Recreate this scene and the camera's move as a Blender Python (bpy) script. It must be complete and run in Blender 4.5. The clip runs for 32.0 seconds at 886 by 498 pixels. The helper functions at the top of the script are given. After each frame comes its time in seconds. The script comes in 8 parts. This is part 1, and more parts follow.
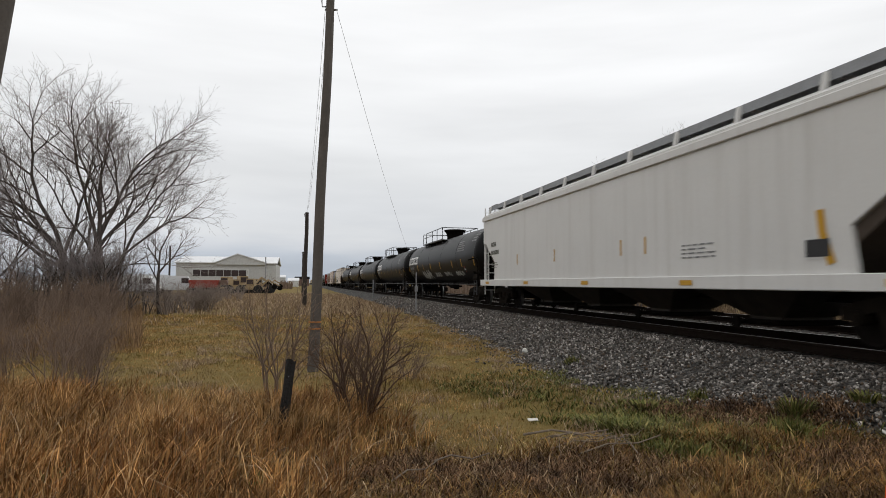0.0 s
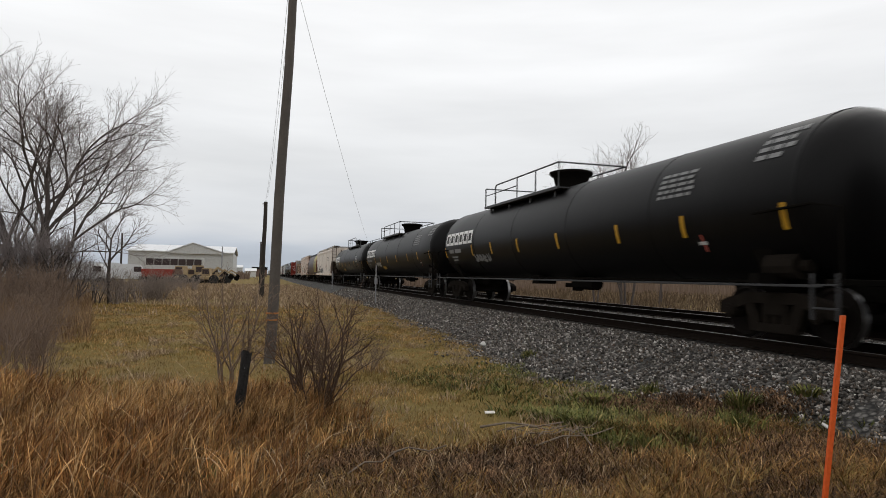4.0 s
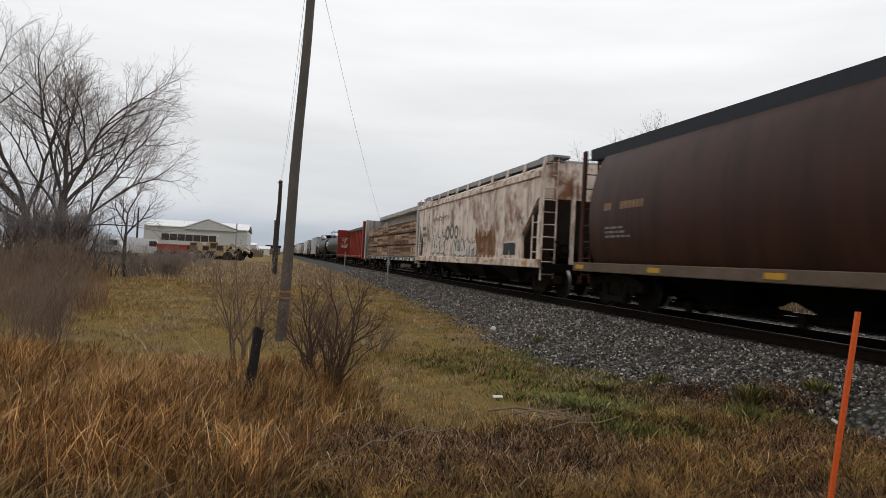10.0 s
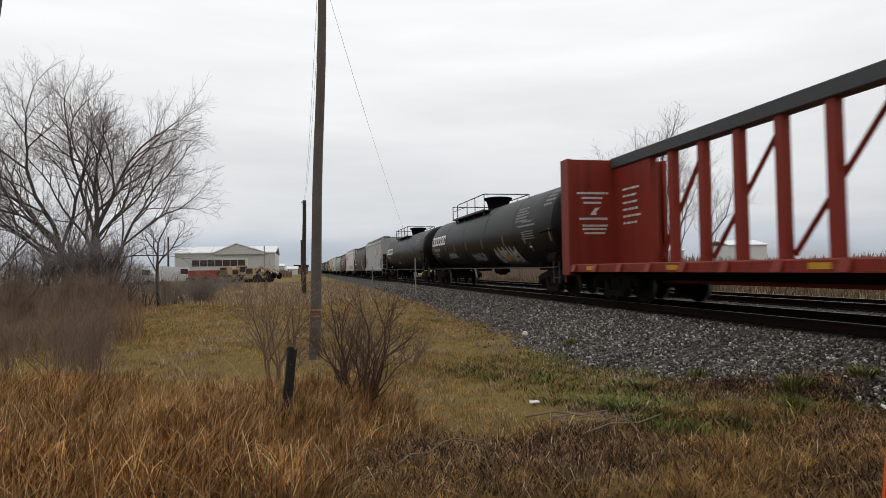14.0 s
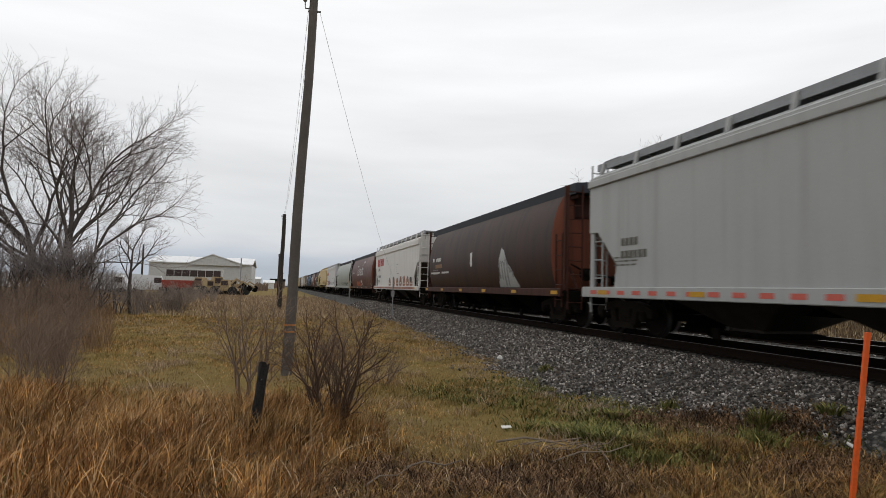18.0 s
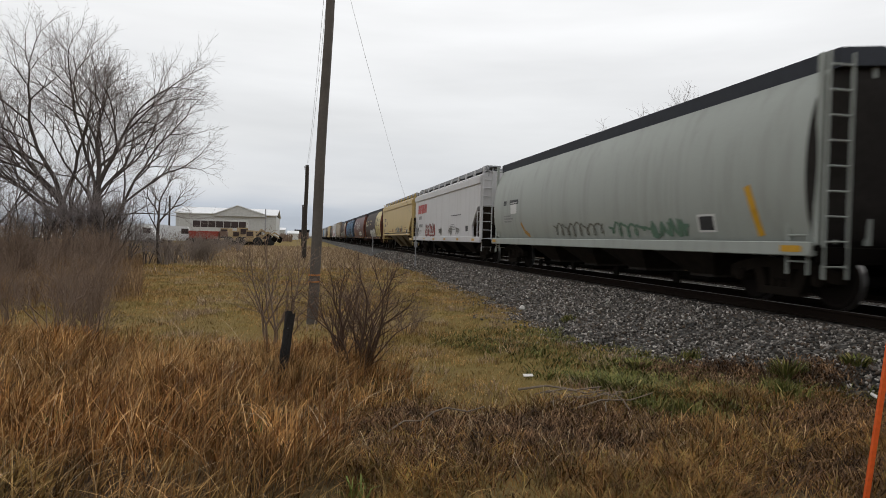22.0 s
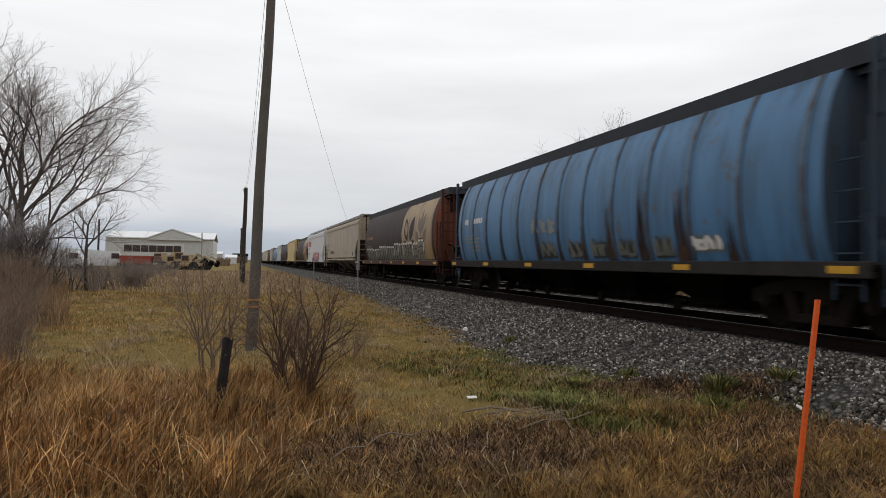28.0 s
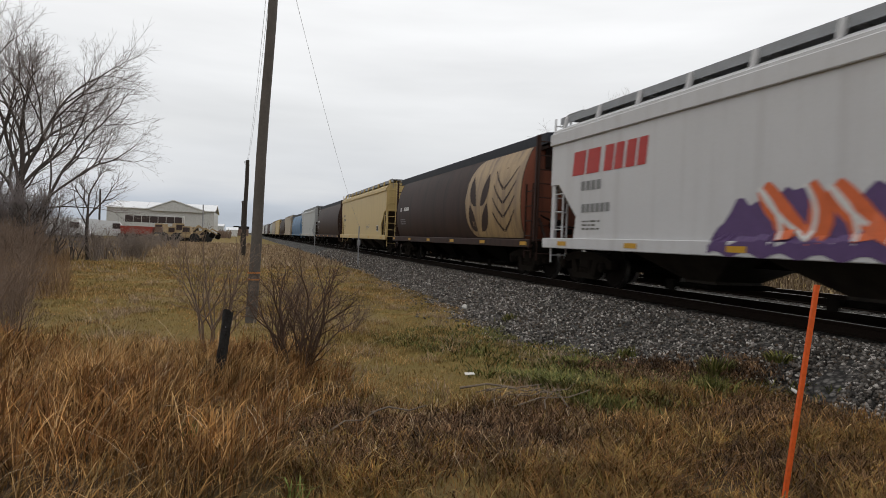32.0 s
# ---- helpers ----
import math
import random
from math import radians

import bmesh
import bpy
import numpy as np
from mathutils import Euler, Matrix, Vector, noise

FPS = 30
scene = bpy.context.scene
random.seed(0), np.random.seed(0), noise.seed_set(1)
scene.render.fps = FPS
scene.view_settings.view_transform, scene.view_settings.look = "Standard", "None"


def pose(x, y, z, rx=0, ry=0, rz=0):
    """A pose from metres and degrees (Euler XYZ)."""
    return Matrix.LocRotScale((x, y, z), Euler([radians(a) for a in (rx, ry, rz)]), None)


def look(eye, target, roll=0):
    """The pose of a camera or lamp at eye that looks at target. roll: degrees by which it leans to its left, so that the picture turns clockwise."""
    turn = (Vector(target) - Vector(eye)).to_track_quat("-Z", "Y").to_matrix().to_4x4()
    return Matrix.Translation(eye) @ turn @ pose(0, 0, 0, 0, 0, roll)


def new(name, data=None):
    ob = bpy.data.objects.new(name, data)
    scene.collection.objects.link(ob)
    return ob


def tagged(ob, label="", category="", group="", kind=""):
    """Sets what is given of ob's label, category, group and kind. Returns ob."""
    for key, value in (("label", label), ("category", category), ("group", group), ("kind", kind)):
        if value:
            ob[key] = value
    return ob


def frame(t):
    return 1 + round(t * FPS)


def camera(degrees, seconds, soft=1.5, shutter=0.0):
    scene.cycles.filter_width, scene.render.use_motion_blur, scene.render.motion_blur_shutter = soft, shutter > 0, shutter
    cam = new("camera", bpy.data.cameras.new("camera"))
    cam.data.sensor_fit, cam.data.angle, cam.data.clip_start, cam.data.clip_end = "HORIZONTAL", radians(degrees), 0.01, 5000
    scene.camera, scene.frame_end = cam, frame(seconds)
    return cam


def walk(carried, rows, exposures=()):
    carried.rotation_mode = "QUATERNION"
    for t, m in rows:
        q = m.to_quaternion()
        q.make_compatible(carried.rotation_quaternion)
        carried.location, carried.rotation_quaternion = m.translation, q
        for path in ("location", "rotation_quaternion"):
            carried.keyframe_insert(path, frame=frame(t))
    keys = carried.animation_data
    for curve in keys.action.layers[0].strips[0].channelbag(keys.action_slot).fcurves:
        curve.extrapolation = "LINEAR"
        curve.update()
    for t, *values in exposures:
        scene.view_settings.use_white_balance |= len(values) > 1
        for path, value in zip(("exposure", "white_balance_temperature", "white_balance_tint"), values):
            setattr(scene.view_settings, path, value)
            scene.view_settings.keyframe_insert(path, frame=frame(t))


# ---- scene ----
# x runs across the track to the right, y along it away from the viewer, z up from the near grass.
EYE = (0.0, 0.0, 1.6)
TRACK_X, RAIL_Z = 8.96, 0.66          # centre line of the near track, top of its rails
TRACK2_X = 13.1
SPEED = 15.49                         # metres a second, towards the viewer

# seconds, yaw, pitch, roll of the hand-held camera
PATH = [
    (0, -12.37, 3.13, -0.30), (0.5, -12.09, 3.11, -0.19), (1, -12.27, 3.15, -0.13), (1.5, -13.62, 3.44, -0.45), (2, -14.33, 2.60, -0.85),
    (2.5, -14.38, 2.71, -1.03), (3, -14.18, 2.58, -1.28), (3.5, -15.09, 2.66, -1.31), (5.5, -17.69, 1.66, -0.92), (6, -18.41, 1.49, -1.17),
    (6.5, -18.22, 1.49, -0.88), (7, -17.88, 2.32, -0.73), (7.5, -17.71, 1.45, -0.96), (8, -16.78, 1.76, -0.92), (8.5, -15.11, 0.98, -2.00),
    (9, -15.99, 1.69, -1.91), (9.5, -16.57, 1.37, -2.84), (10, -14.88, 1.01, -2.90), (10.5, -14.96, 0.66, -2.54), (11, -14.80, -0.03, -3.19),
    (11.5, -13.51, 1.50, -3.52), (12, -12.66, 0.71, -2.06), (12.5, -12.55, 0.92, -2.03), (13, -14.62, 0.55, -1.86), (13.5, -12.65, 1.41, 0.69),
    (14, -12.45, 1.78, 0.96), (14.5, -12.17, 1.14, 0.73), (16.5, -15.01, 3.80, 1.11), (17, -14.93, 2.71, -1.97), (17.5, -13.98, 3.04, -1.41),
    (18, -14.46, 3.68, -1.57), (18.5, -13.84, 2.35, -1.40), (19, -13.63, 2.35, -1.23), (19.5, -13.60, 2.19, -1.35), (20, -13.23, 1.58, -0.50),
    (20.5, -10.91, 0.83, -0.08), (21, -12.99, -0.38, -2.13), (21.5, -12.90, 0.61, -1.44), (22, -12.41, -0.84, -1.56), (22.5, -12.57, 0.13, -1.43),
    (23, -13.05, 0.22, -1.54), (23.5, -13.38, -0.12, -1.67), (24, -13.42, -0.21, -1.25), (24.5, -14.21, 0.37, -1.37), (25, -14.97, 0.85, -1.37),
    (25.5, -16.58, 0.79, -1.37), (27.5, -17.67, 1.27, -0.96), (28, -17.60, 1.31, -1.02), (28.5, -17.73, 0.82, -0.90), (29, -17.57, 0.68, -0.76),
    (29.5, -16.38, 0.29, -0.80), (30, -16.69, 0.55, -1.30), (30.5, -16.42, -0.12, -1.78), (31, -16.97, -0.73, -1.83), (31.5, -17.05, -0.44, -1.96),
    (32, -17.53, -0.77, -2.25),
]
cam = camera(70.0, 32.0, soft=0.65, shutter=0.22)
walk(cam, [(t, pose(*EYE, 90 + p, r, a)) for t, a, p, r in PATH])


# ---- sky and light: a closed grey autumn overcast ----
def build_world():
    w = bpy.data.worlds.new("overcast")
    scene.world = w
    w.use_nodes = True
    nt = w.node_tree
    nt.nodes.clear()
    N, L = nt.nodes.new, nt.links.new
    out, bg = N("ShaderNodeOutputWorld"), N("ShaderNodeBackground")
    sky = N("ShaderNodeTexSky")
    sky.sky_type, sky.sun_disc = "NISHITA", False
    sky.sun_elevation, sky.sun_rotation = radians(50), radians(54)
    dim = N("ShaderNodeVectorMath")
    dim.operation = "SCALE"
    dim.inputs["Scale"].default_value = 0.10
    L(sky.outputs[0], dim.inputs[0])
    tc, sep = N("ShaderNodeTexCoord"), N("ShaderNodeSeparateXYZ")
    L(tc.outputs["Generated"], sep.inputs[0])
    # cloud sheets get flatter towards the horizon
    mp = N("ShaderNodeMapping")
    mp.inputs["Scale"].default_value = (1.3, 1.3, 9.0)
    L(tc.outputs["Generated"], mp.inputs[0])
    n1 = N("ShaderNodeTexNoise")
    n1.inputs["Scale"].default_value, n1.inputs["Detail"].default_value = 2.2, 6
    L(mp.outputs[0], n1.inputs["Vector"])
    wob = N("ShaderNodeMath")
    wob.operation = "MULTIPLY_ADD"
    wob.inputs[1].default_value, wob.inputs[2].default_value = 0.13, -0.065
    L(n1.outputs["Fac"], wob.inputs[0])
    add = N("ShaderNodeMath")
    add.operation = "ADD"
    L(sep.outputs["Z"], add.inputs[0])
    L(wob.outputs[0], add.inputs[1])
    ramp = N("ShaderNodeValToRGB")
    els = ramp.color_ramp.elements
    stops = [(0.0, (0.40, 0.42, 0.46)), (0.012, (0.46, 0.51, 0.585)), (0.035, (0.53, 0.575, 0.645)), (0.06, (0.63, 0.655, 0.70)), (0.085, (0.72, 0.735, 0.76)),
             (0.16, (0.81, 0.82, 0.83)), (0.28, (0.93, 0.935, 0.94)), (0.55, (1.0, 1.0, 1.0)), (1.0, (1.0, 1.0, 1.0))]
    while len(els) < len(stops):
        els.new(0.5)
    for e, (p, c) in zip(els, stops):
        e.position, e.color = p, (*c, 1)
    L(add.outputs[0], ramp.inputs[0])
    n2 = N("ShaderNodeTexNoise")
    n2.inputs["Scale"].default_value, n2.inputs["Detail"].default_value = 1.4, 5
    L(mp.outputs[0], n2.inputs["Vector"])
    r2 = N("ShaderNodeMapRange")
    r2.inputs["From Min"].default_value, r2.inputs["From Max"].default_value = 0.3, 0.7
    r2.inputs["To Min"].default_value, r2.inputs["To Max"].default_value = 0.90, 1.07
    L(n2.outputs["Fac"], r2.inputs["Value"])
    mul = N("ShaderNodeVectorMath")
    mul.operation = "SCALE"
    L(ramp.outputs[0], mul.inputs[0])
    L(r2.outputs[0], mul.inputs["Scale"])
    mix = N("ShaderNodeMix")
    mix.data_type = "RGBA"
    mix.inputs["Factor"].default_value = 0.95
    L(dim.outputs[0], mix.inputs["A"])
    L(mul.outputs[0], mix.inputs["B"])
    L(mix.outputs["Result"], bg.inputs["Color"])
    bg.inputs["Strength"].default_value = 1.0
    L(bg.outputs[0], out.inputs[0])
    sun = bpy.data.lights.new("sun", "SUN")
    sun.energy, sun.angle, sun.color = 0.55, radians(40), (1.0, 0.97, 0.93)
    ob = new("sun", sun)
    ob.matrix_world = look((42, 30, 62), (0, 0, 0))


build_world()
scene.view_settings.exposure = 0.0


# ---- mesh helpers ----
class Shape:
    """A growing list of vertices and faces."""

    def __init__(self):
        self.v, self.f = [], []

    def add(self, verts, faces):
        n = len(self.v)
        self.v += [tuple(p) for p in verts]
        self.f += [tuple(i + n for i in q) for q in faces]
        return self

    def box(self, x0, x1, y0, y1, z0, z1, c=0.0):
        if c <= 0:
            v = [(x, y, z) for z in (z0, z1) for y in (y0, y1) for x in (x0, x1)]
            return self.add(v, [(0, 2, 3, 1), (4, 5, 7, 6), (0, 1, 5, 4), (2, 6, 7, 3), (0, 4, 6, 2), (1, 3, 7, 5)])
        v = []
        for z in (z0, z1):
            zi = z + c if z == z0 else z - c
            for y in (y0, y1):
                yi = y + c if y == y0 else y - c
                for x in (x0, x1):
                    xi = x + c if x == x0 else x - c
                    v += [(x, yi, zi), (xi, y, zi), (xi, yi, z)]
        k = lambda ix, iy, iz, a: (iz * 4 + iy * 2 + ix) * 3 + a
        f = []
        for s in (0, 1):
            qx, qy, qz = [k(s, i, j, 0) for i, j in ((0, 0), (1, 0), (1, 1), (0, 1))], [k(i, s, j, 1) for i, j in ((0, 0), (1, 0), (1, 1), (0, 1))], [k(i, j, s, 2) for i, j in ((0, 0), (1, 0), (1, 1), (0, 1))]
            f += [tuple(qx if s else qx[::-1]), tuple(qy[::-1] if s else qy), tuple(qz if s else qz[::-1])]
        for a in (0, 1):
            for b in (0, 1):
                f.append((k(a, b, 0, 0), k(a, b, 1, 0), k(a, b, 1, 1), k(a, b, 0, 1)))
                f.append((k(a, 0, b, 0), k(a, 1, b, 0), k(a, 1, b, 2), k(a, 0, b, 2)))
                f.append((k(0, a, b, 1), k(1, a, b, 1), k(1, a, b, 2), k(0, a, b, 2)))
                for d in (0, 1):
                    f.append((k(a, b, d, 0), k(a, b, d, 1), k(a, b, d, 2)))
        return self.add(v, f)

    def prism(self, poly, a0, a1, axis="x"):
        """poly in the two other axes, drawn out along axis."""
        put = {"x": lambda a, p: (a, p[0], p[1]), "y": lambda a, p: (p[0], a, p[1]), "z": lambda a, p: (p[0], p[1], a)}[axis]
        n = len(poly)
        v = [put(a0, p) for p in poly] + [put(a1, p) for p in poly]
        return self.add(v, [tuple(range(n))[::-1], tuple(range(n, 2 * n))] + [(i, (i + 1) % n, n + (i + 1) % n, n + i) for i in range(n)])

    def rod(self, pts, r, n=6, r1=None):
        """A tube through pts."""
        pts = [Vector(p) for p in pts]
        rings = []
        for i, p in enumerate(pts):
            d = (pts[min(i + 1, len(pts) - 1)] - pts[max(i - 1, 0)]).normalized()
            a = d.cross(Vector((0, 0, 1)) if abs(d.z) < 0.9 else Vector((1, 0, 0))).normalized()
            b = d.cross(a)
            q = r if r1 is None else r + (r1 - r) * i / (len(pts) - 1)
            rings.append([p + (a * math.cos(2 * math.pi * j / n) + b * math.sin(2 * math.pi * j / n)) * q for j in range(n)])
        m = len(rings)
        f = [(i * n + j, i * n + (j + 1) % n, (i + 1) * n + (j + 1) % n, (i + 1) * n + j) for i in range(m - 1) for j in range(n)]
        f += [tuple(range(n))[::-1], tuple((m - 1) * n + j for j in range(n))]
        return self.add([p for ring in rings for p in ring], f)

    def loft(self, rings, closed=True):
        n, m = len(rings[0]), len(rings)
        f = [(i * n + j, i * n + (j + 1) % n, (i + 1) * n + (j + 1) % n, (i + 1) * n + j) for i in range(m - 1) for j in range(n)]
        if closed:
            f += [tuple(range(n))[::-1], tuple((m - 1) * n + j for j in range(n))]
        return self.add([p for ring in rings for p in ring], f)

    def mesh(self, name, smooth=False):
        me = bpy.data.meshes.new(name)
        me.from_pydata(self.v, [], self.f)
        bm = bmesh.new()
        bm.from_mesh(me)
        bmesh.ops.recalc_face_normals(bm, faces=bm.faces)
        bm.to_mesh(me)
        bm.free()
        if smooth:
            me.shade_smooth()
            me.set_sharp_from_angle(angle=radians(38))
        me.materials.append(None)
        return me


MESHES = {}


def shared(key, make):
    """The mesh under key, built at its first use."""
    if key not in MESHES:
        MESHES[key] = make()
    return MESHES[key]


def place(name, me, material, at=None, label="", category="", group="", kind=""):
    """A top-level mesh thing."""
    ob = new(name, me)
    if not me.materials:
        me.materials.append(None)
    ob.material_slots[0].link = "OBJECT"
    ob.material_slots[0].material = material
    if at is not None:
        ob.matrix_basis = at
    return tagged(ob, label, category, group, kind)


def part(name, me, material, parent, label="", at=None):
    """One mesh under a thing or under a part."""
    ob = place(name, me, material, at, label)
    ob.parent = parent
    return ob


def thing(name, at, label, category, group=""):
    ob = new(name)
    ob.empty_display_size = 0.3
    ob.matrix_basis = at
    return tagged(ob, label, category, group)


def numpy_mesh(name, verts, faces, size):
    """A mesh from arrays; every face has `size` corners."""
    me = bpy.data.meshes.new(name)
    nv, nf = len(verts), len(faces)
    me.vertices.add(nv)
    me.vertices.foreach_set("co", np.asarray(verts, np.float32).ravel())
    me.loops.add(nf * size)
    me.loops.foreach_set("vertex_index", np.asarray(faces, np.int32).ravel())
    me.polygons.add(nf)
    me.polygons.foreach_set("loop_start", np.arange(nf, dtype=np.int32) * size)
    me.update(calc_edges=True)
    me.validate()
    me.materials.append(None)
    return me


# ---- materials ----
def material(name, rough=0.6, metal=0.0, spec=0.5):
    m = bpy.data.materials.new(name)
    m.use_nodes = True
    nt = m.node_tree
    b = nt.nodes["Principled BSDF"]
    b.inputs["Roughness"].default_value, b.inputs["Metallic"].default_value = rough, metal
    b.inputs["Specular IOR Level"].default_value = spec
    return m, nt, b


def noise_node(nt, scale, detail=5, rough=0.55, stretch=(1, 1, 1), coords="Object"):
    tc, mp, n = nt.nodes.new("ShaderNodeTexCoord"), nt.nodes.new("ShaderNodeMapping"), nt.nodes.new("ShaderNodeTexNoise")
    mp.inputs["Scale"].default_value = stretch
    n.inputs["Scale"].default_value, n.inputs["Detail"].default_value, n.inputs["Roughness"].default_value = scale, detail, rough
    nt.links.new(tc.outputs[coords], mp.inputs[0])
    nt.links.new(mp.outputs[0], n.inputs["Vector"])
    return n.outputs["Fac"]


def ramp_node(nt, fac, stops):
    r = nt.nodes.new("ShaderNodeValToRGB")
    e = r.color_ramp.elements
    while len(e) < len(stops):
        e.new(0.5)
    for q, (p, c) in zip(e, stops):
        q.position, q.color = p, (*c, 1) if len(c) == 3 else c
    nt.links.new(fac, r.inputs[0])
    return r.outputs[0]


def mix_node(nt, fac, a, b):
    m = nt.nodes.new("ShaderNodeMix")
    m.data_type = "RGBA"
    for key, val in (("Factor", fac), ("A", a), ("B", b)):
        if hasattr(val, "links"):
            nt.links.new(val, m.inputs[key])
        else:
            m.inputs[key].default_value = val if key == "Factor" else (*val, 1)
    return m.outputs["Result"]


def bump(nt, b, fac, strength, distance=0.02):
    n = nt.nodes.new("ShaderNodeBump")
    n.inputs["Strength"].default_value, n.inputs["Distance"].default_value = strength, distance
    nt.links.new(fac, n.inputs["Height"])
    nt.links.new(n.outputs[0], b.inputs["Normal"])


def grey(v):
    return (v, v, v)


def paint(name, colour, dirt=(0.07, 0.055, 0.04), wear=0.35, rust=0.0, rough=0.5, spots=(0.13, 0.045, 0.02), grime=0.5, spec=0.5):
    """Weathered car paint: fading, soot washed down in streaks, and rust in patches."""
    m, nt, b = material(name, rough, 0, spec)
    fade = noise_node(nt, 0.8, 4, stretch=(1, 0.6, 1))
    base = mix_node(nt, fade, tuple(c * (1 - 0.25 * wear) for c in colour), tuple(min(1, c * (1 + 0.22 * wear)) for c in colour))
    streak = noise_node(nt, 1.0, 6, 0.6, (3, 3.2, 0.16))
    mask = ramp_node(nt, streak, [(0.52 - 0.10 * grime, (0, 0, 0)), (0.80 - 0.12 * grime, grey(grime))])
    col = mix_node(nt, mask, base, dirt)
    fine = ramp_node(nt, noise_node(nt, 26, 3), [(0.42, (0, 0, 0)), (0.8, grey(0.35 * wear))])
    col = mix_node(nt, fine, col, dirt)
    if rust > 0:
        patch = ramp_node(nt, noise_node(nt, 1.6, 8, 0.68, (1, 0.8, 0.7)), [(0.60 - 0.22 * rust, (0, 0, 0)), (0.70 - 0.16 * rust, (1, 1, 1))])
        col = mix_node(nt, patch, col, spots)
        if rust > 0.5:
            run = ramp_node(nt, noise_node(nt, 1.8, 6, 0.62, (1.4, 1.5, 0.30)), [(0.54, (0, 0, 0)), (0.66, grey(0.85))])
            col = mix_node(nt, run, col, tuple(0.75 * c for c in spots))
    nt.links.new(col, b.inputs["Base Color"])
    bump(nt, b, noise_node(nt, 9, 4), 0.12, 0.01)
    return m


def plain(name, colour, rough=0.6, metal=0.0, vary=0.25, scale=6.0, relief=0.15, dist=0.01, spec=0.3):
    m, nt, b = material(name, rough, metal, spec)
    big, small = noise_node(nt, scale, 4), noise_node(nt, scale * 7, 5)
    lo, hi = tuple(c * (1 - vary) for c in colour), tuple(min(1, c * (1 + vary)) for c in colour)
    col = mix_node(nt, big, lo, hi)
    col = mix_node(nt, ramp_node(nt, small, [(0.4, (0, 0, 0)), (0.75, grey(0.5))]), col, tuple(c * 0.6 for c in colour))
    nt.links.new(col, b.inputs["Base Color"])
    bump(nt, b, small, relief, dist)
    return m


def per_island(name, stops, rough=0.8, by_object=False, relief=0.0, scale=30, spec=0.2, clump=0.55, alt=None, tuft=None):
    """A colour picked by each loose piece (or each object), with fine grain."""
    m, nt, b = material(name, rough, 0, spec)
    if by_object:
        src = nt.nodes.new("ShaderNodeObjectInfo").outputs["Random"]
    else:
        src = nt.nodes.new("ShaderNodeNewGeometry").outputs["Random Per Island"]
    col = ramp_node(nt, src, stops)
    if alt:
        other = ramp_node(nt, src, alt)
        col = mix_node(nt, ramp_node(nt, noise_node(nt, 0.9, 5, 0.6), [(0.44, (0, 0, 0)), (0.60, grey(0.9))]), col, other)
    g = noise_node(nt, scale, 4)
    col = mix_node(nt, ramp_node(nt, g, [(0.35, (0, 0, 0)), (0.75, grey(clump))]), col, tuple(c * 0.5 for c in stops[0][1]))
    if tuft:
        # each tussock has a tone of its own: size, darkest and lightest
        size, lo, hi = tuft
        tone = ramp_node(nt, noise_node(nt, size, 3, 0.6), [(0.36, grey(lo)), (0.5, grey(1.0)), (0.66, grey(hi))])
        mul = nt.nodes.new("ShaderNodeVectorMath")
        mul.operation = "MULTIPLY"
        nt.links.new(col, mul.inputs[0])
        nt.links.new(tone, mul.inputs[1])
        col = mul.outputs[0]
    nt.links.new(col, b.inputs["Base Color"])
    if relief:
        bump(nt, b, g, relief, 0.01)
    return m


M_BLACK = paint("tank_black", (0.0036, 0.0034, 0.0036), (0.0095, 0.0082, 0.0078), 0.5, rough=0.42, grime=0.30, spec=0.12)
# grime plus the shade beneath the cars, put into these three base colours
M_UNDER = plain("grimy_shaded_underframe", (0.008, 0.007, 0.006), 1.0, spec=0.02)
M_TRUCK = plain("shaded_truck_casting", (0.015, 0.012, 0.0095), 0.95, vary=0.4, spec=0.04)
M_WHEEL = plain("shaded_wheel_steel", (0.010, 0.008, 0.007), 0.85, 0.0, spec=0.05)
M_TREAD = plain("polished_steel", (0.30, 0.295, 0.29), 0.4, 1.0, 0.15)
# slope sheet: grime, with the shade of the end recess mixed into the colour
M_SLOPE = plain("grimy_shaded_slope_sheet", (0.078, 0.062, 0.051), 0.85, vary=0.4, scale=1.5, spec=0.1)
M_ENDDARK = plain("dark_end", (0.030, 0.027, 0.025), 0.9, vary=0.4, scale=1.5, spec=0.08)
M_SILLGRIME = plain("grimy_sill", (0.060, 0.042, 0.032), 0.85, vary=0.5, scale=2.0, spec=0.1)
M_WALK = plain("walk_grating", (0.29, 0.30, 0.315), 0.7, spec=0.2)
M_GRATE = plain("galvanised_grating", (0.27, 0.275, 0.28), 0.6, 0.3)
M_RAILING = plain("handrail_dark", (0.05, 0.05, 0.052), 0.55, 0.2)
M_WHITE = plain("white_lettering", (0.62, 0.62, 0.60), 0.6, vary=0.12)
M_NAMEWHITE = plain("white_name", (0.80, 0.80, 0.79), 0.5, vary=0.06)
M_GREYLET = plain("faded_lettering", (0.22, 0.22, 0.22), 0.7, vary=0.3)
M_DARKLET = plain("dark_lettering", (0.05, 0.05, 0.055), 0.7, vary=0.3)
M_YELLOW = plain("reflective_yellow", (0.52, 0.28, 0.02), 0.45, vary=0.2)
M_RED = plain("red_lettering", (0.42, 0.045, 0.04), 0.55, vary=0.2)
M_REDFADED = plain("faded_red_lettering", (0.46, 0.22, 0.18), 0.6, vary=0.2)
M_PLACARD = plain("placard_red", (0.55, 0.12, 0.09), 0.5, vary=0.1)
M_RAIL = plain("rail_web", (0.013, 0.009, 0.007), 0.95, 0.0, 0.3, spec=0.05)
M_RAILTOP = plain("rail_head", (0.20, 0.185, 0.175), 0.45, 0.8, 0.2)
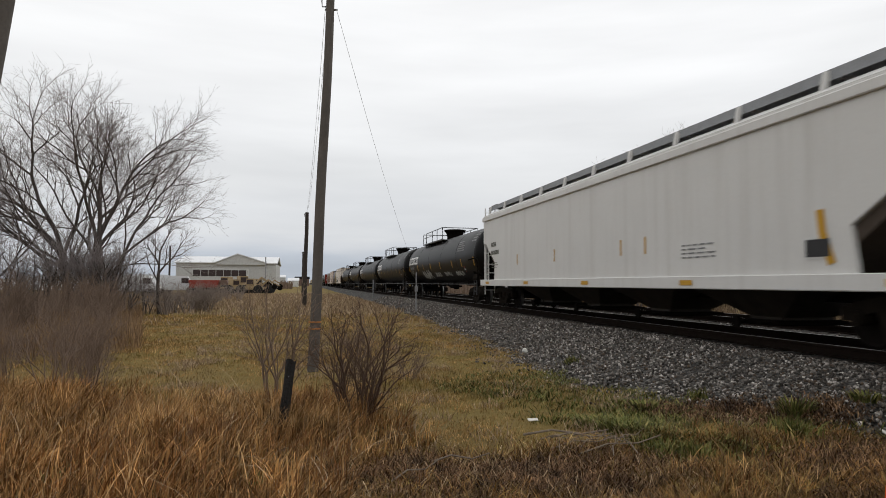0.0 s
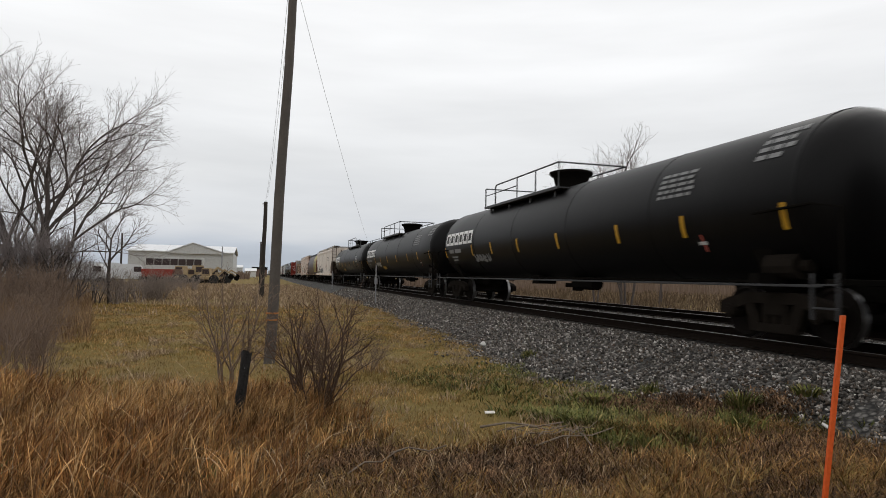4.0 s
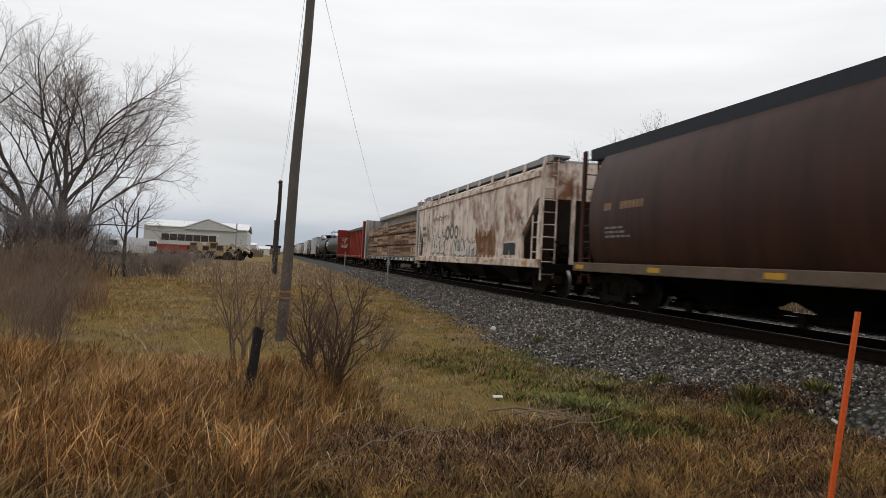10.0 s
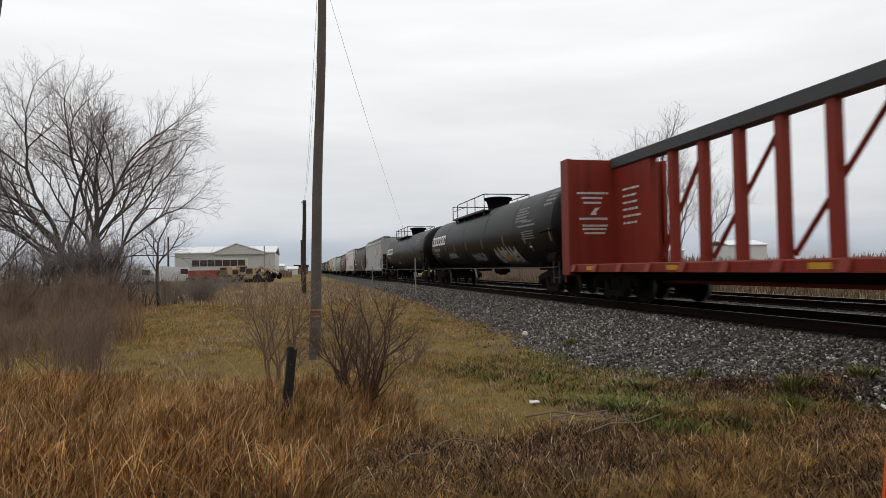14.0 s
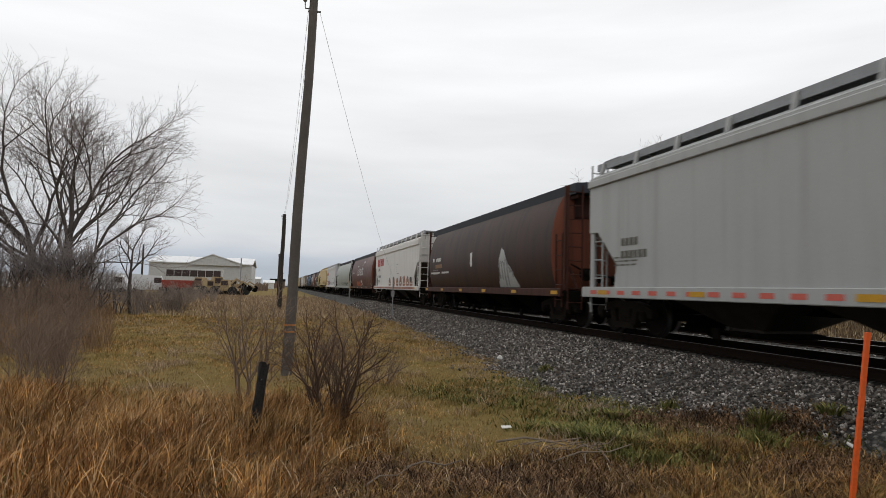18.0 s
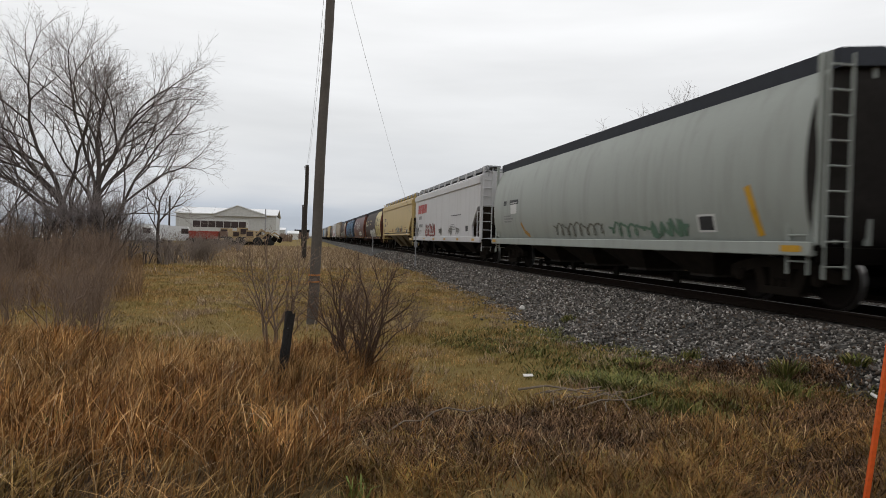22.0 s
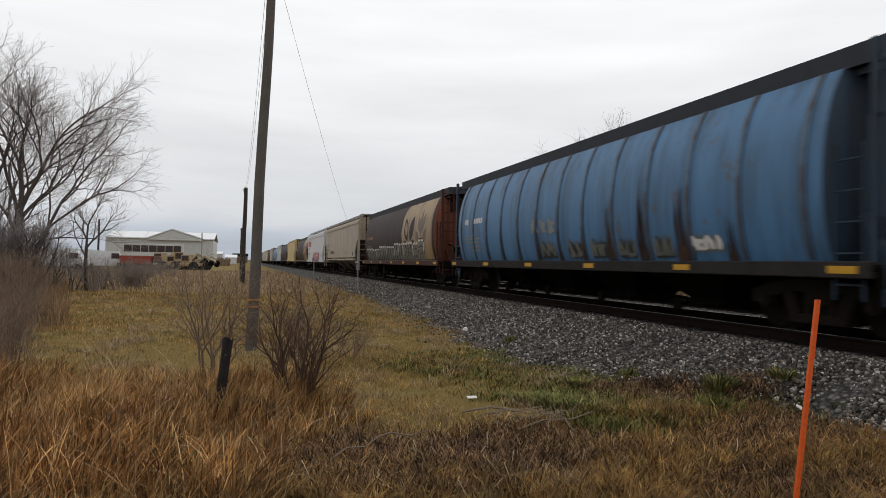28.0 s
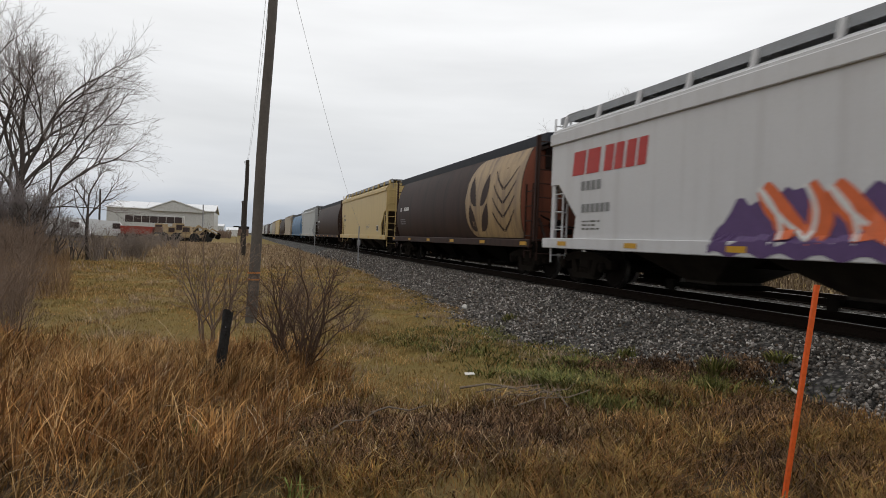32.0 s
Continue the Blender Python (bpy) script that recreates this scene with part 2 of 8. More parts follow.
M_TIE = per_island("creosote_tie", [(0, (0.016, 0.013, 0.011)), (0.6, (0.030, 0.024, 0.020)), (1, (0.055, 0.046, 0.038))], by_object=True, relief=0.5, scale=14)


# ---- ground, ballast and the two tracks ----
def ground_height(x, y):
    """Grass verge, a shallow rise under the tracks, flat fields."""
    x, y = np.asarray(x, float), np.asarray(y, float)
    rise = np.clip((x - 4.6) / 2.0, 0, 1) * np.clip((18.5 - x) / 2.5, 0, 1)
    rise = rise * rise * (3 - 2 * rise) 
    near = np.exp(-(x * x + y * y) / 900.0)
    lumps = 0.05 * np.sin(x * 1.7 + 0.6 * y) * np.sin(y * 1.3 - 0.4 * x) + 0.03 * np.sin(x * 3.9 + 1.0) * np.sin(y * 3.1)
    return -0.10 * rise + lumps * near * np.clip((5.5 - x) / 1.5, 0, 1) - 0.03


def toe_x(y):
    """Where the ballast runs out into the grass."""
    y = np.asarray(y, float)
    line = np.interp(y, (-30, 4.0, 5.7, 6.2, 7.0, 8.6, 9.5, 12.0, 15.0, 30.0, 80.0), (6.6, 6.5, 6.15, 5.65, 5.0, 4.75, 4.32, 4.6, 4.9, 5.8, 6.3))
    return line + 0.10 * np.sin(y * 2.3 + 0.5) + 0.06 * np.sin(y * 5.9)


def ballast_height(x, y):
    """Two flat-topped beds of crushed stone with a shallow trough between them."""
    x = np.asarray(x, float)
    toe = toe_x(y)
    side = np.clip((x - toe) / (7.25 - toe), 0, 1) ** 0.8
    z = -0.06 + side * 0.52 - 0.25 * np.clip((toe - 0.1 - x) / 0.5, 0, 1)
    z = np.where(x > 10.5, 0.46 - 0.12 * np.sin(np.clip((x - 10.5) / 1.1, 0, 1) * math.pi) ** 2, z)
    return np.where(x > 14.7, 0.46 - np.clip((x - 14.7) / 2.0, 0, 1) * 0.52, z)


def grid_mesh(name, xs, ys, height):
    X, Y = np.meshgrid(xs, ys)
    v = np.stack([X, Y, height(X, Y)], -1).reshape(-1, 3)
    nx, ny = len(xs), len(ys)
    i = (np.arange(ny - 1)[:, None] * nx + np.arange(nx - 1)[None]).ravel()
    return numpy_mesh(name, v, np.stack([i, i + 1, i + nx + 1, i + nx], 1), 4)


def spot(nt, x, y, rx, ry, turn=0.0):
    """A ragged patch on the ground: 1 in its middle, 0 outside."""
    tc, mp, ln = nt.nodes.new("ShaderNodeTexCoord"), nt.nodes.new("ShaderNodeMapping"), nt.nodes.new("ShaderNodeVectorMath")
    mp.vector_type = "TEXTURE"
    mp.inputs["Location"].default_value, mp.inputs["Rotation"].default_value, mp.inputs["Scale"].default_value = (x, y, 0), (0, 0, turn), (rx, ry, 50)
    ln.operation = "LENGTH"
    nt.links.new(tc.outputs["Object"], mp.inputs[0])
    nt.links.new(mp.outputs[0], ln.inputs[0])
    add = nt.nodes.new("ShaderNodeMath")
    add.operation = "MULTIPLY_ADD"
    add.inputs[1].default_value = 0.9
    nt.links.new(noise_node(nt, 2.6, 5, 0.65), add.inputs[0])
    nt.links.new(ln.outputs["Value"], add.inputs[2])
    return ramp_node(nt, scaled(nt, add.outputs[0], 0.5), [(0.50, (1, 1, 1)), (0.80, (0, 0, 0))])


def scaled(nt, value, k):
    m = nt.nodes.new("ShaderNodeMath")
    m.operation = "MULTIPLY"
    m.inputs[1].default_value = k
    nt.links.new(value, m.inputs[0])
    return m.outputs[0]


def ground_material():
    m, nt, b = material("grassy_soil", 0.95, 0, 0.1)
    patch = noise_node(nt, 0.22, 5, 0.6)
    fine = noise_node(nt, 9.0, 6, 0.75)
    grass = mix_node(nt, fine, (0.085, 0.062, 0.019), (0.25, 0.182, 0.060))
    dry = mix_node(nt, fine, (0.11, 0.078, 0.034), (0.31, 0.22, 0.10))
    col = mix_node(nt, ramp_node(nt, patch, [(0.46, (0, 0, 0)), (0.62, (1, 1, 1))]), grass, dry)
    # bare brown soil: under the tall grass, by the cut sticks and at the foot of the stones
    soil = mix_node(nt, fine, (0.030, 0.021, 0.015), (0.105, 0.073, 0.048))
    for x, y, rx, ry, turn in ((1.7, 4.9, 1.5, 0.85, 0.2), (5.2, 5.0, 1.3, 0.8, 0.5), (-2.6, 5.6, 4.2, 3.4, 0.0), (4.85, 7.0, 0.5, 0.75, 0.3), (4.2, 3.6, 1.6, 1.1, 0.0), (0.5, 6.6, 0.8, 0.7, 0.0)):
        col = mix_node(nt, spot(nt, x, y, rx, ry, turn), col, soil)
    nt.links.new(col, b.inputs["Base Color"])
    bump(nt, b, fine, 0.8, 0.05)
    return m


def ballast_material(name="ballast_bed"):
    m, nt, b = material(name, 0.9, 0, 0.2)
    tc, v = nt.nodes.new("ShaderNodeTexCoord"), nt.nodes.new("ShaderNodeTexVoronoi")
    v.inputs["Scale"].default_value = 17
    nt.links.new(tc.outputs["Object"], v.inputs["Vector"])
    tone = ramp_node(nt, v.outputs["Color"], [(0.1, (0.03, 0.028, 0.026)), (0.5, (0.088, 0.082, 0.075)), (0.9, (0.22, 0.205, 0.19))])
    col = mix_node(nt, ramp_node(nt, v.outputs["Distance"], [(0.25, (0, 0, 0)), (0.75, (0.95, 0.95, 0.95))]), tone, (0.018, 0.017, 0.016))
    nt.links.new(col, b.inputs["Base Color"])
    bump(nt, b, v.outputs["Distance"], -0.9, 0.04)
    return m


M_GROUND, M_BALLAST = ground_material(), ballast_material()
M_STONE = per_island("ballast_stone", [(0, (0.027, 0.023, 0.020)), (0.3, (0.075, 0.066, 0.057)), (0.42, (0.115, 0.080, 0.056)), (0.48, (0.104, 0.094, 0.083)), (0.72, (0.182, 0.162, 0.143)), (0.90, (0.33, 0.30, 0.27)), (1, (0.67, 0.62, 0.57))], 0.85, scale=40)


def build_ground():
    xs = np.concatenate([-np.geomspace(3000, 12, 26), np.linspace(-10, 20, 76), np.geomspace(23, 3000, 26)])
    ys = np.concatenate([-np.geomspace(3000, 12, 18), np.linspace(-10, 40, 110), np.geomspace(43, 4000, 34)])
    place("ground", grid_mesh("ground", xs, ys, ground_height), M_GROUND, kind="structure", label="flat verge of autumn grass and dry field running to the horizon")
    xs = np.concatenate([np.linspace(4.4, 10.4, 40), np.linspace(10.6, 16.8, 26)])
    ys = np.concatenate([-np.geomspace(640, 33, 16), np.linspace(-30, 40, 130), np.geomspace(43, 1500, 50)])
    place("ballast", grid_mesh("ballast", xs, ys, ballast_height), M_BALLAST, kind="structure", label="grey crushed stone bed under two railway tracks")


def build_stones():
    """Loose ballast stones on the shoulder that faces the viewer and round the rails."""
    rng = np.random.default_rng(5)
    n = 62000
    u = rng.random(n)
    y = 1.5 + 55 * u ** 2.1
    x = toe_x(y) - 0.25 + rng.random(n) ** 1.15 * (8.1 - toe_x(y))
    more = 7000
    y = np.concatenate([y, 2 + 40 * rng.random(more) ** 1.6])
    x = np.concatenate([x, 8.4 + 6.3 * rng.random(more)])
    # a thin scatter of stones kicked out into the grass
    far = 900
    y2 = 2 + 22 * rng.random(far)
    x = np.concatenate([x, toe_x(y2) - 0.2 - 0.9 * rng.random(far) ** 2])
    y = np.concatenate([y, y2])
    bare = ((x - 4.9) / 0.5) ** 2 + ((y - 7.0) / 0.6) ** 2 < 0.6 + 0.6 * rng.random(len(x))
    x, y = x[~bare], y[~bare]
    n = len(x)
    z = np.maximum(ballast_height(x, y), ground_height(x, y))
    base = np.array([(1, 0, 0), (-1, 0, 0), (0, 1, 0), (0, -1, 0), (0, 0, 1), (0, 0, -1)], float)
    base = np.concatenate([base * 0.95, np.array([(1, 1, 1), (-1, 1, -1), (1, -1, -1), (-1, -1, 1)]) * 0.62])
    faces = np.array([(0, 6, 2), (0, 4, 6), (2, 6, 4), (1, 7, 2), (2, 7, 5), (1, 5, 7), (0, 8, 3), (0, 5, 8), (3, 8, 5), (1, 9, 3), (1, 4, 9), (3, 9, 4), (0, 2, 5), (0, 3, 4), (1, 2, 4), (1, 3, 5)])
    size = (0.0125 + 0.0165 * rng.random(n)) * (1 + 0.012 * np.clip(y - 8, 0, 60))
    jit = 1 + 0.5 * (rng.random((n, 10, 1)) - 0.5)
    p = base[None] * jit * size[:, None, None] * (0.7 + 0.6 * rng.random((n, 1, 3)))
    a = rng.random(n) * 6.283
    c, s = np.cos(a)[:, None], np.sin(a)[:, None]
    tilt = (rng.random(n) - 0.5) * 1.6
    ct, st = np.cos(tilt)[:, None], np.sin(tilt)[:, None]
    px, py, pz = p[..., 0], p[..., 1], p[..., 2]
    px, pz = px * ct - pz * st, px * st + pz * ct
    px, py = px * c - py * s, px * s + py * c
    v = np.stack([px + x[:, None], py + y[:, None], pz + (z + size * 0.35)[:, None]], -1).reshape(-1, 3)
    f = (faces[None] + (np.arange(n) * 10)[:, None, None]).reshape(-1, 3)
    place("ballast_stones", numpy_mesh("ballast_stones", v, f, 3), M_STONE, kind="stuff", category="gravel", label="loose grey and white ballast stones beside the rails")


def build_track(cx, name, n_parts):
    track = thing(name, pose(cx, 0, 0), "steel rails on dark creosoted ties in grey ballast", "railway track", "tracks")
    prof = [(-0.07, 0), (0.07, 0), (0.07, 0.015), (0.012, 0.035), (0.012, 0.13), (0.036, 0.14), (0.036, 0.168), (0.03, 0.176), (-0.03, 0.176), (-0.036, 0.168), (-0.036, 0.14), (-0.012, 0.13), (-0.012, 0.035), (-0.07, 0.015)]
    rail = shared("rail", lambda: Shape().prism(prof, -640, 1400, "y").mesh("rail"))
    head = shared("rail_head", lambda: Shape().box(-0.029, 0.029, -640, 1400, 0.1765, 0.180).mesh("rail_head"))
    for sx in (-0.753, 0.753):
        r = part("rail", rail, M_RAIL, track, at=pose(sx, 0, RAIL_Z - 0.18))
        part("running_surface", head, M_RAILTOP, r, "bright worn running surface")
    rng = random.Random(3)
    tie = shared("tie", lambda: Shape().box(-1.3, 1.3, -0.115, 0.115, -0.17, 0, 0.012).mesh("tie"))
    k, rest = 0, Shape()
    y = -6.0
    while y < 220:
        if k < n_parts:
            part("tie", tie, M_TIE, track, at=pose(rng.uniform(-0.04, 0.04), y, RAIL_Z - 0.19, 0, 0, rng.uniform(-1.2, 1.2)))
        else:
            rest.box(-1.3, 1.3, y - 0.115, y + 0.115, RAIL_Z - 0.36, RAIL_Z - 0.19)
        k += 1
        y += 0.54
    tagged(part("distant_ties", rest.mesh("distant_ties"), M_TIE, track), kind="stuff")


build_ground()
build_track(TRACK_X, "near_track", 130)
build_track(TRACK2_X, "far_track", 90)


# ---- railway cars: local x across (viewer's side is negative), y along, z from the rail top ----
def box_side(z):
    return 1.60


def round_side(z):
    q = max(0.0, 1 - ((z - 2.20) / 2.0) ** 2)
    return 1.58 * q ** 0.33


def tank_side(z):
    return math.sqrt(max(0.0, TANK_R ** 2 - (z - TANK_Z) ** 2))


TANK_R, TANK_Z = 1.40, 2.31


def strip(us, lows, highs, side, proud=0.008, dz=0.12):
    """A flat patch on a car's near side between two curves of height, following the side's bulge."""
    s = Shape()
    n = max(2, int(max(h - l for l, h in zip(lows, highs)) / dz) + 2)
    v = []
    for u, l, h in zip(us, lows, highs):
        for j in range(n):
            z = l + (h - l) * j / (n - 1)
            v.append((-side(z) - proud, u, z))
    f = [(i * n + j, i * n + j + 1, (i + 1) * n + j + 1, (i + 1) * n + j) for i in range(len(us) - 1) for j in range(n - 1)]
    return s.add(v, f)


def bars(rows, side, proud=0.009):
    """Rectangles u0, u1, z0, z1 on the near side."""
    s = Shape()
    for u0, u1, z0, z1 in rows:
        q = strip([u0, u1], [z0, z0], [z1, z1], side, proud)
        s.add(q.v, q.f)
    return s


def ribbon(points, width, side, proud=0.011):
    """A brush stroke through points (u, z)."""
    s = Shape()
    v, n = [], len(points)
    for i, (u, z) in enumerate(points):
        a, b = points[max(i - 1, 0)], points[min(i + 1, n - 1)]
        du, dz = b[0] - a[0], b[1] - a[1]
        d = math.hypot(du, dz) or 1
        w = width if not callable(width) else width(i / (n - 1))
        for k in (-0.5, 0.5):
            uu, zz = u - dz / d * w * k, z + du / d * w * k
            v.append((-side(zz) - proud, uu, zz))
    s.add(v, [(2 * i, 2 * i + 1, 2 * i + 3, 2 * i + 2) for i in range(n - 1)])
    return s


def blocks(car, name, u, z, w, h, count, side, material, label, slant=0.18):
    """A row of slanted blocks that stands for a brand's name; u is its far end, it runs towards smaller u."""
    step = w / count
    for i in range(count):
        a = u - i * step
        b = a - step * (0.86 if count == 2 else (0.84, 0.78, 0.82, 0.72)[i % 4])
        s = Shape()
        n = 4
        for k in range(n):
            v = [(uu - slant * zz, z + zz) for uu, zz in ((b, h * k / n), (a, h * k / n), (a, h * (k + 1) / n), (b, h * (k + 1) / n))]
            s.add([(-side(zz) - 0.009, uu, zz) for uu, zz in v], [(0, 1, 2, 3)])
        part(name, s.mesh(name), material, car, label)


def hollow_blocks(car, name, u, z, w, h, count, side, material, label, stroke=0.105):
    """A row of hollow rectangles that stands for a brand's name; u is its far end, it runs towards smaller u."""
    step = w / count
    for i in range(count):
        a, b = u - i * step, u - (i + 0.86) * step
        rows = [(b, a, z, z + stroke), (b, a, z + h - stroke, z + h), (b, b + stroke, z + stroke, z + h - stroke), (a - stroke, a, z + stroke, z + h - stroke)]
        part(name, bars(rows, side).mesh(name), material, car, label)


def lettering(car, text, u, z, size, side, material, label, squeeze=1.0):
    """A word painted on the near side, bent to its bulge; u is its far end, z its base line."""
    curve = bpy.data.curves.new("word", "FONT")
    curve.body, curve.size, curve.resolution_u = text, size, 3
    holder = bpy.data.objects.new("word", curve)
    bm = bmesh.new()
    bm.from_mesh(holder.to_mesh())
    holder.to_mesh_clear()
    bpy.data.objects.remove(holder)
    bpy.data.curves.remove(curve)
    for k in range(-2, 9):
        bmesh.ops.bisect_plane(bm, geom=bm.verts[:] + bm.edges[:] + bm.faces[:], plane_co=(0, size * 0.11 * k, 0), plane_no=(0, 1, 0))
    for p in bm.verts:
        zz = z + p.co.y
        p.co = Vector((-side(zz) - 0.012, u - p.co.x * squeeze, zz))
    me = bpy.data.meshes.new("lettering")
    bm.to_mesh(me)
    bm.free()
    return part("lettering", me, material, car, label)


def truck(car, y, name="truck"):
    """Two-axle bogie: cast side frames, bolster, springs and two wheelsets."""
    t = part(name, shared("truck_bolster", lambda: Shape().box(-1.1, 1.1, -0.2, 0.2, 0.42, 0.72, 0.03).box(-0.35, 0.35, -0.25, 0.25, 0.7, 0.8, 0.03).box(-0.9, 0.9, -0.62, -0.55, 0.38, 0.5).box(-0.9, 0.9, 0.55, 0.62, 0.38, 0.5).mesh("truck")), M_TRUCK, car, at=pose(0, y, 0))

    def frame_mesh():
        s = Shape()
        outline = [(-1.2, 0.42), (-1.2, 0.62), (-0.98, 0.70), (-0.45, 0.80), (0.45, 0.80), (0.98, 0.70), (1.2, 0.62), (1.2, 0.42), (1.0, 0.42), (0.86, 0.56), (0.62, 0.52), (0.44, 0.22), (-0.44, 0.22), (-0.62, 0.52), (-0.86, 0.56), (-1.0, 0.42)]
        up = [p for p in outline[:8]]
        s.prism(up + [(1.0, 0.45), (0.5, 0.62), (-0.5, 0.62), (-1.0, 0.45)], -0.09, 0.09)
        s.prism([(-0.62, 0.60), (-0.42, 0.64), (-0.30, 0.32), (-0.46, 0.18)], -0.08, 0.08)
        s.prism([(0.62, 0.60), (0.42, 0.64), (0.30, 0.32), (0.46, 0.18)], -0.08, 0.08)
        s.prism([(-0.50, 0.17), (0.50, 0.17), (0.42, 0.30), (-0.42, 0.30)], -0.10, 0.10)
        for yy in (-0.19, 0.0, 0.19):
            s.rod([(0, yy, 0.29), (0, yy, 0.62)], 0.075, 8)
        return s.mesh("side_frame")

    for sx in (-1.02, 1.02):
        f = part("side_frame", shared("side_frame", frame_mesh), M_TRUCK, t, at=pose(sx, 0, 0))
    cap = shared("bearing_cap", lambda: Shape().rod([(-0.13, 0, 0), (0.10, 0, 0)], 0.115, 10).rod([(-0.16, 0, 0), (-0.12, 0, 0)], 0.07, 8).mesh("bearing_cap"))
    for yy in (-0.89, 0.89):
        part("bearing_cap", cap, M_TRUCK, t, at=pose(-1.05, yy, 0.47))

    def wheel_mesh():
        s = Shape()
        for sx in (-1, 1):
            prof = [(0.06, 0.72), (0.15, 0.76), (0.36, 0.735), (0.40, 0.695), (0.455, 0.70), (0.452, 0.80), (0.40, 0.835), (0.36, 0.80), (0.15, 0.83), (0.06, 0.86)]
            n = 20
            rings = [[(sx * a, r * math.cos(2 * math.pi * j / n), r * math.sin(2 * math.pi * j / n)) for j in range(n)] for r, a in prof]
            s.loft(rings)
        s.rod([(-1.08, 0, 0), (1.08, 0, 0)], 0.085, 10)
        # a chalk smear on the plate shows the roll
        s.box(-0.838, -0.834, 0.12, 0.36, -0.05, 0.05)
        me = s.mesh("wheelset", True)
        me.materials.append(M_TREAD)
        for f in me.polygons:
            if min(math.hypot(me.vertices[k].co.y, me.vertices[k].co.z) for k in f.vertices) > 0.44:
                f.material_index = 1
        return me

    for yy in (-0.89, 0.89):
        w = part("wheelset", shared("wheelset", wheel_mesh), M_WHEEL, t, at=pose(0, yy, 0.457))
        WHEELS[yy < 0].append(w)
    return t


WHEELS = {True: [], False: []}


def coupler(car, y, way):
    def make():
        s = Shape().box(-0.09, 0.09, -0.75, 0.12, 0.76, 0.94, 0.02).box(-0.17, 0.17, 0.0, 0.26, 0.70, 0.99, 0.04)
        s.rod([(0.3, -0.3, 0.8), (0.3, 0.02, 0.6), (0.22, 0.16, 0.45), (0.1, 0.24, 0.42)], 0.03, 6)
        return s.mesh("coupler")
    part("coupler", shared("coupler", make), M_UNDER, car, at=pose(0, y, 0, 0, 0, 0 if way > 0 else 180))


def ladder(car, x, y, z0, z1, material, width=0.42, along="y", label=""):
    """Two stiles with rungs; along: the way the rungs run."""
    def make():
        s = Shape()
        put = (lambda u, z: (0, u, z)) if along == "y" else (lambda u, z: (u, 0, z))
        for u in (-width / 2, width / 2):
            s.rod([put(u, 0), put(u, z1 - z0)], 0.026, 5)
        k = max(2, int((z1 - z0) / 0.36))
        for i in range(k):
            z = (i + 0.5) * (z1 - z0) / k
            s.rod([put(-width / 2, z), put(width / 2, z)], 0.016, 5)
        return s.mesh("ladder")
    return part("ladder", shared(("ladder", round(z1 - z0, 2), width, along), make), material, car, label, at=pose(x, y, z0))


def reflectors(car, us, z, side, material=None, w=0.42, h=0.10):
    me = shared(("reflector", w, h), lambda: Shape().box(-0.004, 0.0, -w / 2, w / 2, -h / 2, h / 2).mesh("reflector"))
    for u in us:
        part("reflector", me, material or M_YELLOW, car, "yellow reflective patch", at=pose(-side(z) - 0.006, u, z))


def running_gear(car, length, inset=2.05):
    for way in (-1, 1):
        truck(car, way * (length / 2 - inset))
        coupler(car, way * (length / 2 - 0.28), way)


def brake_gear(car, y, kind):
    """Brake cylinder, reservoir, valve and rods at the leading end."""
    x, z = {"box": (-0.75, 1.40), "round": (-0.55, 1.50), "tank": (-1.0, 1.22)}[kind]
    part("brake_cylinder", shared("brake_cylinder", lambda: Shape().rod([(0, 0, 0), (0, 0.62, 0)], 0.21, 12).rod([(0, -0.16, 0), (0, 0, 0)], 0.10, 8).mesh("brake_cylinder")), M_TRUCK, car, at=pose(x, y + 0.5, z))
    part("air_reservoir", shared("air_reservoir", lambda: Shape().rod([(-0.32, 0, 0), (0.32, 0, 0)], 0.16, 10).mesh("air_reservoir")), M_TRUCK, car, at=pose(0.55, y + 0.6, z - 0.15))
    part("control_valve", shared("control_valve", lambda: Shape().box(-0.17, 0.17, -0.15, 0.15, 0, 0.38, 0.02).box(-0.10, 0.10, -0.2, 0.2, 0.1, 0.26, 0.02).mesh("control_valve")), M_TRUCK, car, at=pose(-0.1, y + 0.7, z - 0.35))
    part("brake_pipe", shared("brake_pipe", lambda: Shape().rod([(-1.1, 0, 0.25), (-0.5, 0.1, 0.0), (0.3, 0.05, -0.1), (1.1, 0.0, 0.2)], 0.028, 5).mesh("brake_pipe")), M_TRUCK, car, at=pose(0, y + 0.35, z))
    part("brake_wheel", shared("brake_wheel", lambda: Shape().rod([(0.27 * math.cos(k * math.pi / 8), 0, 0.27 * math.sin(k * math.pi / 8)) for k in range(17)], 0.016, 5).rod([(-0.27, 0, 0), (0.27, 0, 0)], 0.012, 4).rod([(0, 0, -0.27), (0, 0, 0.27)], 0.012, 4).mesh("brake_wheel")), M_TRUCK, car, at=pose(0.35, y + 0.05, z + 0.85))


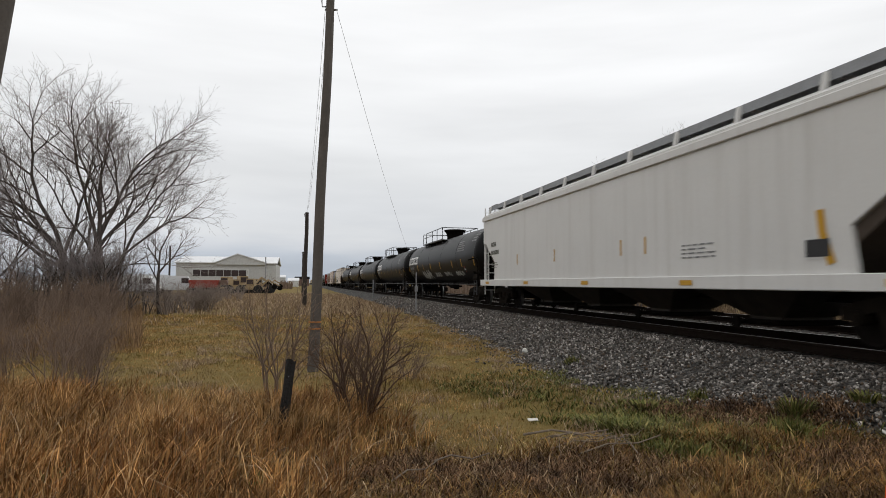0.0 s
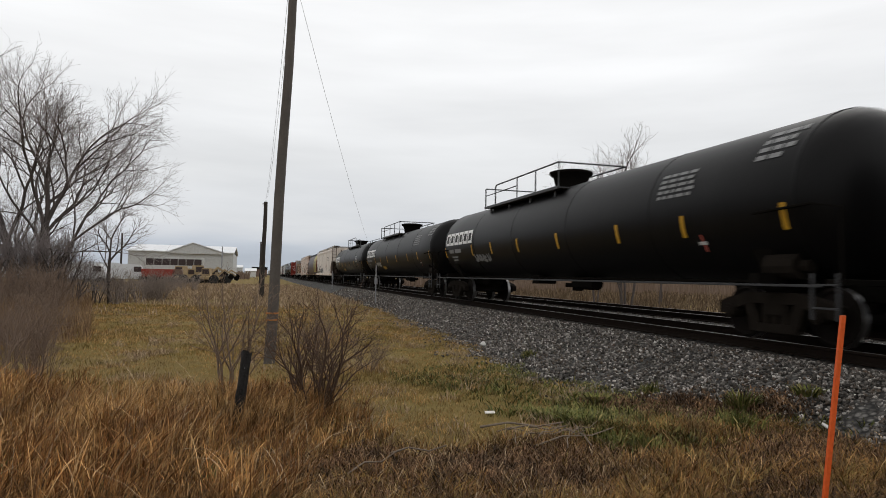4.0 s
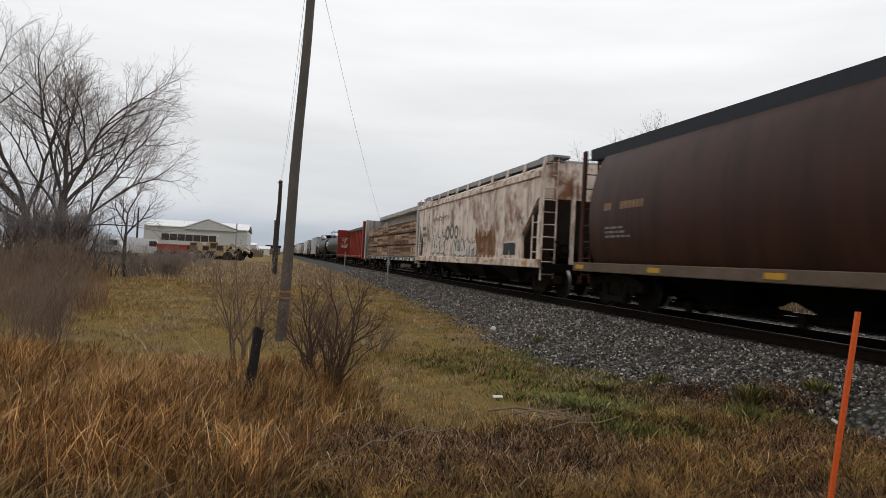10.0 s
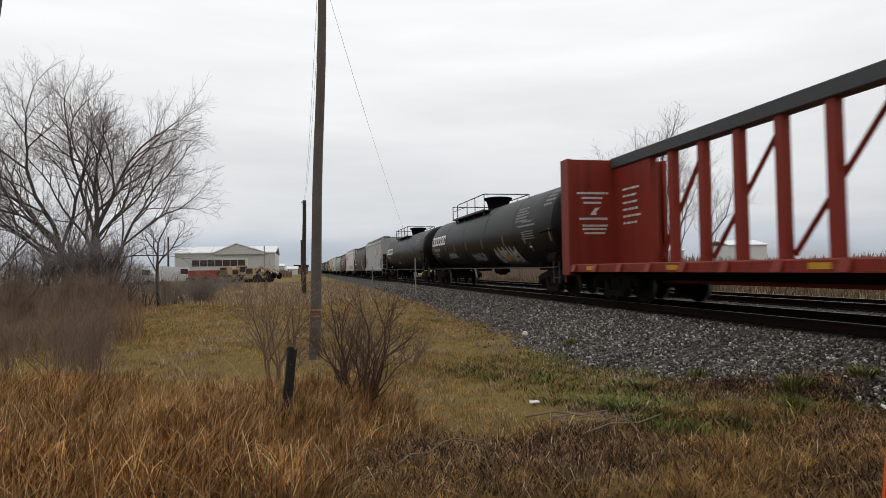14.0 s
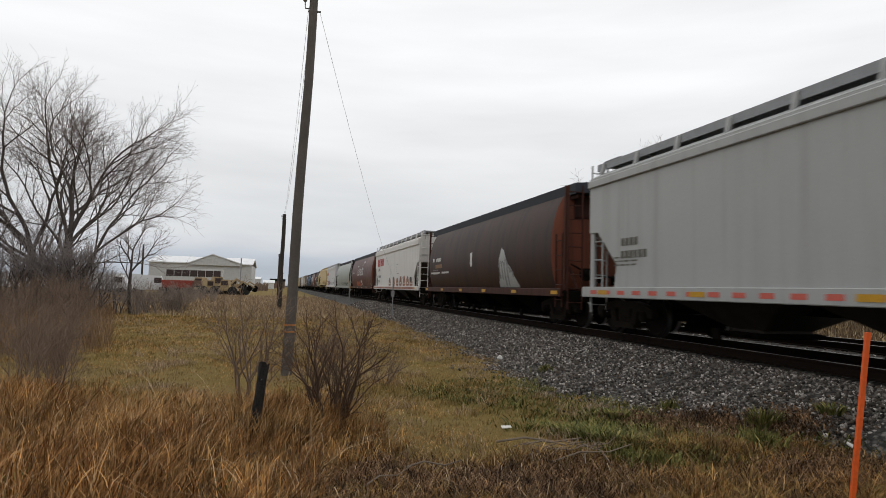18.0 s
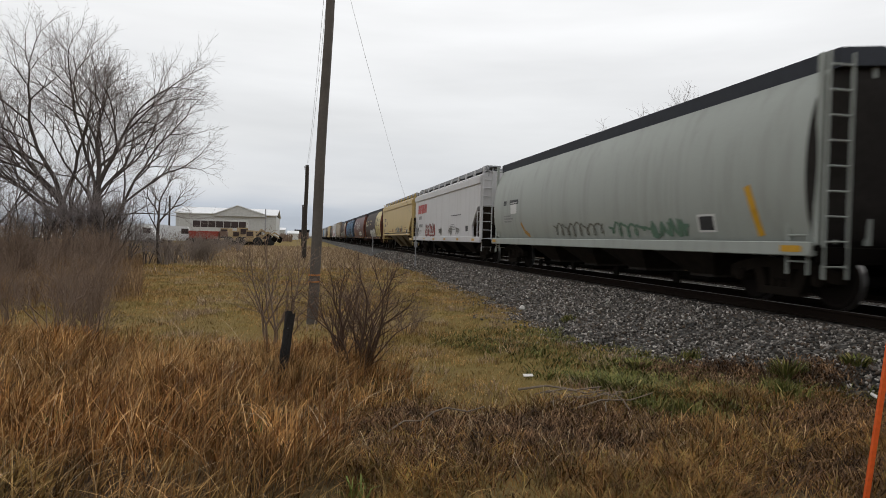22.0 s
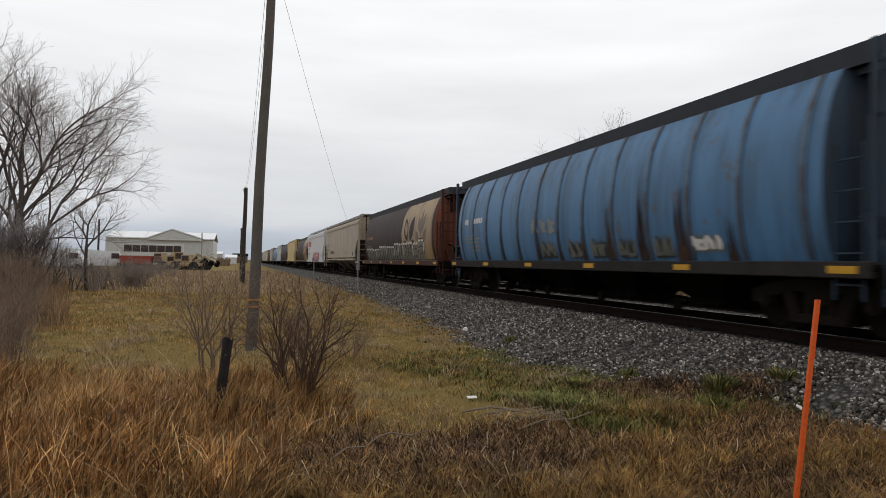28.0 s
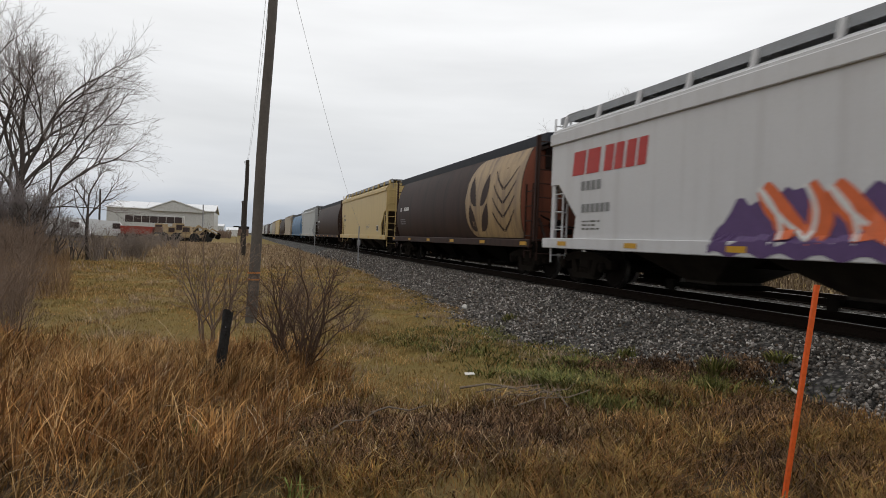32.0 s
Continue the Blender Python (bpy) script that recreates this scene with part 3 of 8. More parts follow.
def outlets(car, us, material, z_top=0.9, half=1.75, width=1.25):
    """Discharge hoppers under the floor, each with its sliding gate."""
    def make():
        s = Shape()
        rings = []
        for z, hy, hx in ((z_top + 0.28, half, width), (z_top, half * 0.9, width * 0.94), (0.36, 0.42, 0.55), (0.30, 0.42, 0.55)):
            rings.append([(-hx, -hy, z), (hx, -hy, z), (hx, hy, z), (-hx, hy, z)])
        return s.loft(rings).mesh("outlet_hopper")
    gate = shared("outlet_gate", lambda: Shape().box(-0.72, 0.72, -0.46, 0.46, 0.21, 0.31, 0.02).rod([(-0.95, 0.3, 0.26), (0.95, 0.3, 0.26)], 0.035, 6).rod([(-0.95, -0.3, 0.26), (0.95, -0.3, 0.26)], 0.03, 6).box(-1.0, -0.93, 0.2, 0.4, 0.16, 0.36).mesh("outlet_gate"))
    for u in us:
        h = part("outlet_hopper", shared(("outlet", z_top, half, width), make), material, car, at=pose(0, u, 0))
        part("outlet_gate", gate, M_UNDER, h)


def box_hopper(length, body, under, notch=(2.42, 0.40, 1.62, 1.30), name="covered_hopper_car", label="", bays=3, posts=11, inset=0.98, low=0.86, iron=None, rim=0.17):
    """Straight-sided covered hopper with sloped ends, roof walks and corner ladders."""
    car = thing(name, pose(0, 0, 0), label, "railway car", "train")
    e = length / 2 - inset
    def shell():
        s = Shape()
        # near and far side plates with the end openings cut out of them
        top, run, waist, deep = notch
        side = [(-e, 3.70), (-e, top), (-e + run, top), (-e + deep, waist), (-e + deep - 0.1, low + 0.22), (e - deep + 0.1, low + 0.22), (e - deep, waist), (e - run, top), (e, top), (e, 3.70)]
        for sx in (-1, 1):
            s.prism([(y, z) for y, z in side], sx * 1.60, sx * 1.52)
        # ends: upright above the slope sheets
        for w in (-1, 1):
            s.box(-1.5195, 1.5195, min(w * e, w * (e - 0.12)), max(w * e, w * (e - 0.12)), top, 3.72)
        # roof
        roof = [(-1.60, 3.70), (-1.60, 3.76), (-1.30, 3.92), (-0.70, 3.99), (0.70, 3.99), (1.30, 3.92), (1.60, 3.76), (1.60, 3.70)]
        s.prism(roof, -e, e, "y")
        return s.mesh("body")
    part("body", shared(("box_body", length, notch, inset, low), shell), body, car)
    top, deep = notch[0], notch[3]
    slope = shared(("slope_sheet", notch), lambda: Shape().prism([(-0.04, top + 0.05), (-0.04, top), (-deep - 0.6, 1.08), (-deep - 0.75, 1.08), (-deep - 0.75, 1.25), (-0.14, top + 0.15)], -1.5195, 1.5195).mesh("slope_sheet"))
    for w in (-1, 1):
        part("slope_sheet", slope, M_SLOPE, car, "grimy sloping end sheet, its colour darkened for shade", at=pose(0, w * e, 0, 0, 0, 0 if w > 0 else 180))
    chord = shared(("top_chord", length, inset, rim), lambda: Shape().box(-0.06, 0.0, -e - 0.02, e + 0.02, 0, rim, 0.015).mesh("top_chord"))
    tall, reach = (0.25, 0.25) if low < 1 else (0.13, -0.75)
    sill = shared(("side_sill", length, inset, tall), lambda: Shape().box(-0.07, 0.03, -e - reach, e + reach, 0, tall, 0.015).mesh("side_sill"))
    for sx, r in ((-1.602, 0), (1.602, 180)):
        part("top_chord", chord, body, car, at=pose(sx, 0, 3.695 - rim, 0, 0, r))
        part("side_sill", sill, body, car, at=pose(sx, 0, low, 0, 0, r))
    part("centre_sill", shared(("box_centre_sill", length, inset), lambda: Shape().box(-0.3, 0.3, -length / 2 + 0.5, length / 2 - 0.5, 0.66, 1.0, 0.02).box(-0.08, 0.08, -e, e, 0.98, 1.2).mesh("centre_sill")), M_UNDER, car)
    walkme = shared(("roof_walk", length, inset), lambda: Shape().prism([(-0.28, -0.11), (-0.25, -0.11), (-0.25, 0.0), (0.25, 0.0), (0.25, -0.03), (0.28, -0.03), (0.28, 0.06), (-0.28, 0.06)], -e - 0.15, e + 0.15, "y").mesh("roof_walk"))
    for sx in (-1.05, 1.05):
        part("roof_walk", walkme, M_WALK, car, "dark steel grating", at=pose(sx, 0, 4.11))
    brk = shared("walk_bracket", lambda: Shape().prism([(-0.42, -0.17), (-0.36, -0.17), (-0.29, 0.05), (-0.29, 0.20), (-0.34, 0.20)], -0.04, 0.04, "y").box(-0.29, 0.3, -0.03, 0.03, 0.12, 0.165).mesh("walk_bracket"))
    for i in range(posts):
        y = -e + 0.25 + (2 * e - 0.5) * i / (posts - 1)
        for sx, r in ((-1.05, 0), (1.05, 180)):
            part("walk_bracket", brk, body, car, at=pose(sx, y, 3.94, 0, 0, r))
    hatch = shared(("hatch", length, inset), lambda: Shape().box(-0.72, 0.72, -e + 0.3, e - 0.3, 0, 0.13, 0.03).mesh("hatch_cover"))
    part("hatch_cover", hatch, M_WALK, car, at=pose(0, 0, 3.993))
    for w in (-1, 1):
        plat = shared("end_platform", lambda: Shape().box(-1.55, 1.55, -0.42, 0.0, 0.93, 1.0).box(-1.5, 1.5, -0.04, 0.03, 0.72, 0.99, 0.015).mesh("end_platform"))
        part("end_platform", plat, M_UNDER, car, at=pose(0, w * (e + 0.24), 0, 0, 0, 0 if w > 0 else 180))
        for sx in (-1, 1):
            post = shared(("corner_post", notch), lambda: Shape().box(-0.05, 0.05, -0.06, 0.06, 1.0, notch[0] + 0.01).mesh("corner_post"))
            part("corner_post", post, iron or body, car, at=pose(sx * 1.52, w * (e - 0.06), 0))
            ladder(car, sx * 1.55, w * (e - 0.36), 1.1, 2.42, iron or body)
            ladder(car, sx * 1.30, w * (e + 0.06), 0.5, 4.12, iron or body, along="x")
            part("grab_hoop", shared("grab_hoop", lambda: Shape().rod([(0, -0.1, 0), (0, -0.1, 0.42), (0, 0.15, 0.50), (0, 0.9, 0.50)], 0.02, 5).mesh("grab_hoop")), M_GRATE, car, at=pose(sx * 1.28, w * e, 3.70, 0, 0, 180 if w > 0 else 0))
        for sx in (-0.55, 0.55):
            part("end_stiffener", shared("end_stiffener", lambda: Shape().box(-0.05, 0.05, -0.05, 0.05, 1.0, 3.69).mesh("end_stiffener")), iron or body, car, at=pose(sx, w * (e + 0.05), 0))
    brake_gear(car, -e - 0.45, "box")
    span = (length - 7.4) / bays
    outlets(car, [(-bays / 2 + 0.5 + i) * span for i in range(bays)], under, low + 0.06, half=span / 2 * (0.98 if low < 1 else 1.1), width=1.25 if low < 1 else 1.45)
    if low > 1:
        for w in (-1, 1):
            part("end_sill", shared(("raised_end_sill", low), lambda: Shape().box(-1.60, 1.60, -1.05, 0.15, 0.84, 0.99, 0.015).prism([(-1.05, 0.84), (-0.72, 0.84), (-0.72, low + 0.12), (-1.05, low + 0.12)], -1.672, -1.54).mesh("end_sill")), body, car, at=pose(0, w * e, 0, 0, 0, 0 if w > 0 else 180))
    running_gear(car, length)
    return car


def round_hopper(length, body, under, trim, name="covered_hopper_car", label="", ribs=False, cap=None, front=None, set_back=1.55, sill_mat=None):
    """Cylindrical-sided covered hopper: bulged sides, dished ends, open end frames."""
    car = thing(name, pose(0, 0, 0), label, "railway car", "train")
    e = length / 2 - set_back
    def ring(y, k, zc=2.55):
        zs = [1.02 + (3.84 - 1.02) * j / 18 for j in range(19)]
        left = [(-round_side(z), z) for z in zs]
        pts = left + [(-x, z) for x, z in left[::-1]]
        return [(x * k, y, zc + (z - zc) * k) for x, z in pts]
    def shell():
        return Shape().loft([ring(-e + 2 * e * i / 12, 1.0) for i in range(13)]).mesh("body", True)
    part("body", shared(("round_body", length, set_back), shell), body, car)
    dish = shared(("end_cap", length), lambda: Shape().loft([ring(-0.02, 0.997), ring(0.0, 1.0), ring(0.10, 0.92, 2.6), ring(0.15, 0.62, 2.8), ring(0.16, 0.30, 2.9)]).mesh("end_cap", True))
    for w in (-1, 1):
        part("end_cap", dish, front if front and w < 0 else cap or trim, car, "dished end", at=pose(0, w * (e + 0.004), 0, 0, 0, 0 if w > 0 else 180))
    E = length / 2 - 0.85
    sill = shared(("round_sill", length), lambda: Shape().box(-0.06, 0.05, -E, E, 0, 0.22, 0.015).mesh("side_sill"))
    for sx, r in ((-1.55, 0), (1.55, 180)):
        part("side_sill", sill, sill_mat or trim, car, at=pose(sx, 0, 0.84, 0, 0, r))
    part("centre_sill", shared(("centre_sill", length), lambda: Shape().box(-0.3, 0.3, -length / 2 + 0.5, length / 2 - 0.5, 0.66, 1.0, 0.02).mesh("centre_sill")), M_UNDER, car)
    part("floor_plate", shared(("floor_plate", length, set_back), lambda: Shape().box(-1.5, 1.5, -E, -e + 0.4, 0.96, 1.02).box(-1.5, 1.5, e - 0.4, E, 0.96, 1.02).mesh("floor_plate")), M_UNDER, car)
    band = shared(("roof_band", length), lambda: Shape().prism([(-1.20, 3.68), (-1.22, 3.97), (-0.5, 4.05), (0.5, 4.05), (1.22, 3.97), (1.20, 3.68), (1.1, 3.70), (0, 3.80), (-1.1, 3.70)], -E - 0.05, E + 0.05, "y").mesh("roof_walk"))
    part("roof_walk", band, M_ROOFBAND, car, "sooty roof walk over the hatches")
    hatch = shared("round_hatch", lambda: Shape().loft([[(0.32 * math.cos(a), 0.32 * math.sin(a), z) for a in [k * math.pi / 6 for k in range(12)]] for z in (4.05, 4.13)]).mesh("hatch_cover"))
    for i in range(8):
        part("hatch_cover", hatch, M_ROOFBAND, car, at=pose(0, -e + 0.8 + (2 * e - 1.6) * i / 7, 0))
    if ribs:
        def rib():
            zs = [1.08 + (3.70 - 1.08) * j / 14 for j in range(15)]
            s = Shape()
            a = [(-round_side(z) - 0.03, z) for z in zs]
            b = [(-round_side(z) + 0.03, z) for z in zs]
            for k in range(14):
                s.prism([a[k], a[k + 1], b[k + 1], b[k]], -0.045, 0.045, "y")
            return s.mesh("rib")
        for i in range(13):
            for r in (0, 180):
                part("rib", shared("round_rib", rib), M_BLUERIB, car, "rust-streaked rib", at=pose(0, -e + 0.3 + (2 * e - 0.6) * i / 12, 0, 0, 0, r))
    for w in (-1, 1):
        for sx in (-1.42, -0.5, 0.5, 1.42):
            part("end_post", shared("end_post", lambda: Shape().box(-0.04, 0.04, -0.04, 0.04, 0.86, 3.9, 0.006).mesh("end_post")), trim, car, at=pose(sx, w * (E - 0.08), 0))
        for sx in (-1, 1):
            brace = shared("end_brace", lambda: Shape().rod([(0, 0, 1.05), (0, 1.0, 2.3), (0, 1.0, 2.4)], 0.045, 5).mesh("end_brace"))
            tie = shared("end_tie", lambda: Shape().box(-0.04, 0.04, 0.0, 1.25, 3.58, 3.68).mesh("end_tie"))
            for name, me in (("end_brace", brace), ("end_tie", tie)):
                part(name, me, trim, car, at=pose(sx * 1.05, w * (E - 0.1), 0, 0, 0, 180 if w > 0 else 0))
            ladder(car, sx * 1.20, w * (E + 0.05), 0.5, 3.9, trim, along="x")
            ladder(car, sx * 1.46, w * (E - 0.40), 0.55, 2.6, trim)
        part("end_sheet", shared("end_sheet", lambda: Shape().prism([(0, 3.68), (0, 3.1), (1.0, 1.9), (1.35, 1.05), (1.45, 1.05), (1.12, 2.0), (0.12, 3.2), (0.12, 3.68)], -0.95, 0.95).mesh("end_sheet")), front if front and w < 0 else trim, car, at=pose(0, w * (E - 0.5), 0, 0, 0, 180 if w > 0 else 0))
        part("end_platform", shared("end_platform", lambda: Shape().box(-1.55, 1.55, -0.42, 0.0, 0.93, 1.0).box(-1.5, 1.5, -0.04, 0.03, 0.72, 0.99, 0.015).mesh("end_platform")), M_UNDER, car, at=pose(0, w * (E + 0.03), 0, 0, 0, 0 if w > 0 else 180))
    brake_gear(car, -E + 0.05, "round")
    span = (length - 7.2) / 4
    outlets(car, [(-1.5 + i) * span for i in range(4)], under, half=span / 2 * 0.98, width=1.2)
    running_gear(car, length)
    return car


def tank_car(length, body, name="tank_car", label="", rng=None, hoop=False, marks=None):
    """Black tank car with dished heads, a railed top platform and a bonnet over the valves."""
    car = thing(name, pose(0, 0, 0), label, "railway car", "train")
    e = length / 2 - 1.35
    def shell():
        n = 36
        def ring(y, r):
            return [(r * math.sin(2 * math.pi * j / n), y, TANK_Z + r * math.cos(2 * math.pi * j / n)) for j in range(n)]
        cap = [(math.sin(a), math.cos(a)) for a in [k * math.pi / 2 / 7 for k in range(8)]]
        rings = [ring(-e - 0.72 * math.cos(a), max(0.02, TANK_R * math.sin(a))) for a in [k * math.pi / 14 for k in range(0, 7)]]
        rings += [ring(-e + 2 * e * i / 10, TANK_R) for i in range(11)]
        rings += [ring(e + 0.72 * math.cos(a), max(0.02, TANK_R * math.sin(a))) for a in [k * math.pi / 14 for k in range(6, -1, -1)]]
        return Shape().loft(rings).mesh("tank", True)
    part("tank", shared(("tank", length), shell), body, car)
    seam = shared(("tank_seam"), lambda: Shape().loft([[((TANK_R + o) * math.sin(2 * math.pi * j / 36), y, TANK_Z + (TANK_R + o) * math.cos(2 * math.pi * j / 36)) for j in range(36)] for y, o in ((-0.04, -0.02), (-0.03, 0.006), (0.03, 0.006), (0.04, -0.02))], False).mesh("weld_seam", True))
    for i in range(6):
        part("weld_seam", seam, body, car, at=pose(0, -e + 2 * e * i / 5, 0))
    top = TANK_Z + TANK_R
    for sx in (-1, 1):
        part("top_platform", shared("top_platform", lambda: Shape().prism([(-0.24, -0.02), (-0.20, -0.02), (-0.20, 0.0), (0.20, 0.0), (0.20, 0.04), (-0.20, 0.04), (-0.20, 0.06), (-0.24, 0.06)], -3.0, 3.0, "y").mesh("top_platform")), M_RAILING, car, at=pose(sx * 0.86, -1.2 if hoop else 2.2, 3.50, 0, 0, 0 if sx < 0 else 180))
        for k in range(4):
            part("platform_bracket", shared("platform_bracket", lambda: Shape().box(-0.03, 0.03, -0.04, 0.04, -0.34, 0.0).mesh("platform_bracket")), M_RAILING, car, at=pose(sx * 0.95, (-3.8 if hoop else -0.4) + 1.75 * k, 3.48))
    def bonnet():
        rings = [[(r * math.cos(a), r * math.sin(a), z) for a in [k * math.pi / 9 for k in range(18)]] for r, z in ((0.46, -0.05), (0.48, 0.16), (0.54, 0.38), (0.66, 0.48), (0.66, 0.54), (0.56, 0.57))]
        return Shape().loft(rings).mesh("valve_bonnet", True)
    part("valve_bonnet", shared("valve_bonnet", bonnet), M_UNDER, car, at=pose(0, 0.5, top - 0.06))
    def rail_mesh():
        s = Shape()
        for x in (-1.06, 1.06):
            s.rod([(x, 1.97, 0), (x, 1.97, 0.66), (x, 1.87, 0.72), (x, -3.0, 0.72), (x, -3.0, 0)], 0.026, 5)
            for y in (0.0, -1.45):
                s.rod([(x, y, 0), (x, y, 0.72)], 0.022, 5)
            s.rod([(x, 2.98, -0.02), (x, 2.98, 0.72)], 0.026, 5)
            s.rod([(x, 2.98, 0.45), (x, 0.0, 0.45)], 0.018, 5)
        for y in (-3.0, 2.98):
            s.rod([(-1.06, y, 0.72), (1.06, y, 0.72)], 0.024, 5)
        return s.mesh("platform_rail")
    def hoop_rail():
        s = Shape()
        for x in (-1.06, 1.06):
            s.rod([(x, 2.7, 0), (x, 2.7, 0.74), (x, -2.15, 0.74), (x, -2.3, 0.66), (x, -2.3, 0)], 0.026, 5)
            for y in (1.6, 0.2):
                s.rod([(x, y, 0), (x, y, 0.78)], 0.022, 5)
            s.rod([(x, 2.7, 0.40), (x, 0.2, 0.40)], 0.018, 5)
            s.rod([(x, -3.0, -0.05), (x, -3.0, 0.36), (x, -3.15, 0.47), (x, -4.8, 0.43), (x, -5.0, 0.32), (x, -5.0, -0.35)], 0.028, 5)
            s.rod([(x, -2.6, 0.12), (x, -3.8, 0.12), (x, -3.9, -0.1)], 0.020, 5)
        s.rod([(-1.06, 2.7, 0.74), (1.06, 2.7, 0.74)], 0.024, 5)
        return s.mesh("platform_rail")
    if hoop:
        part("platform_rail", shared("hoop_rail", hoop_rail), M_RAILING, car, at=pose(0, -1.2, 3.51))
    else:
        part("platform_rail", shared("platform_rail", rail_mesh), M_RAILING, car, at=pose(0, 2.2, 3.51))
    brake_gear(car, -e - 0.3, "tank")
    for sx in (-1, 1):
        part("side_handrail", shared(("side_handrail", length), lambda: Shape().rod([(0, -e - 0.6, 0), (0, e + 0.6, 0)], 0.022, 5).mesh("side_handrail")), M_RAILING, car, at=pose(sx * 1.5, 0, 0.92))
        for w in (-1, 1):
            part("end_handrail", shared("tank_end_rail", lambda: Shape().rod([(0, 0, 0.95), (0, 0, 2.0), (0, -0.5, 2.1), (0, -1.6, 2.05)], 0.024, 5).mesh("end_handrail")), M_UNDER, car, at=pose(sx * 1.48, w * (length / 2 - 0.45), 0, 0, 0, 0 if w > 0 else 180))
            ladder(car, sx * 1.5, w * (length / 2 - 0.7), 0.45, 1.1, M_RAILING)
    for w in (-1, 1):
        part("stub_sill", shared("stub_sill", lambda: Shape().box(-0.3, 0.3, -3.4, 0, 0.68, 1.0, 0.02).box(-1.45, 1.45, -0.32, -0.0, 0.93, 1.02, 0.01).box(-1.5, 1.5, -1.7, -1.5, 0.85, 1.1).prism([(-0.9, 0.95), (0.9, 0.95), (1.25, 1.75), (0.7, 1.4), (-0.7, 1.4), (-1.25, 1.75)], -2.0, -1.6, "y").mesh("stub_sill")), M_UNDER, car, at=pose(0, w * (length / 2 - 0.42), 0, 0, 0, 0 if w > 0 else 180))
    part("bottom_outlet", shared("bottom_outlet", lambda: Shape().rod([(0, 0, 0.62), (0, 0, 1.2)], 0.16, 10).box(-0.3, 0.3, -0.2, 0.2, 0.72, 0.84).mesh("bottom_outlet")), M_UNDER, car)
    part("brake_rigging", shared(("brake_rigging", length), lambda: Shape().rod([(-0.75, -e + 1, 0.98), (-0.75, e - 1, 0.98)], 0.03, 5).rod([(-0.5, -2.0, 0.85), (-0.5, -0.9, 0.85)], 0.18, 10).box(-0.8, -0.2, 1.0, 1.5, 0.8, 1.05, 0.02).mesh("brake_rigging")), M_UNDER, car)
    # yellow conspicuity marks up the side
    mark = shared(("tank_mark"), lambda: strip([-0.055, 0.055], [1.77] * 2, [2.18] * 2, tank_side).mesh("reflective_mark"))
    for u in (e + 0.0, e - 3.45, e - 5.5, e - 7.85, e - 10.6, e - 13.6, -e + 2.6, -e + 0.2):
        part("reflective_mark", mark, marks or M_YELLOW, car, "yellow reflective mark", at=pose(0, u, 0))
    running_gear(car, length)
    return car


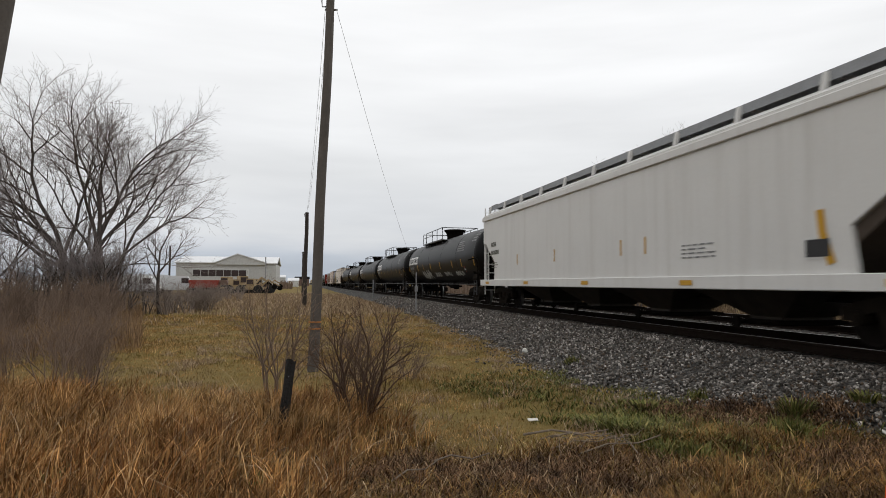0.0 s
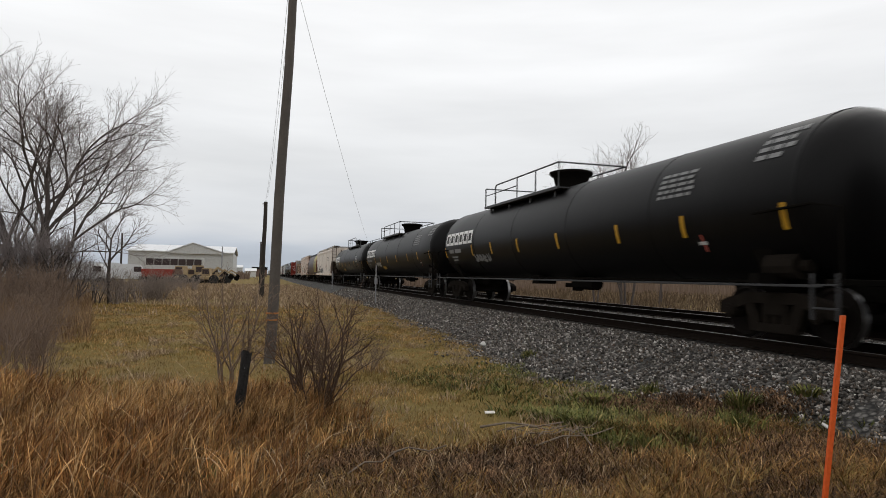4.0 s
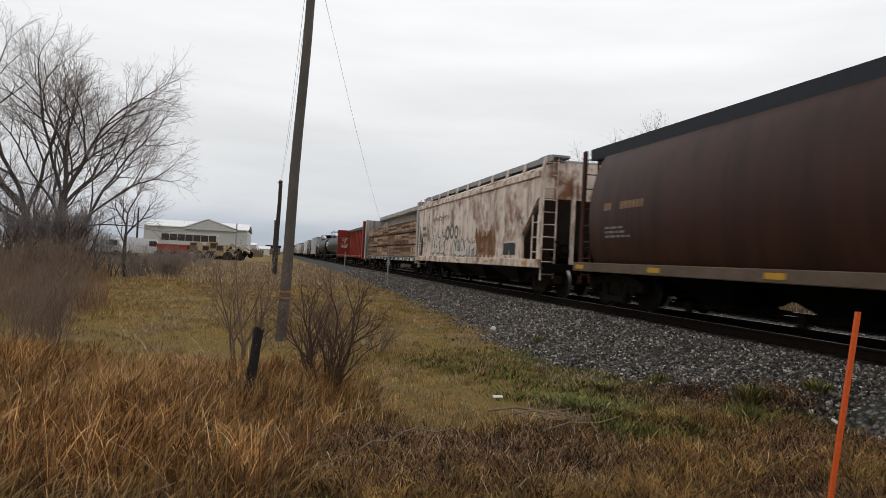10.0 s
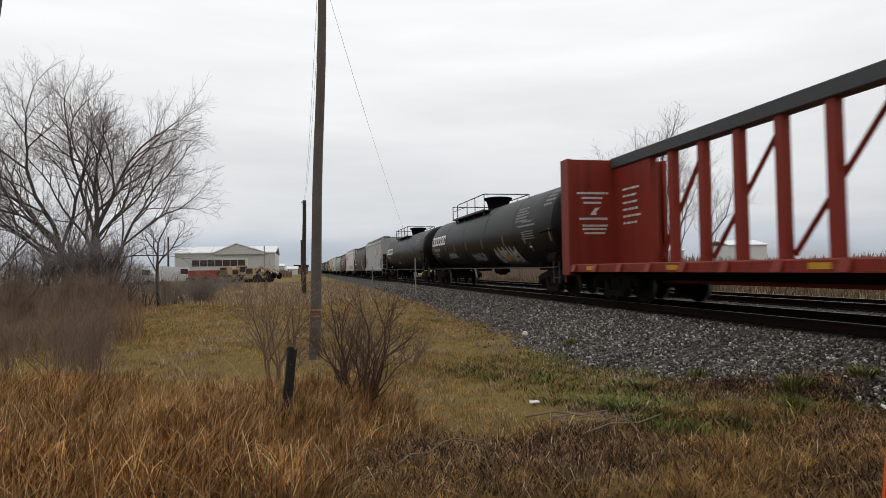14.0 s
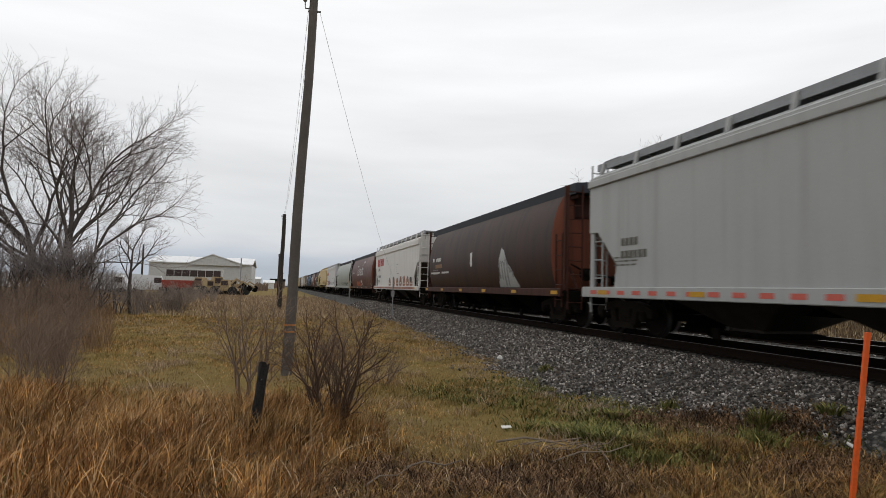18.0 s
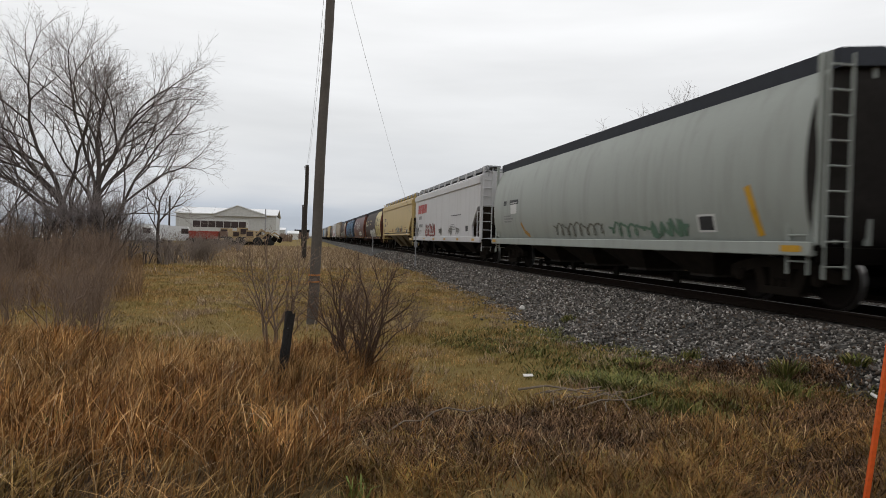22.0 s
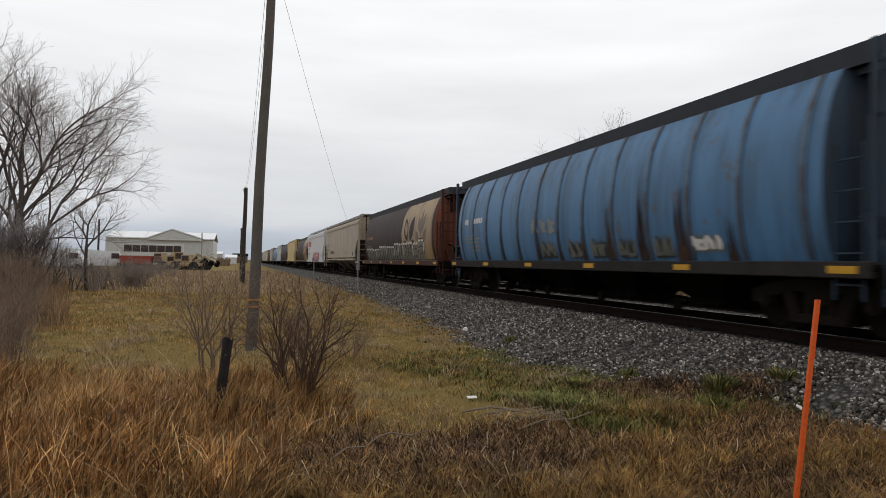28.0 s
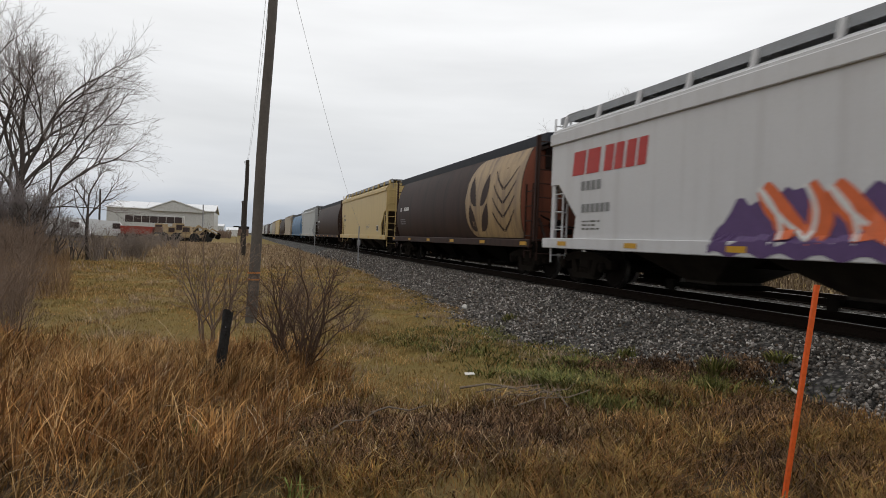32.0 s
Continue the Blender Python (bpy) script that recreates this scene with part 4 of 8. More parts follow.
def centrebeam(length, red, pockets, name="centrebeam_flat_car", label="", windows=False):
    """Bulkhead flat car with a central truss."""
    car = thing(name, pose(0, 0, 0), label, "railway car", "train")
    e = length / 2 - 0.42
    part("deck", shared(("deck", length), lambda: Shape().box(-1.5, 1.5, -e, e, 0.88, 1.0, 0.02).box(-0.4, 0.4, -e, e, 0.5, 0.9, 0.02).mesh("deck")), red, car)
    sill = shared(("flat_sill", length), lambda: Shape().box(-0.06, 0.04, -e, e, 0.0, 0.20, 0.015).box(-0.10, 0.04, -e, e, 0.0, 0.03).mesh("side_sill"))
    for sx, r in ((-1.5, 0), (1.5, 180)):
        part("side_sill", sill, M_SILLGRIME if windows else red, car, at=pose(sx, 0, 0.79, 0, 0, r))
    cleat = shared("stake_pocket", lambda: Shape().prism([(-0.13, 0.80), (-0.05, 0.99), (0, 0.99), (0, 0.80)], -0.10, 0.10, "y").mesh("stake_pocket"))
    n = int(length / 1.3)
    part("floor_stringer", shared(("stringer", length), lambda: Shape().box(-0.9, -0.7, -e, e, 0.6, 0.88, 0.01).box(0.7, 0.9, -e, e, 0.6, 0.88, 0.01).mesh("floor_stringer")), M_UNDER, car)
    for i in range(n):
        part("stake_pocket", cleat, pockets or red, car, at=pose(-1.53, -e + 0.8 + (2 * e - 1.6) * i / (n - 1), 0))
    H = 4.02
    plate = shared("bulkhead", lambda: Shape().box(-1.48, 1.48, -0.06, 0.06, 1.0, H, 0.01).mesh("bulkhead"))
    edge = shared("bulkhead_edge", lambda: Shape().prism([(-0.06, -0.16), (0.06, -0.16), (0.06, 0.26), (0.44, 0.26), (0.44, 0.34), (-0.06, 0.34)], 0.7, H, "z").mesh("side_post"))
    rib = shared("bulkhead_rib", lambda: Shape().box(-1.40, 1.40, 0.06, 0.24, 0, 0.05, 0.008).box(-1.40, 1.40, 0.20, 0.24, -0.06, 0.05, 0.006).mesh("cross_rib"))
    upright = shared("bulkhead_upright", lambda: Shape().box(-0.05, 0.05, 0.06, 0.19, 1.0, H, 0.01).mesh("upright"))
    for w in (-1, 1):
        b = part("bulkhead", plate, red, car, at=pose(0, w * (e - 0.28), 0, 0, 0, 0 if w > 0 else 180))
        for sx in (-1, 1):
            part("side_post", edge, red, b, at=pose(-1.51, 0, 0) if sx < 0 else pose(1.51, 0, 0) @ Matrix.Diagonal((-1, 1, 1, 1)))
            part("upright", upright, red, b, at=pose(sx * 0.5, 0, 0))
        for z in (1.5, 2.1, 2.7, 3.3):
            part("cross_rib", rib, red, b, at=pose(0, 0, z))
        part("top_beam", shared("bulkhead_beam", lambda: Shape().box(-1.45, 1.45, 0.0, 0.335, H - 0.42, H, 0.015).mesh("top_beam")), red, b)
        ladder(car, -1.2, w * (e + 0.2), 0.5, 3.9, red, along="x")
        web = shared("web_panel", lambda: Shape().box(-0.10, 0.10, -2.0, 0, 1.0, 3.9, 0.01).mesh("web_panel"))
        part("web_panel", web, red, car, at=pose(0, w * (e - 0.34), 0, 0, 0, 0 if w > 0 else 180))
    part("top_chord", shared(("beam_chord", length), lambda: Shape().box(-0.42, 0.42, -e + 0.25, e - 0.25, 4.02, 4.30, 0.02).mesh("top_chord") if windows else Shape().box(-0.17, 0.17, -e + 0.25, e - 0.25, 3.76, 4.06, 0.02).mesh("top_chord")), M_CHORD if not windows else M_CHORDPALE, car, "dark top chord" if not windows else "pale grey top chord")
    col = shared(("beam_column", windows), lambda: Shape().box(-0.10, 0.10, -0.06 if windows else -0.11, 0.06 if windows else 0.11, 1.0, 4.03 if windows else 3.80, 0.01).mesh("column"))
    if windows:
        ys = [-e + 2.4 + (2 * e - 4.8) * i / 16 for i in range(17)]
    else:
        ys = [1.215 * k for k in range(-7, 8)]
        for w in (-1, 1):
            for k in range(0, 8, 2):
                y0 = 1.215 * k
                run = 2.43 if k < 6 else 2.18
                di = shared(("diagonal", run), lambda: Shape().rod([(0, 0.08, 3.72), (0, run - 0.08, 1.1)], 0.07, 4).mesh("diagonal"))
                part("diagonal", di, red, car, at=pose(0.14, w * y0, 0, 0, 0, 0 if w > 0 else 180))
    for y in ys:
        part("column", col, red, car, at=pose(0, y, 0))
    running_gear(car, length, 2.6)
    part("brake_reservoir", shared("brake_reservoir", lambda: Shape().rod([(-0.7, -0.7, 0.72), (-0.7, 0.7, 0.72)], 0.22, 10).box(-1.2, -0.3, -1.0, 1.0, 0.92, 1.0).mesh("brake_reservoir")), M_UNDER, car)
    return car


# ---- paints of the train ----
M_ROOFBAND = plain("sooty_roof", (0.034, 0.038, 0.048), 0.7, spec=0.25)
M_CHORD = plain("chord_dark_grey", (0.055, 0.058, 0.062), 0.6)
M_CHORDPALE = paint("chord_pale", (0.34, 0.335, 0.32), wear=0.7, grime=0.8)
P_WHITEWORN = paint("paint_white_worn", (0.62, 0.605, 0.58), (0.30, 0.27, 0.23), 0.4, grime=0.30)
P_WHITE = paint("paint_white", (0.63, 0.62, 0.60), (0.33, 0.30, 0.26), 0.3, grime=0.26)
P_OFFWHITE = paint("paint_offwhite_stained", (0.70, 0.63, 0.555), (0.27, 0.165, 0.10), 0.45, rust=0.10, grime=0.62, spots=(0.26, 0.14, 0.085))
P_RUSTWHITE = paint("paint_white_rusted", (0.76, 0.645, 0.555), (0.24, 0.13, 0.07), 0.5, rust=0.56, grime=0.5, spots=(0.235, 0.105, 0.052))
P_GREY = paint("paint_light_grey", (0.365, 0.375, 0.37), (0.15, 0.135, 0.11), 0.3, grime=0.35)
P_LILAC = paint("paint_cool_white", (0.53, 0.525, 0.53), (0.25, 0.22, 0.20), 0.3, grime=0.28)
P_GREEN = paint("paint_grey_green", (0.300, 0.322, 0.295), (0.13, 0.125, 0.105), 0.3, grime=0.36)
P_BEIGE = paint("paint_beige", (0.35, 0.285, 0.205), (0.10, 0.075, 0.05), 0.35, grime=0.55)
P_YELLOW = paint("paint_dull_yellow", (0.49, 0.36, 0.145), (0.21, 0.145, 0.07), 0.25, grime=0.24)
P_BROWN = paint("paint_brown", (0.038, 0.019, 0.0145), (0.013, 0.009, 0.0075), 0.5, grime=0.8, rough=0.55, spec=0.12)
P_DEEP = paint("paint_deep_brown", (0.046, 0.020, 0.012), (0.016, 0.010, 0.008), 0.6, grime=0.9, rough=0.5, spec=0.15)
P_ENDRED = paint("paint_end_red", (0.185, 0.060, 0.035), (0.03, 0.018, 0.013), 0.6, grime=0.7, rough=0.6, spec=0.15)
P_BROWNRED = paint("paint_red_brown", (0.062, 0.023, 0.016), (0.018, 0.012, 0.010), 0.6, grime=0.8, rough=0.6, spec=0.12)
P_RED = paint("paint_oxide_red", (0.088, 0.017, 0.0115), (0.020, 0.009, 0.007), 0.5, grime=0.8, rough=0.45, spec=0.16)
P_SHEEN = paint("paint_brown_glossy", (0.050, 0.0195, 0.013), (0.018, 0.009, 0.007), 0.5, grime=0.8, rough=0.42, spec=0.18)
P_CENTRE = paint("paint_centrebeam_red", (0.215, 0.031, 0.019), (0.060, 0.017, 0.011), 0.5, grime=0.5, spec=0.15)
P_BLUE = paint("paint_blue", (0.070, 0.178, 0.330), (0.030, 0.050, 0.078), 0.5, rust=0.08, grime=0.75, spots=(0.10, 0.075, 0.06), spec=0.35)
P_PALE = paint("paint_pale_grey", (0.40, 0.395, 0.375), (0.11, 0.085, 0.06), 0.5, grime=0.8)
# grimy blue, darkened as well for the shadowed end cap of the blue car
P_BLUEGRIMESHADE = paint("paint_blue_grimy_shaded", (0.026, 0.045, 0.072), (0.010, 0.009, 0.009), 0.5, grime=0.9, spec=0.2)
M_SOOTSILL = plain("sooty_sill", (0.030, 0.027, 0.026), 0.85, vary=0.5, scale=2.0, spec=0.1)
D_RIBRUST = paint("rust_run", (0.050, 0.036, 0.032), (0.020, 0.013, 0.012), 0.7, rust=0.5, spots=(0.085, 0.045, 0.030), grime=0.7, spec=0.15)
M_BLUERIB = paint("rib_rust", (0.065, 0.125, 0.20), (0.04, 0.025, 0.022), 0.6, rust=0.75, spots=(0.045, 0.030, 0.028), grime=0.9)
# U_ paints: dirty body colours darkened for the shade under the floor
U_WHITE = paint("under_pale_shaded", (0.040, 0.033, 0.027), (0.012, 0.0095, 0.008), 0.6, grime=0.8, spec=0.1)
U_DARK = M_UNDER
M_IRON = paint("stained_iron", (0.105, 0.068, 0.050), (0.03, 0.02, 0.014), 0.6, grime=0.8)
U_BEIGE = paint("under_beige_shaded", (0.10, 0.080, 0.058), (0.022, 0.017, 0.013), 0.6, grime=0.8)
U_YELLOW = paint("under_yellow_shaded", (0.165, 0.120, 0.052), (0.03, 0.023, 0.015), 0.6, grime=0.6)
D_WHEAT = paint("emblem_yellow", (0.42, 0.335, 0.035), (0.15, 0.11, 0.03), 0.5, grime=0.7)
D_WHEATPALE = paint("emblem_cream", (0.52, 0.42, 0.16), (0.20, 0.14, 0.07), 0.3, grime=0.4)
D_WHEATDULL = paint("emblem_faded", (0.34, 0.225, 0.10), (0.10, 0.058, 0.035), 0.6, grime=0.9)
D_PURPLE = plain("spray_purple", (0.10, 0.055, 0.15), 0.5)
D_ORANGE = plain("spray_orange", (0.62, 0.13, 0.04), 0.5)
D_SPRAYWHITE = plain("spray_white", (0.62, 0.60, 0.58), 0.5)
D_CHROME = plain("spray_silver", (0.40, 0.41, 0.40), 0.45, 0.2)
D_SOOT = plain("spray_black", (0.03, 0.03, 0.032), 0.6)
D_MAROON = plain("spray_maroon", (0.26, 0.05, 0.04), 0.6)
D_RUST = plain("rust_spot", (0.20, 0.085, 0.03), 0.85, vary=0.4)
D_SAGE = plain("spray_sage", (0.30, 0.32, 0.28), 0.6, vary=0.3, scale=3)
D_PINK = plain("spray_pale_pink", (0.66, 0.58, 0.52), 0.6, vary=0.2, scale=3)
D_EGG = paint("orange_rust_patch", (0.31, 0.12, 0.045), (0.10, 0.035, 0.016), 0.8, rust=0.55, spots=(0.13, 0.035, 0.014), grime=0.6)
D_SAGEDARK = plain("spray_dark_sage", (0.125, 0.12, 0.10), 0.6, vary=0.3, scale=3)
D_SMEAR = plain("spray_brown", (0.26, 0.15, 0.085), 0.7, vary=0.4, scale=2)
D_GREENTAG = plain("spray_green", (0.10, 0.17, 0.12), 0.6, vary=0.3)
D_CREST = plain("crest_red_brown", (0.30, 0.10, 0.075), 0.6, vary=0.3)
D_TAGBROWN = plain("spray_olive_brown", (0.115, 0.090, 0.055), 0.7, vary=0.4, scale=3)
D_TAGPINK = plain("spray_dull_pink", (0.42, 0.28, 0.235), 0.7, vary=0.3, scale=3)
M_TANSILL = plain("tan_grimy_sill", (0.135, 0.100, 0.075), 0.85, vary=0.5, scale=2.0, spec=0.1)
D_EARWORN = paint("emblem_leaf_worn", (0.115, 0.062, 0.030), (0.06, 0.035, 0.022), 0.6, grime=0.8)
D_PEWTER = paint("spray_pewter", (0.125, 0.128, 0.112), (0.05, 0.047, 0.041), 0.4, grime=0.5)
D_SILLRED = paint("worn_red_band", (0.27, 0.085, 0.055), (0.10, 0.055, 0.04), 0.6, grime=0.6)
D_GHOST = paint("emblem_ghost", (0.118, 0.033, 0.017), (0.035, 0.018, 0.012), 0.5, grime=0.9)
D_OLIVETAG = plain("spray_olive", (0.20, 0.17, 0.06), 0.6, vary=0.35, scale=3)
D_BARREL = plain("ochre_patch", (0.36, 0.20, 0.05), 0.7, vary=0.3)
M_LUMBER = per_island("sawn_lumber", [(0, (0.10, 0.048, 0.032)), (0.2, (0.19, 0.105, 0.068)), (0.45, (0.29, 0.175, 0.110)), (0.68, (0.40, 0.265, 0.165)), (0.86, (0.50, 0.37, 0.25)), (1, (0.30, 0.26, 0.225))], 0.85, by_object=True, relief=0.3, scale=2.2, clump=0.5)


def decal(car, name, shape, material, label=""):
    ob = part(name, shape.mesh(name), material, car, label)
    return tagged(ob, label, kind="stuff") if name in ("painted_number", "stencil_lettering", "reporting_bars") else ob


def stencil(car, u, z, side, rng, material, rows=3, w=0.9, h=0.10, gap=0.08, name="stencil_lettering"):
    out = []
    for i in range(rows):
        zz = z - i * (h + gap)
        a = u
        while a > u - w * rng.uniform(0.7, 1.0):
            b = a - rng.uniform(0.10, 0.28)
            out.append((b, a, zz, zz + h))
            a = b - 0.05
    return decal(car, name, bars(out, side), material, "small stencilled data, too small to read")


def emblem(car, e, side, patch, leaf, width=4.3, foot=1.25):
    """A wheat-ear emblem on a painted panel at the leading end."""
    u0, u1 = -e - 0.22, -e + 0.12 + width
    us = [u0 + (u1 - u0) * i / 40 for i in range(41)]
    def half(u):
        a = max(0.0, (u - (u1 - 1.1)) / 1.1)
        return math.sqrt(max(0.0004, 1 - a * a))
    lo = [2.35 - foot * half(u) for u in us]
    hi = [2.35 + 1.32 * half(u) for u in us]
    decal(car, "emblem_panel", strip(us, lo, hi, side, 0.009), patch, "painted panel with a wheat ear")
    fat = lambda w: (lambda t: 0.02 + w * math.sin(math.pi * min(1, t * 1.02)) ** 0.8)
    def curve(p, q, bend, n=10):
        du, dz = q[0] - p[0], q[1] - p[1]
        return [(p[0] + du * i / n - dz * bend * math.sin(math.pi * i / n), p[1] + dz * i / n + du * bend * math.sin(math.pi * i / n)) for i in range(n + 1)]
    a = u1 - 1.30
    for w in (-1, 1):
        for z0, z1, reach in ((2.55 - foot, 2.20, 0.78), (2.12, 3.15, 0.70)):
            decal(car, "emblem_leaf", ribbon(curve((a + w * 0.20, z0), (a + w * reach, z1), -0.12 * w), fat(0.50), side, 0.014), leaf, "dark leaf of a wheat ear")
    b = u0 + 1.25
    for z in (2.55 - foot, 1.72, 2.14, 2.56):
        for w in (-1, 1):
            decal(car, "emblem_line", ribbon(curve((b + w * 0.03, z), (b + w * 0.84, z + 0.60), -0.04 * w), lambda t: 0.095 - 0.045 * t, side, 0.014), leaf, "dark line of a wheat ear")
    decal(car, "emblem_line", ribbon([(b, 2.45 - foot), (b, 3.2)], 0.05, side, 0.017), leaf, "dark line of a wheat ear")


def faded_ear(car, e, side, patch, leaf, width=5.2):
    """A weathered wheat emblem: a clear leaf pair and a worn ear beside it."""
    u0, u1 = -e + 0.05, -e + 0.05 + width
    us = [u0 + (u1 - u0) * i / 40 for i in range(41)]
    half = [math.sqrt(max(0.0004, 1 - max(0.0, (u - (u1 - 0.6)) / 0.6) ** 2)) for u in us]
    decal(car, "emblem_panel", strip(us, [2.35 - 1.25 * v for v in half], [2.35 + 1.32 * v for v in half], side, 0.009), patch, "weathered painted panel with a wheat ear")
    a = u1 - 1.45
    for w in (-1, 1):
        for z0, z1, reach, fat in ((1.95, 3.05, 0.80, 0.72), (1.55, 1.98, 0.92, 0.34)):
            pts = [(a + w * (0.20 + (reach - 0.20) * t / 8), z0 + (z1 - z0) * t / 8) for t in range(9)]
            decal(car, "emblem_leaf", ribbon(pts, lambda t: 0.03 + fat * math.sin(math.pi * min(1, t)) ** 0.8, side, 0.013 + 0.001 * (fat < 0.5)), leaf, "dark leaf of a wheat ear")
    b = u0 + 1.65
    for w, z0, z1 in ((-0.50, 2.25, 3.1), (0.0, 2.1, 3.3), (0.50, 2.25, 3.0), (-0.85, 1.9, 2.4), (0.85, 1.85, 2.35)):
        pts = [(b + w * (0.35 + 0.65 * t / 8), z0 + (z1 - z0) * t / 8) for t in range(9)]
        decal(car, "emblem_leaf", ribbon(pts, lambda t: 0.04 + 0.36 * math.sin(math.pi * min(1, t)), side, 0.013), D_EARWORN, "worn leaf of a wheat ear")


def block_tag(car, u, z, w, h, side, rng, fill, light, edge, letters):
    """A sprayed tag of slanted block letters with pale tops."""
    step = w / letters
    for i in range(letters):
        a = u - i * step
        hh = h * rng.uniform(0.82, 1.08) * (0.72 + 0.28 * i / letters)
        lean = 0.16 * step * rng.uniform(0.4, 1.6)
        t = step * 0.25
        stem = lambda x: [(x + lean, z + 0.03), (x, z + hh * 0.5), (x - lean * 0.6, z + hh)]
        rows = [stem(a - step * 0.22), stem(a - step * 0.74)]
        rows += rng.sample([[(a - step * 0.1, z + hh * 0.88), (a - step * 0.9, z + hh * 0.92)], [(a - step * 0.15, z + hh * 0.45), (a - step * 0.85, z + hh * 0.5)], [(a - step * 0.1, z + 0.12), (a - step * 0.9, z + 0.14)], [(a - step * 0.2, z + hh * 0.9), (a - step * 0.8, z + hh * 0.1)]], rng.choice((1, 2, 2)))
        s, rim, hl = Shape(), Shape(), Shape()
        for k, p in enumerate(rows):
            for shape, wide, off in ((s, t, 0.017 + 0.0015 * k), (rim, t + 0.17, 0.0135)):
                q = ribbon(p, lambda v: wide, side, off)
                shape.add(q.v, q.f)
        tops = [[(x - step * 0.17, z + hh * 1.02), (x + step * 0.17, z + hh * 1.0)] for x in (a - step * 0.25, a - step * 0.75)] + [[(a - step * 0.88, z + hh * rng.uniform(0.2, 0.5)), (a - step * 0.96, z + hh * 0.9)]]
        for p in tops[:rng.choice((2, 3))]:
            q = ribbon(p, lambda v: 0.085, side, 0.024)
            hl.add(q.v, q.f)
        decal(car, "graffiti_outline", rim, edge)
        decal(car, "graffiti_letter", s, fill, "sprayed block letter, not legible")
        decal(car, "graffiti_highlight", hl, light)


def graffiti(car, u, z, w, h, side, rng, back, fill, light=None, letters=5, label="sprayed tag, not legible", edge=None, spiky=0.0):
    """Sprayed shapes: a ragged cloud, fat strokes, thin highlights. u is the far end."""
    n = 48
    us = [u - w * i / n for i in range(n + 1)]
    if back:
        top = [z + h * (0.82 + 0.22 * noise.noise((i * 0.22, z, w)) + 0.10 * math.sin(i * 0.9)) * min(1, 0.45 + i / 4, 0.45 + (n - i) / 4) for i in range(n + 1)]
        top = [t - spiky * h * (0.0, 0.34, 0.12, 0.5, 0.22)[i % 5] * rng.uniform(0.6, 1.1) for i, t in enumerate(top)]
        low = [z + h * 0.06 * math.sin(i * 0.7) for i in range(n + 1)]
        decal(car, "graffiti_cloud", strip(us, low, top, side, 0.011), back, label)
    step = w * 0.9 / letters
    for i in range(letters):
        s, hl, rim = Shape(), Shape(), Shape()
        a = u - w * 0.05 - i * step
        x0, x1 = a - step * 0.08, a - step * 0.85
        z0, z1 = z + h * rng.uniform(0.06, 0.14), z + h * rng.uniform(0.74, 0.92)
        t = step * 0.30
        xm = (x0 + x1) / 2
        bend = lambda p, q, k: [(p[0] + (q[0] - p[0]) * v / 6 + k * math.sin(math.pi * v / 6), p[1] + (q[1] - p[1]) * v / 6) for v in range(7)]
        forms = [bend((x0, z0), (x0 - step * 0.1, z1), step * 0.12), bend((x1, z0), (x1 + step * 0.08, z1), -step * 0.12), bend((x0, z1), (x1, z0), step * 0.1), bend((x0, z0 + h * 0.35), (x1, z0 + h * 0.5), 0.0), bend((xm, z0), (x0, z1), -step * 0.1), bend((x0, z0 + h * 0.05), (x1, z0 + h * 0.1), 0.0)]
        fat = lambda v: t * (0.55 + 0.6 * math.sin(math.pi * min(1, v + 0.12)))
        for k, p in enumerate(rng.sample(forms, 3)):
            q = ribbon(p, fat, side, 0.017 + 0.0015 * k)
            s.add(q.v, q.f)
            q = ribbon(p, lambda v: fat(v) + 0.11, side, 0.0135)
            rim.add(q.v, q.f)
            r = ribbon([(x + t * 0.22, zz) for x, zz in p], t * (0.22 if not edge else 0.4), side, 0.0225)
            hl.add(r.v, r.f)
        if edge:
            decal(car, "graffiti_outline", rim, edge)
        decal(car, "graffiti_letter", s, fill, label)
        if light:
            decal(car, "graffiti_highlight", hl, light)


def scrawl(car, u, z, w, h, side, rng, material, loops=7, width=0.035, label="thin sprayed scrawl"):
    pts = []
    for k in range(loops):
        a, p = u - w * k / loops, rng.uniform(0, 6)
        for q in range(10):
            v = q / 10
            pts.append((a - w / loops * (v + 0.35 * math.sin(6.283 * v)), z + h * (0.5 + (0.28 + 0.2 * math.sin(p)) * math.cos(6.283 * v) + 0.08 * math.sin(k * 2.1))))
    decal(car, "scrawl", ribbon(pts, width, side, 0.016), material, label)


def characters(car, u, z, count, w, h, side, material, label="bars in place of the car's number"):
    """One short bar for each character, running from u towards smaller u."""
    step = w / count
    decal(car, "painted_number", bars([(u - i * step - step * 0.80, u - i * step, z, z + h) for i in range(count)], side), material, label)


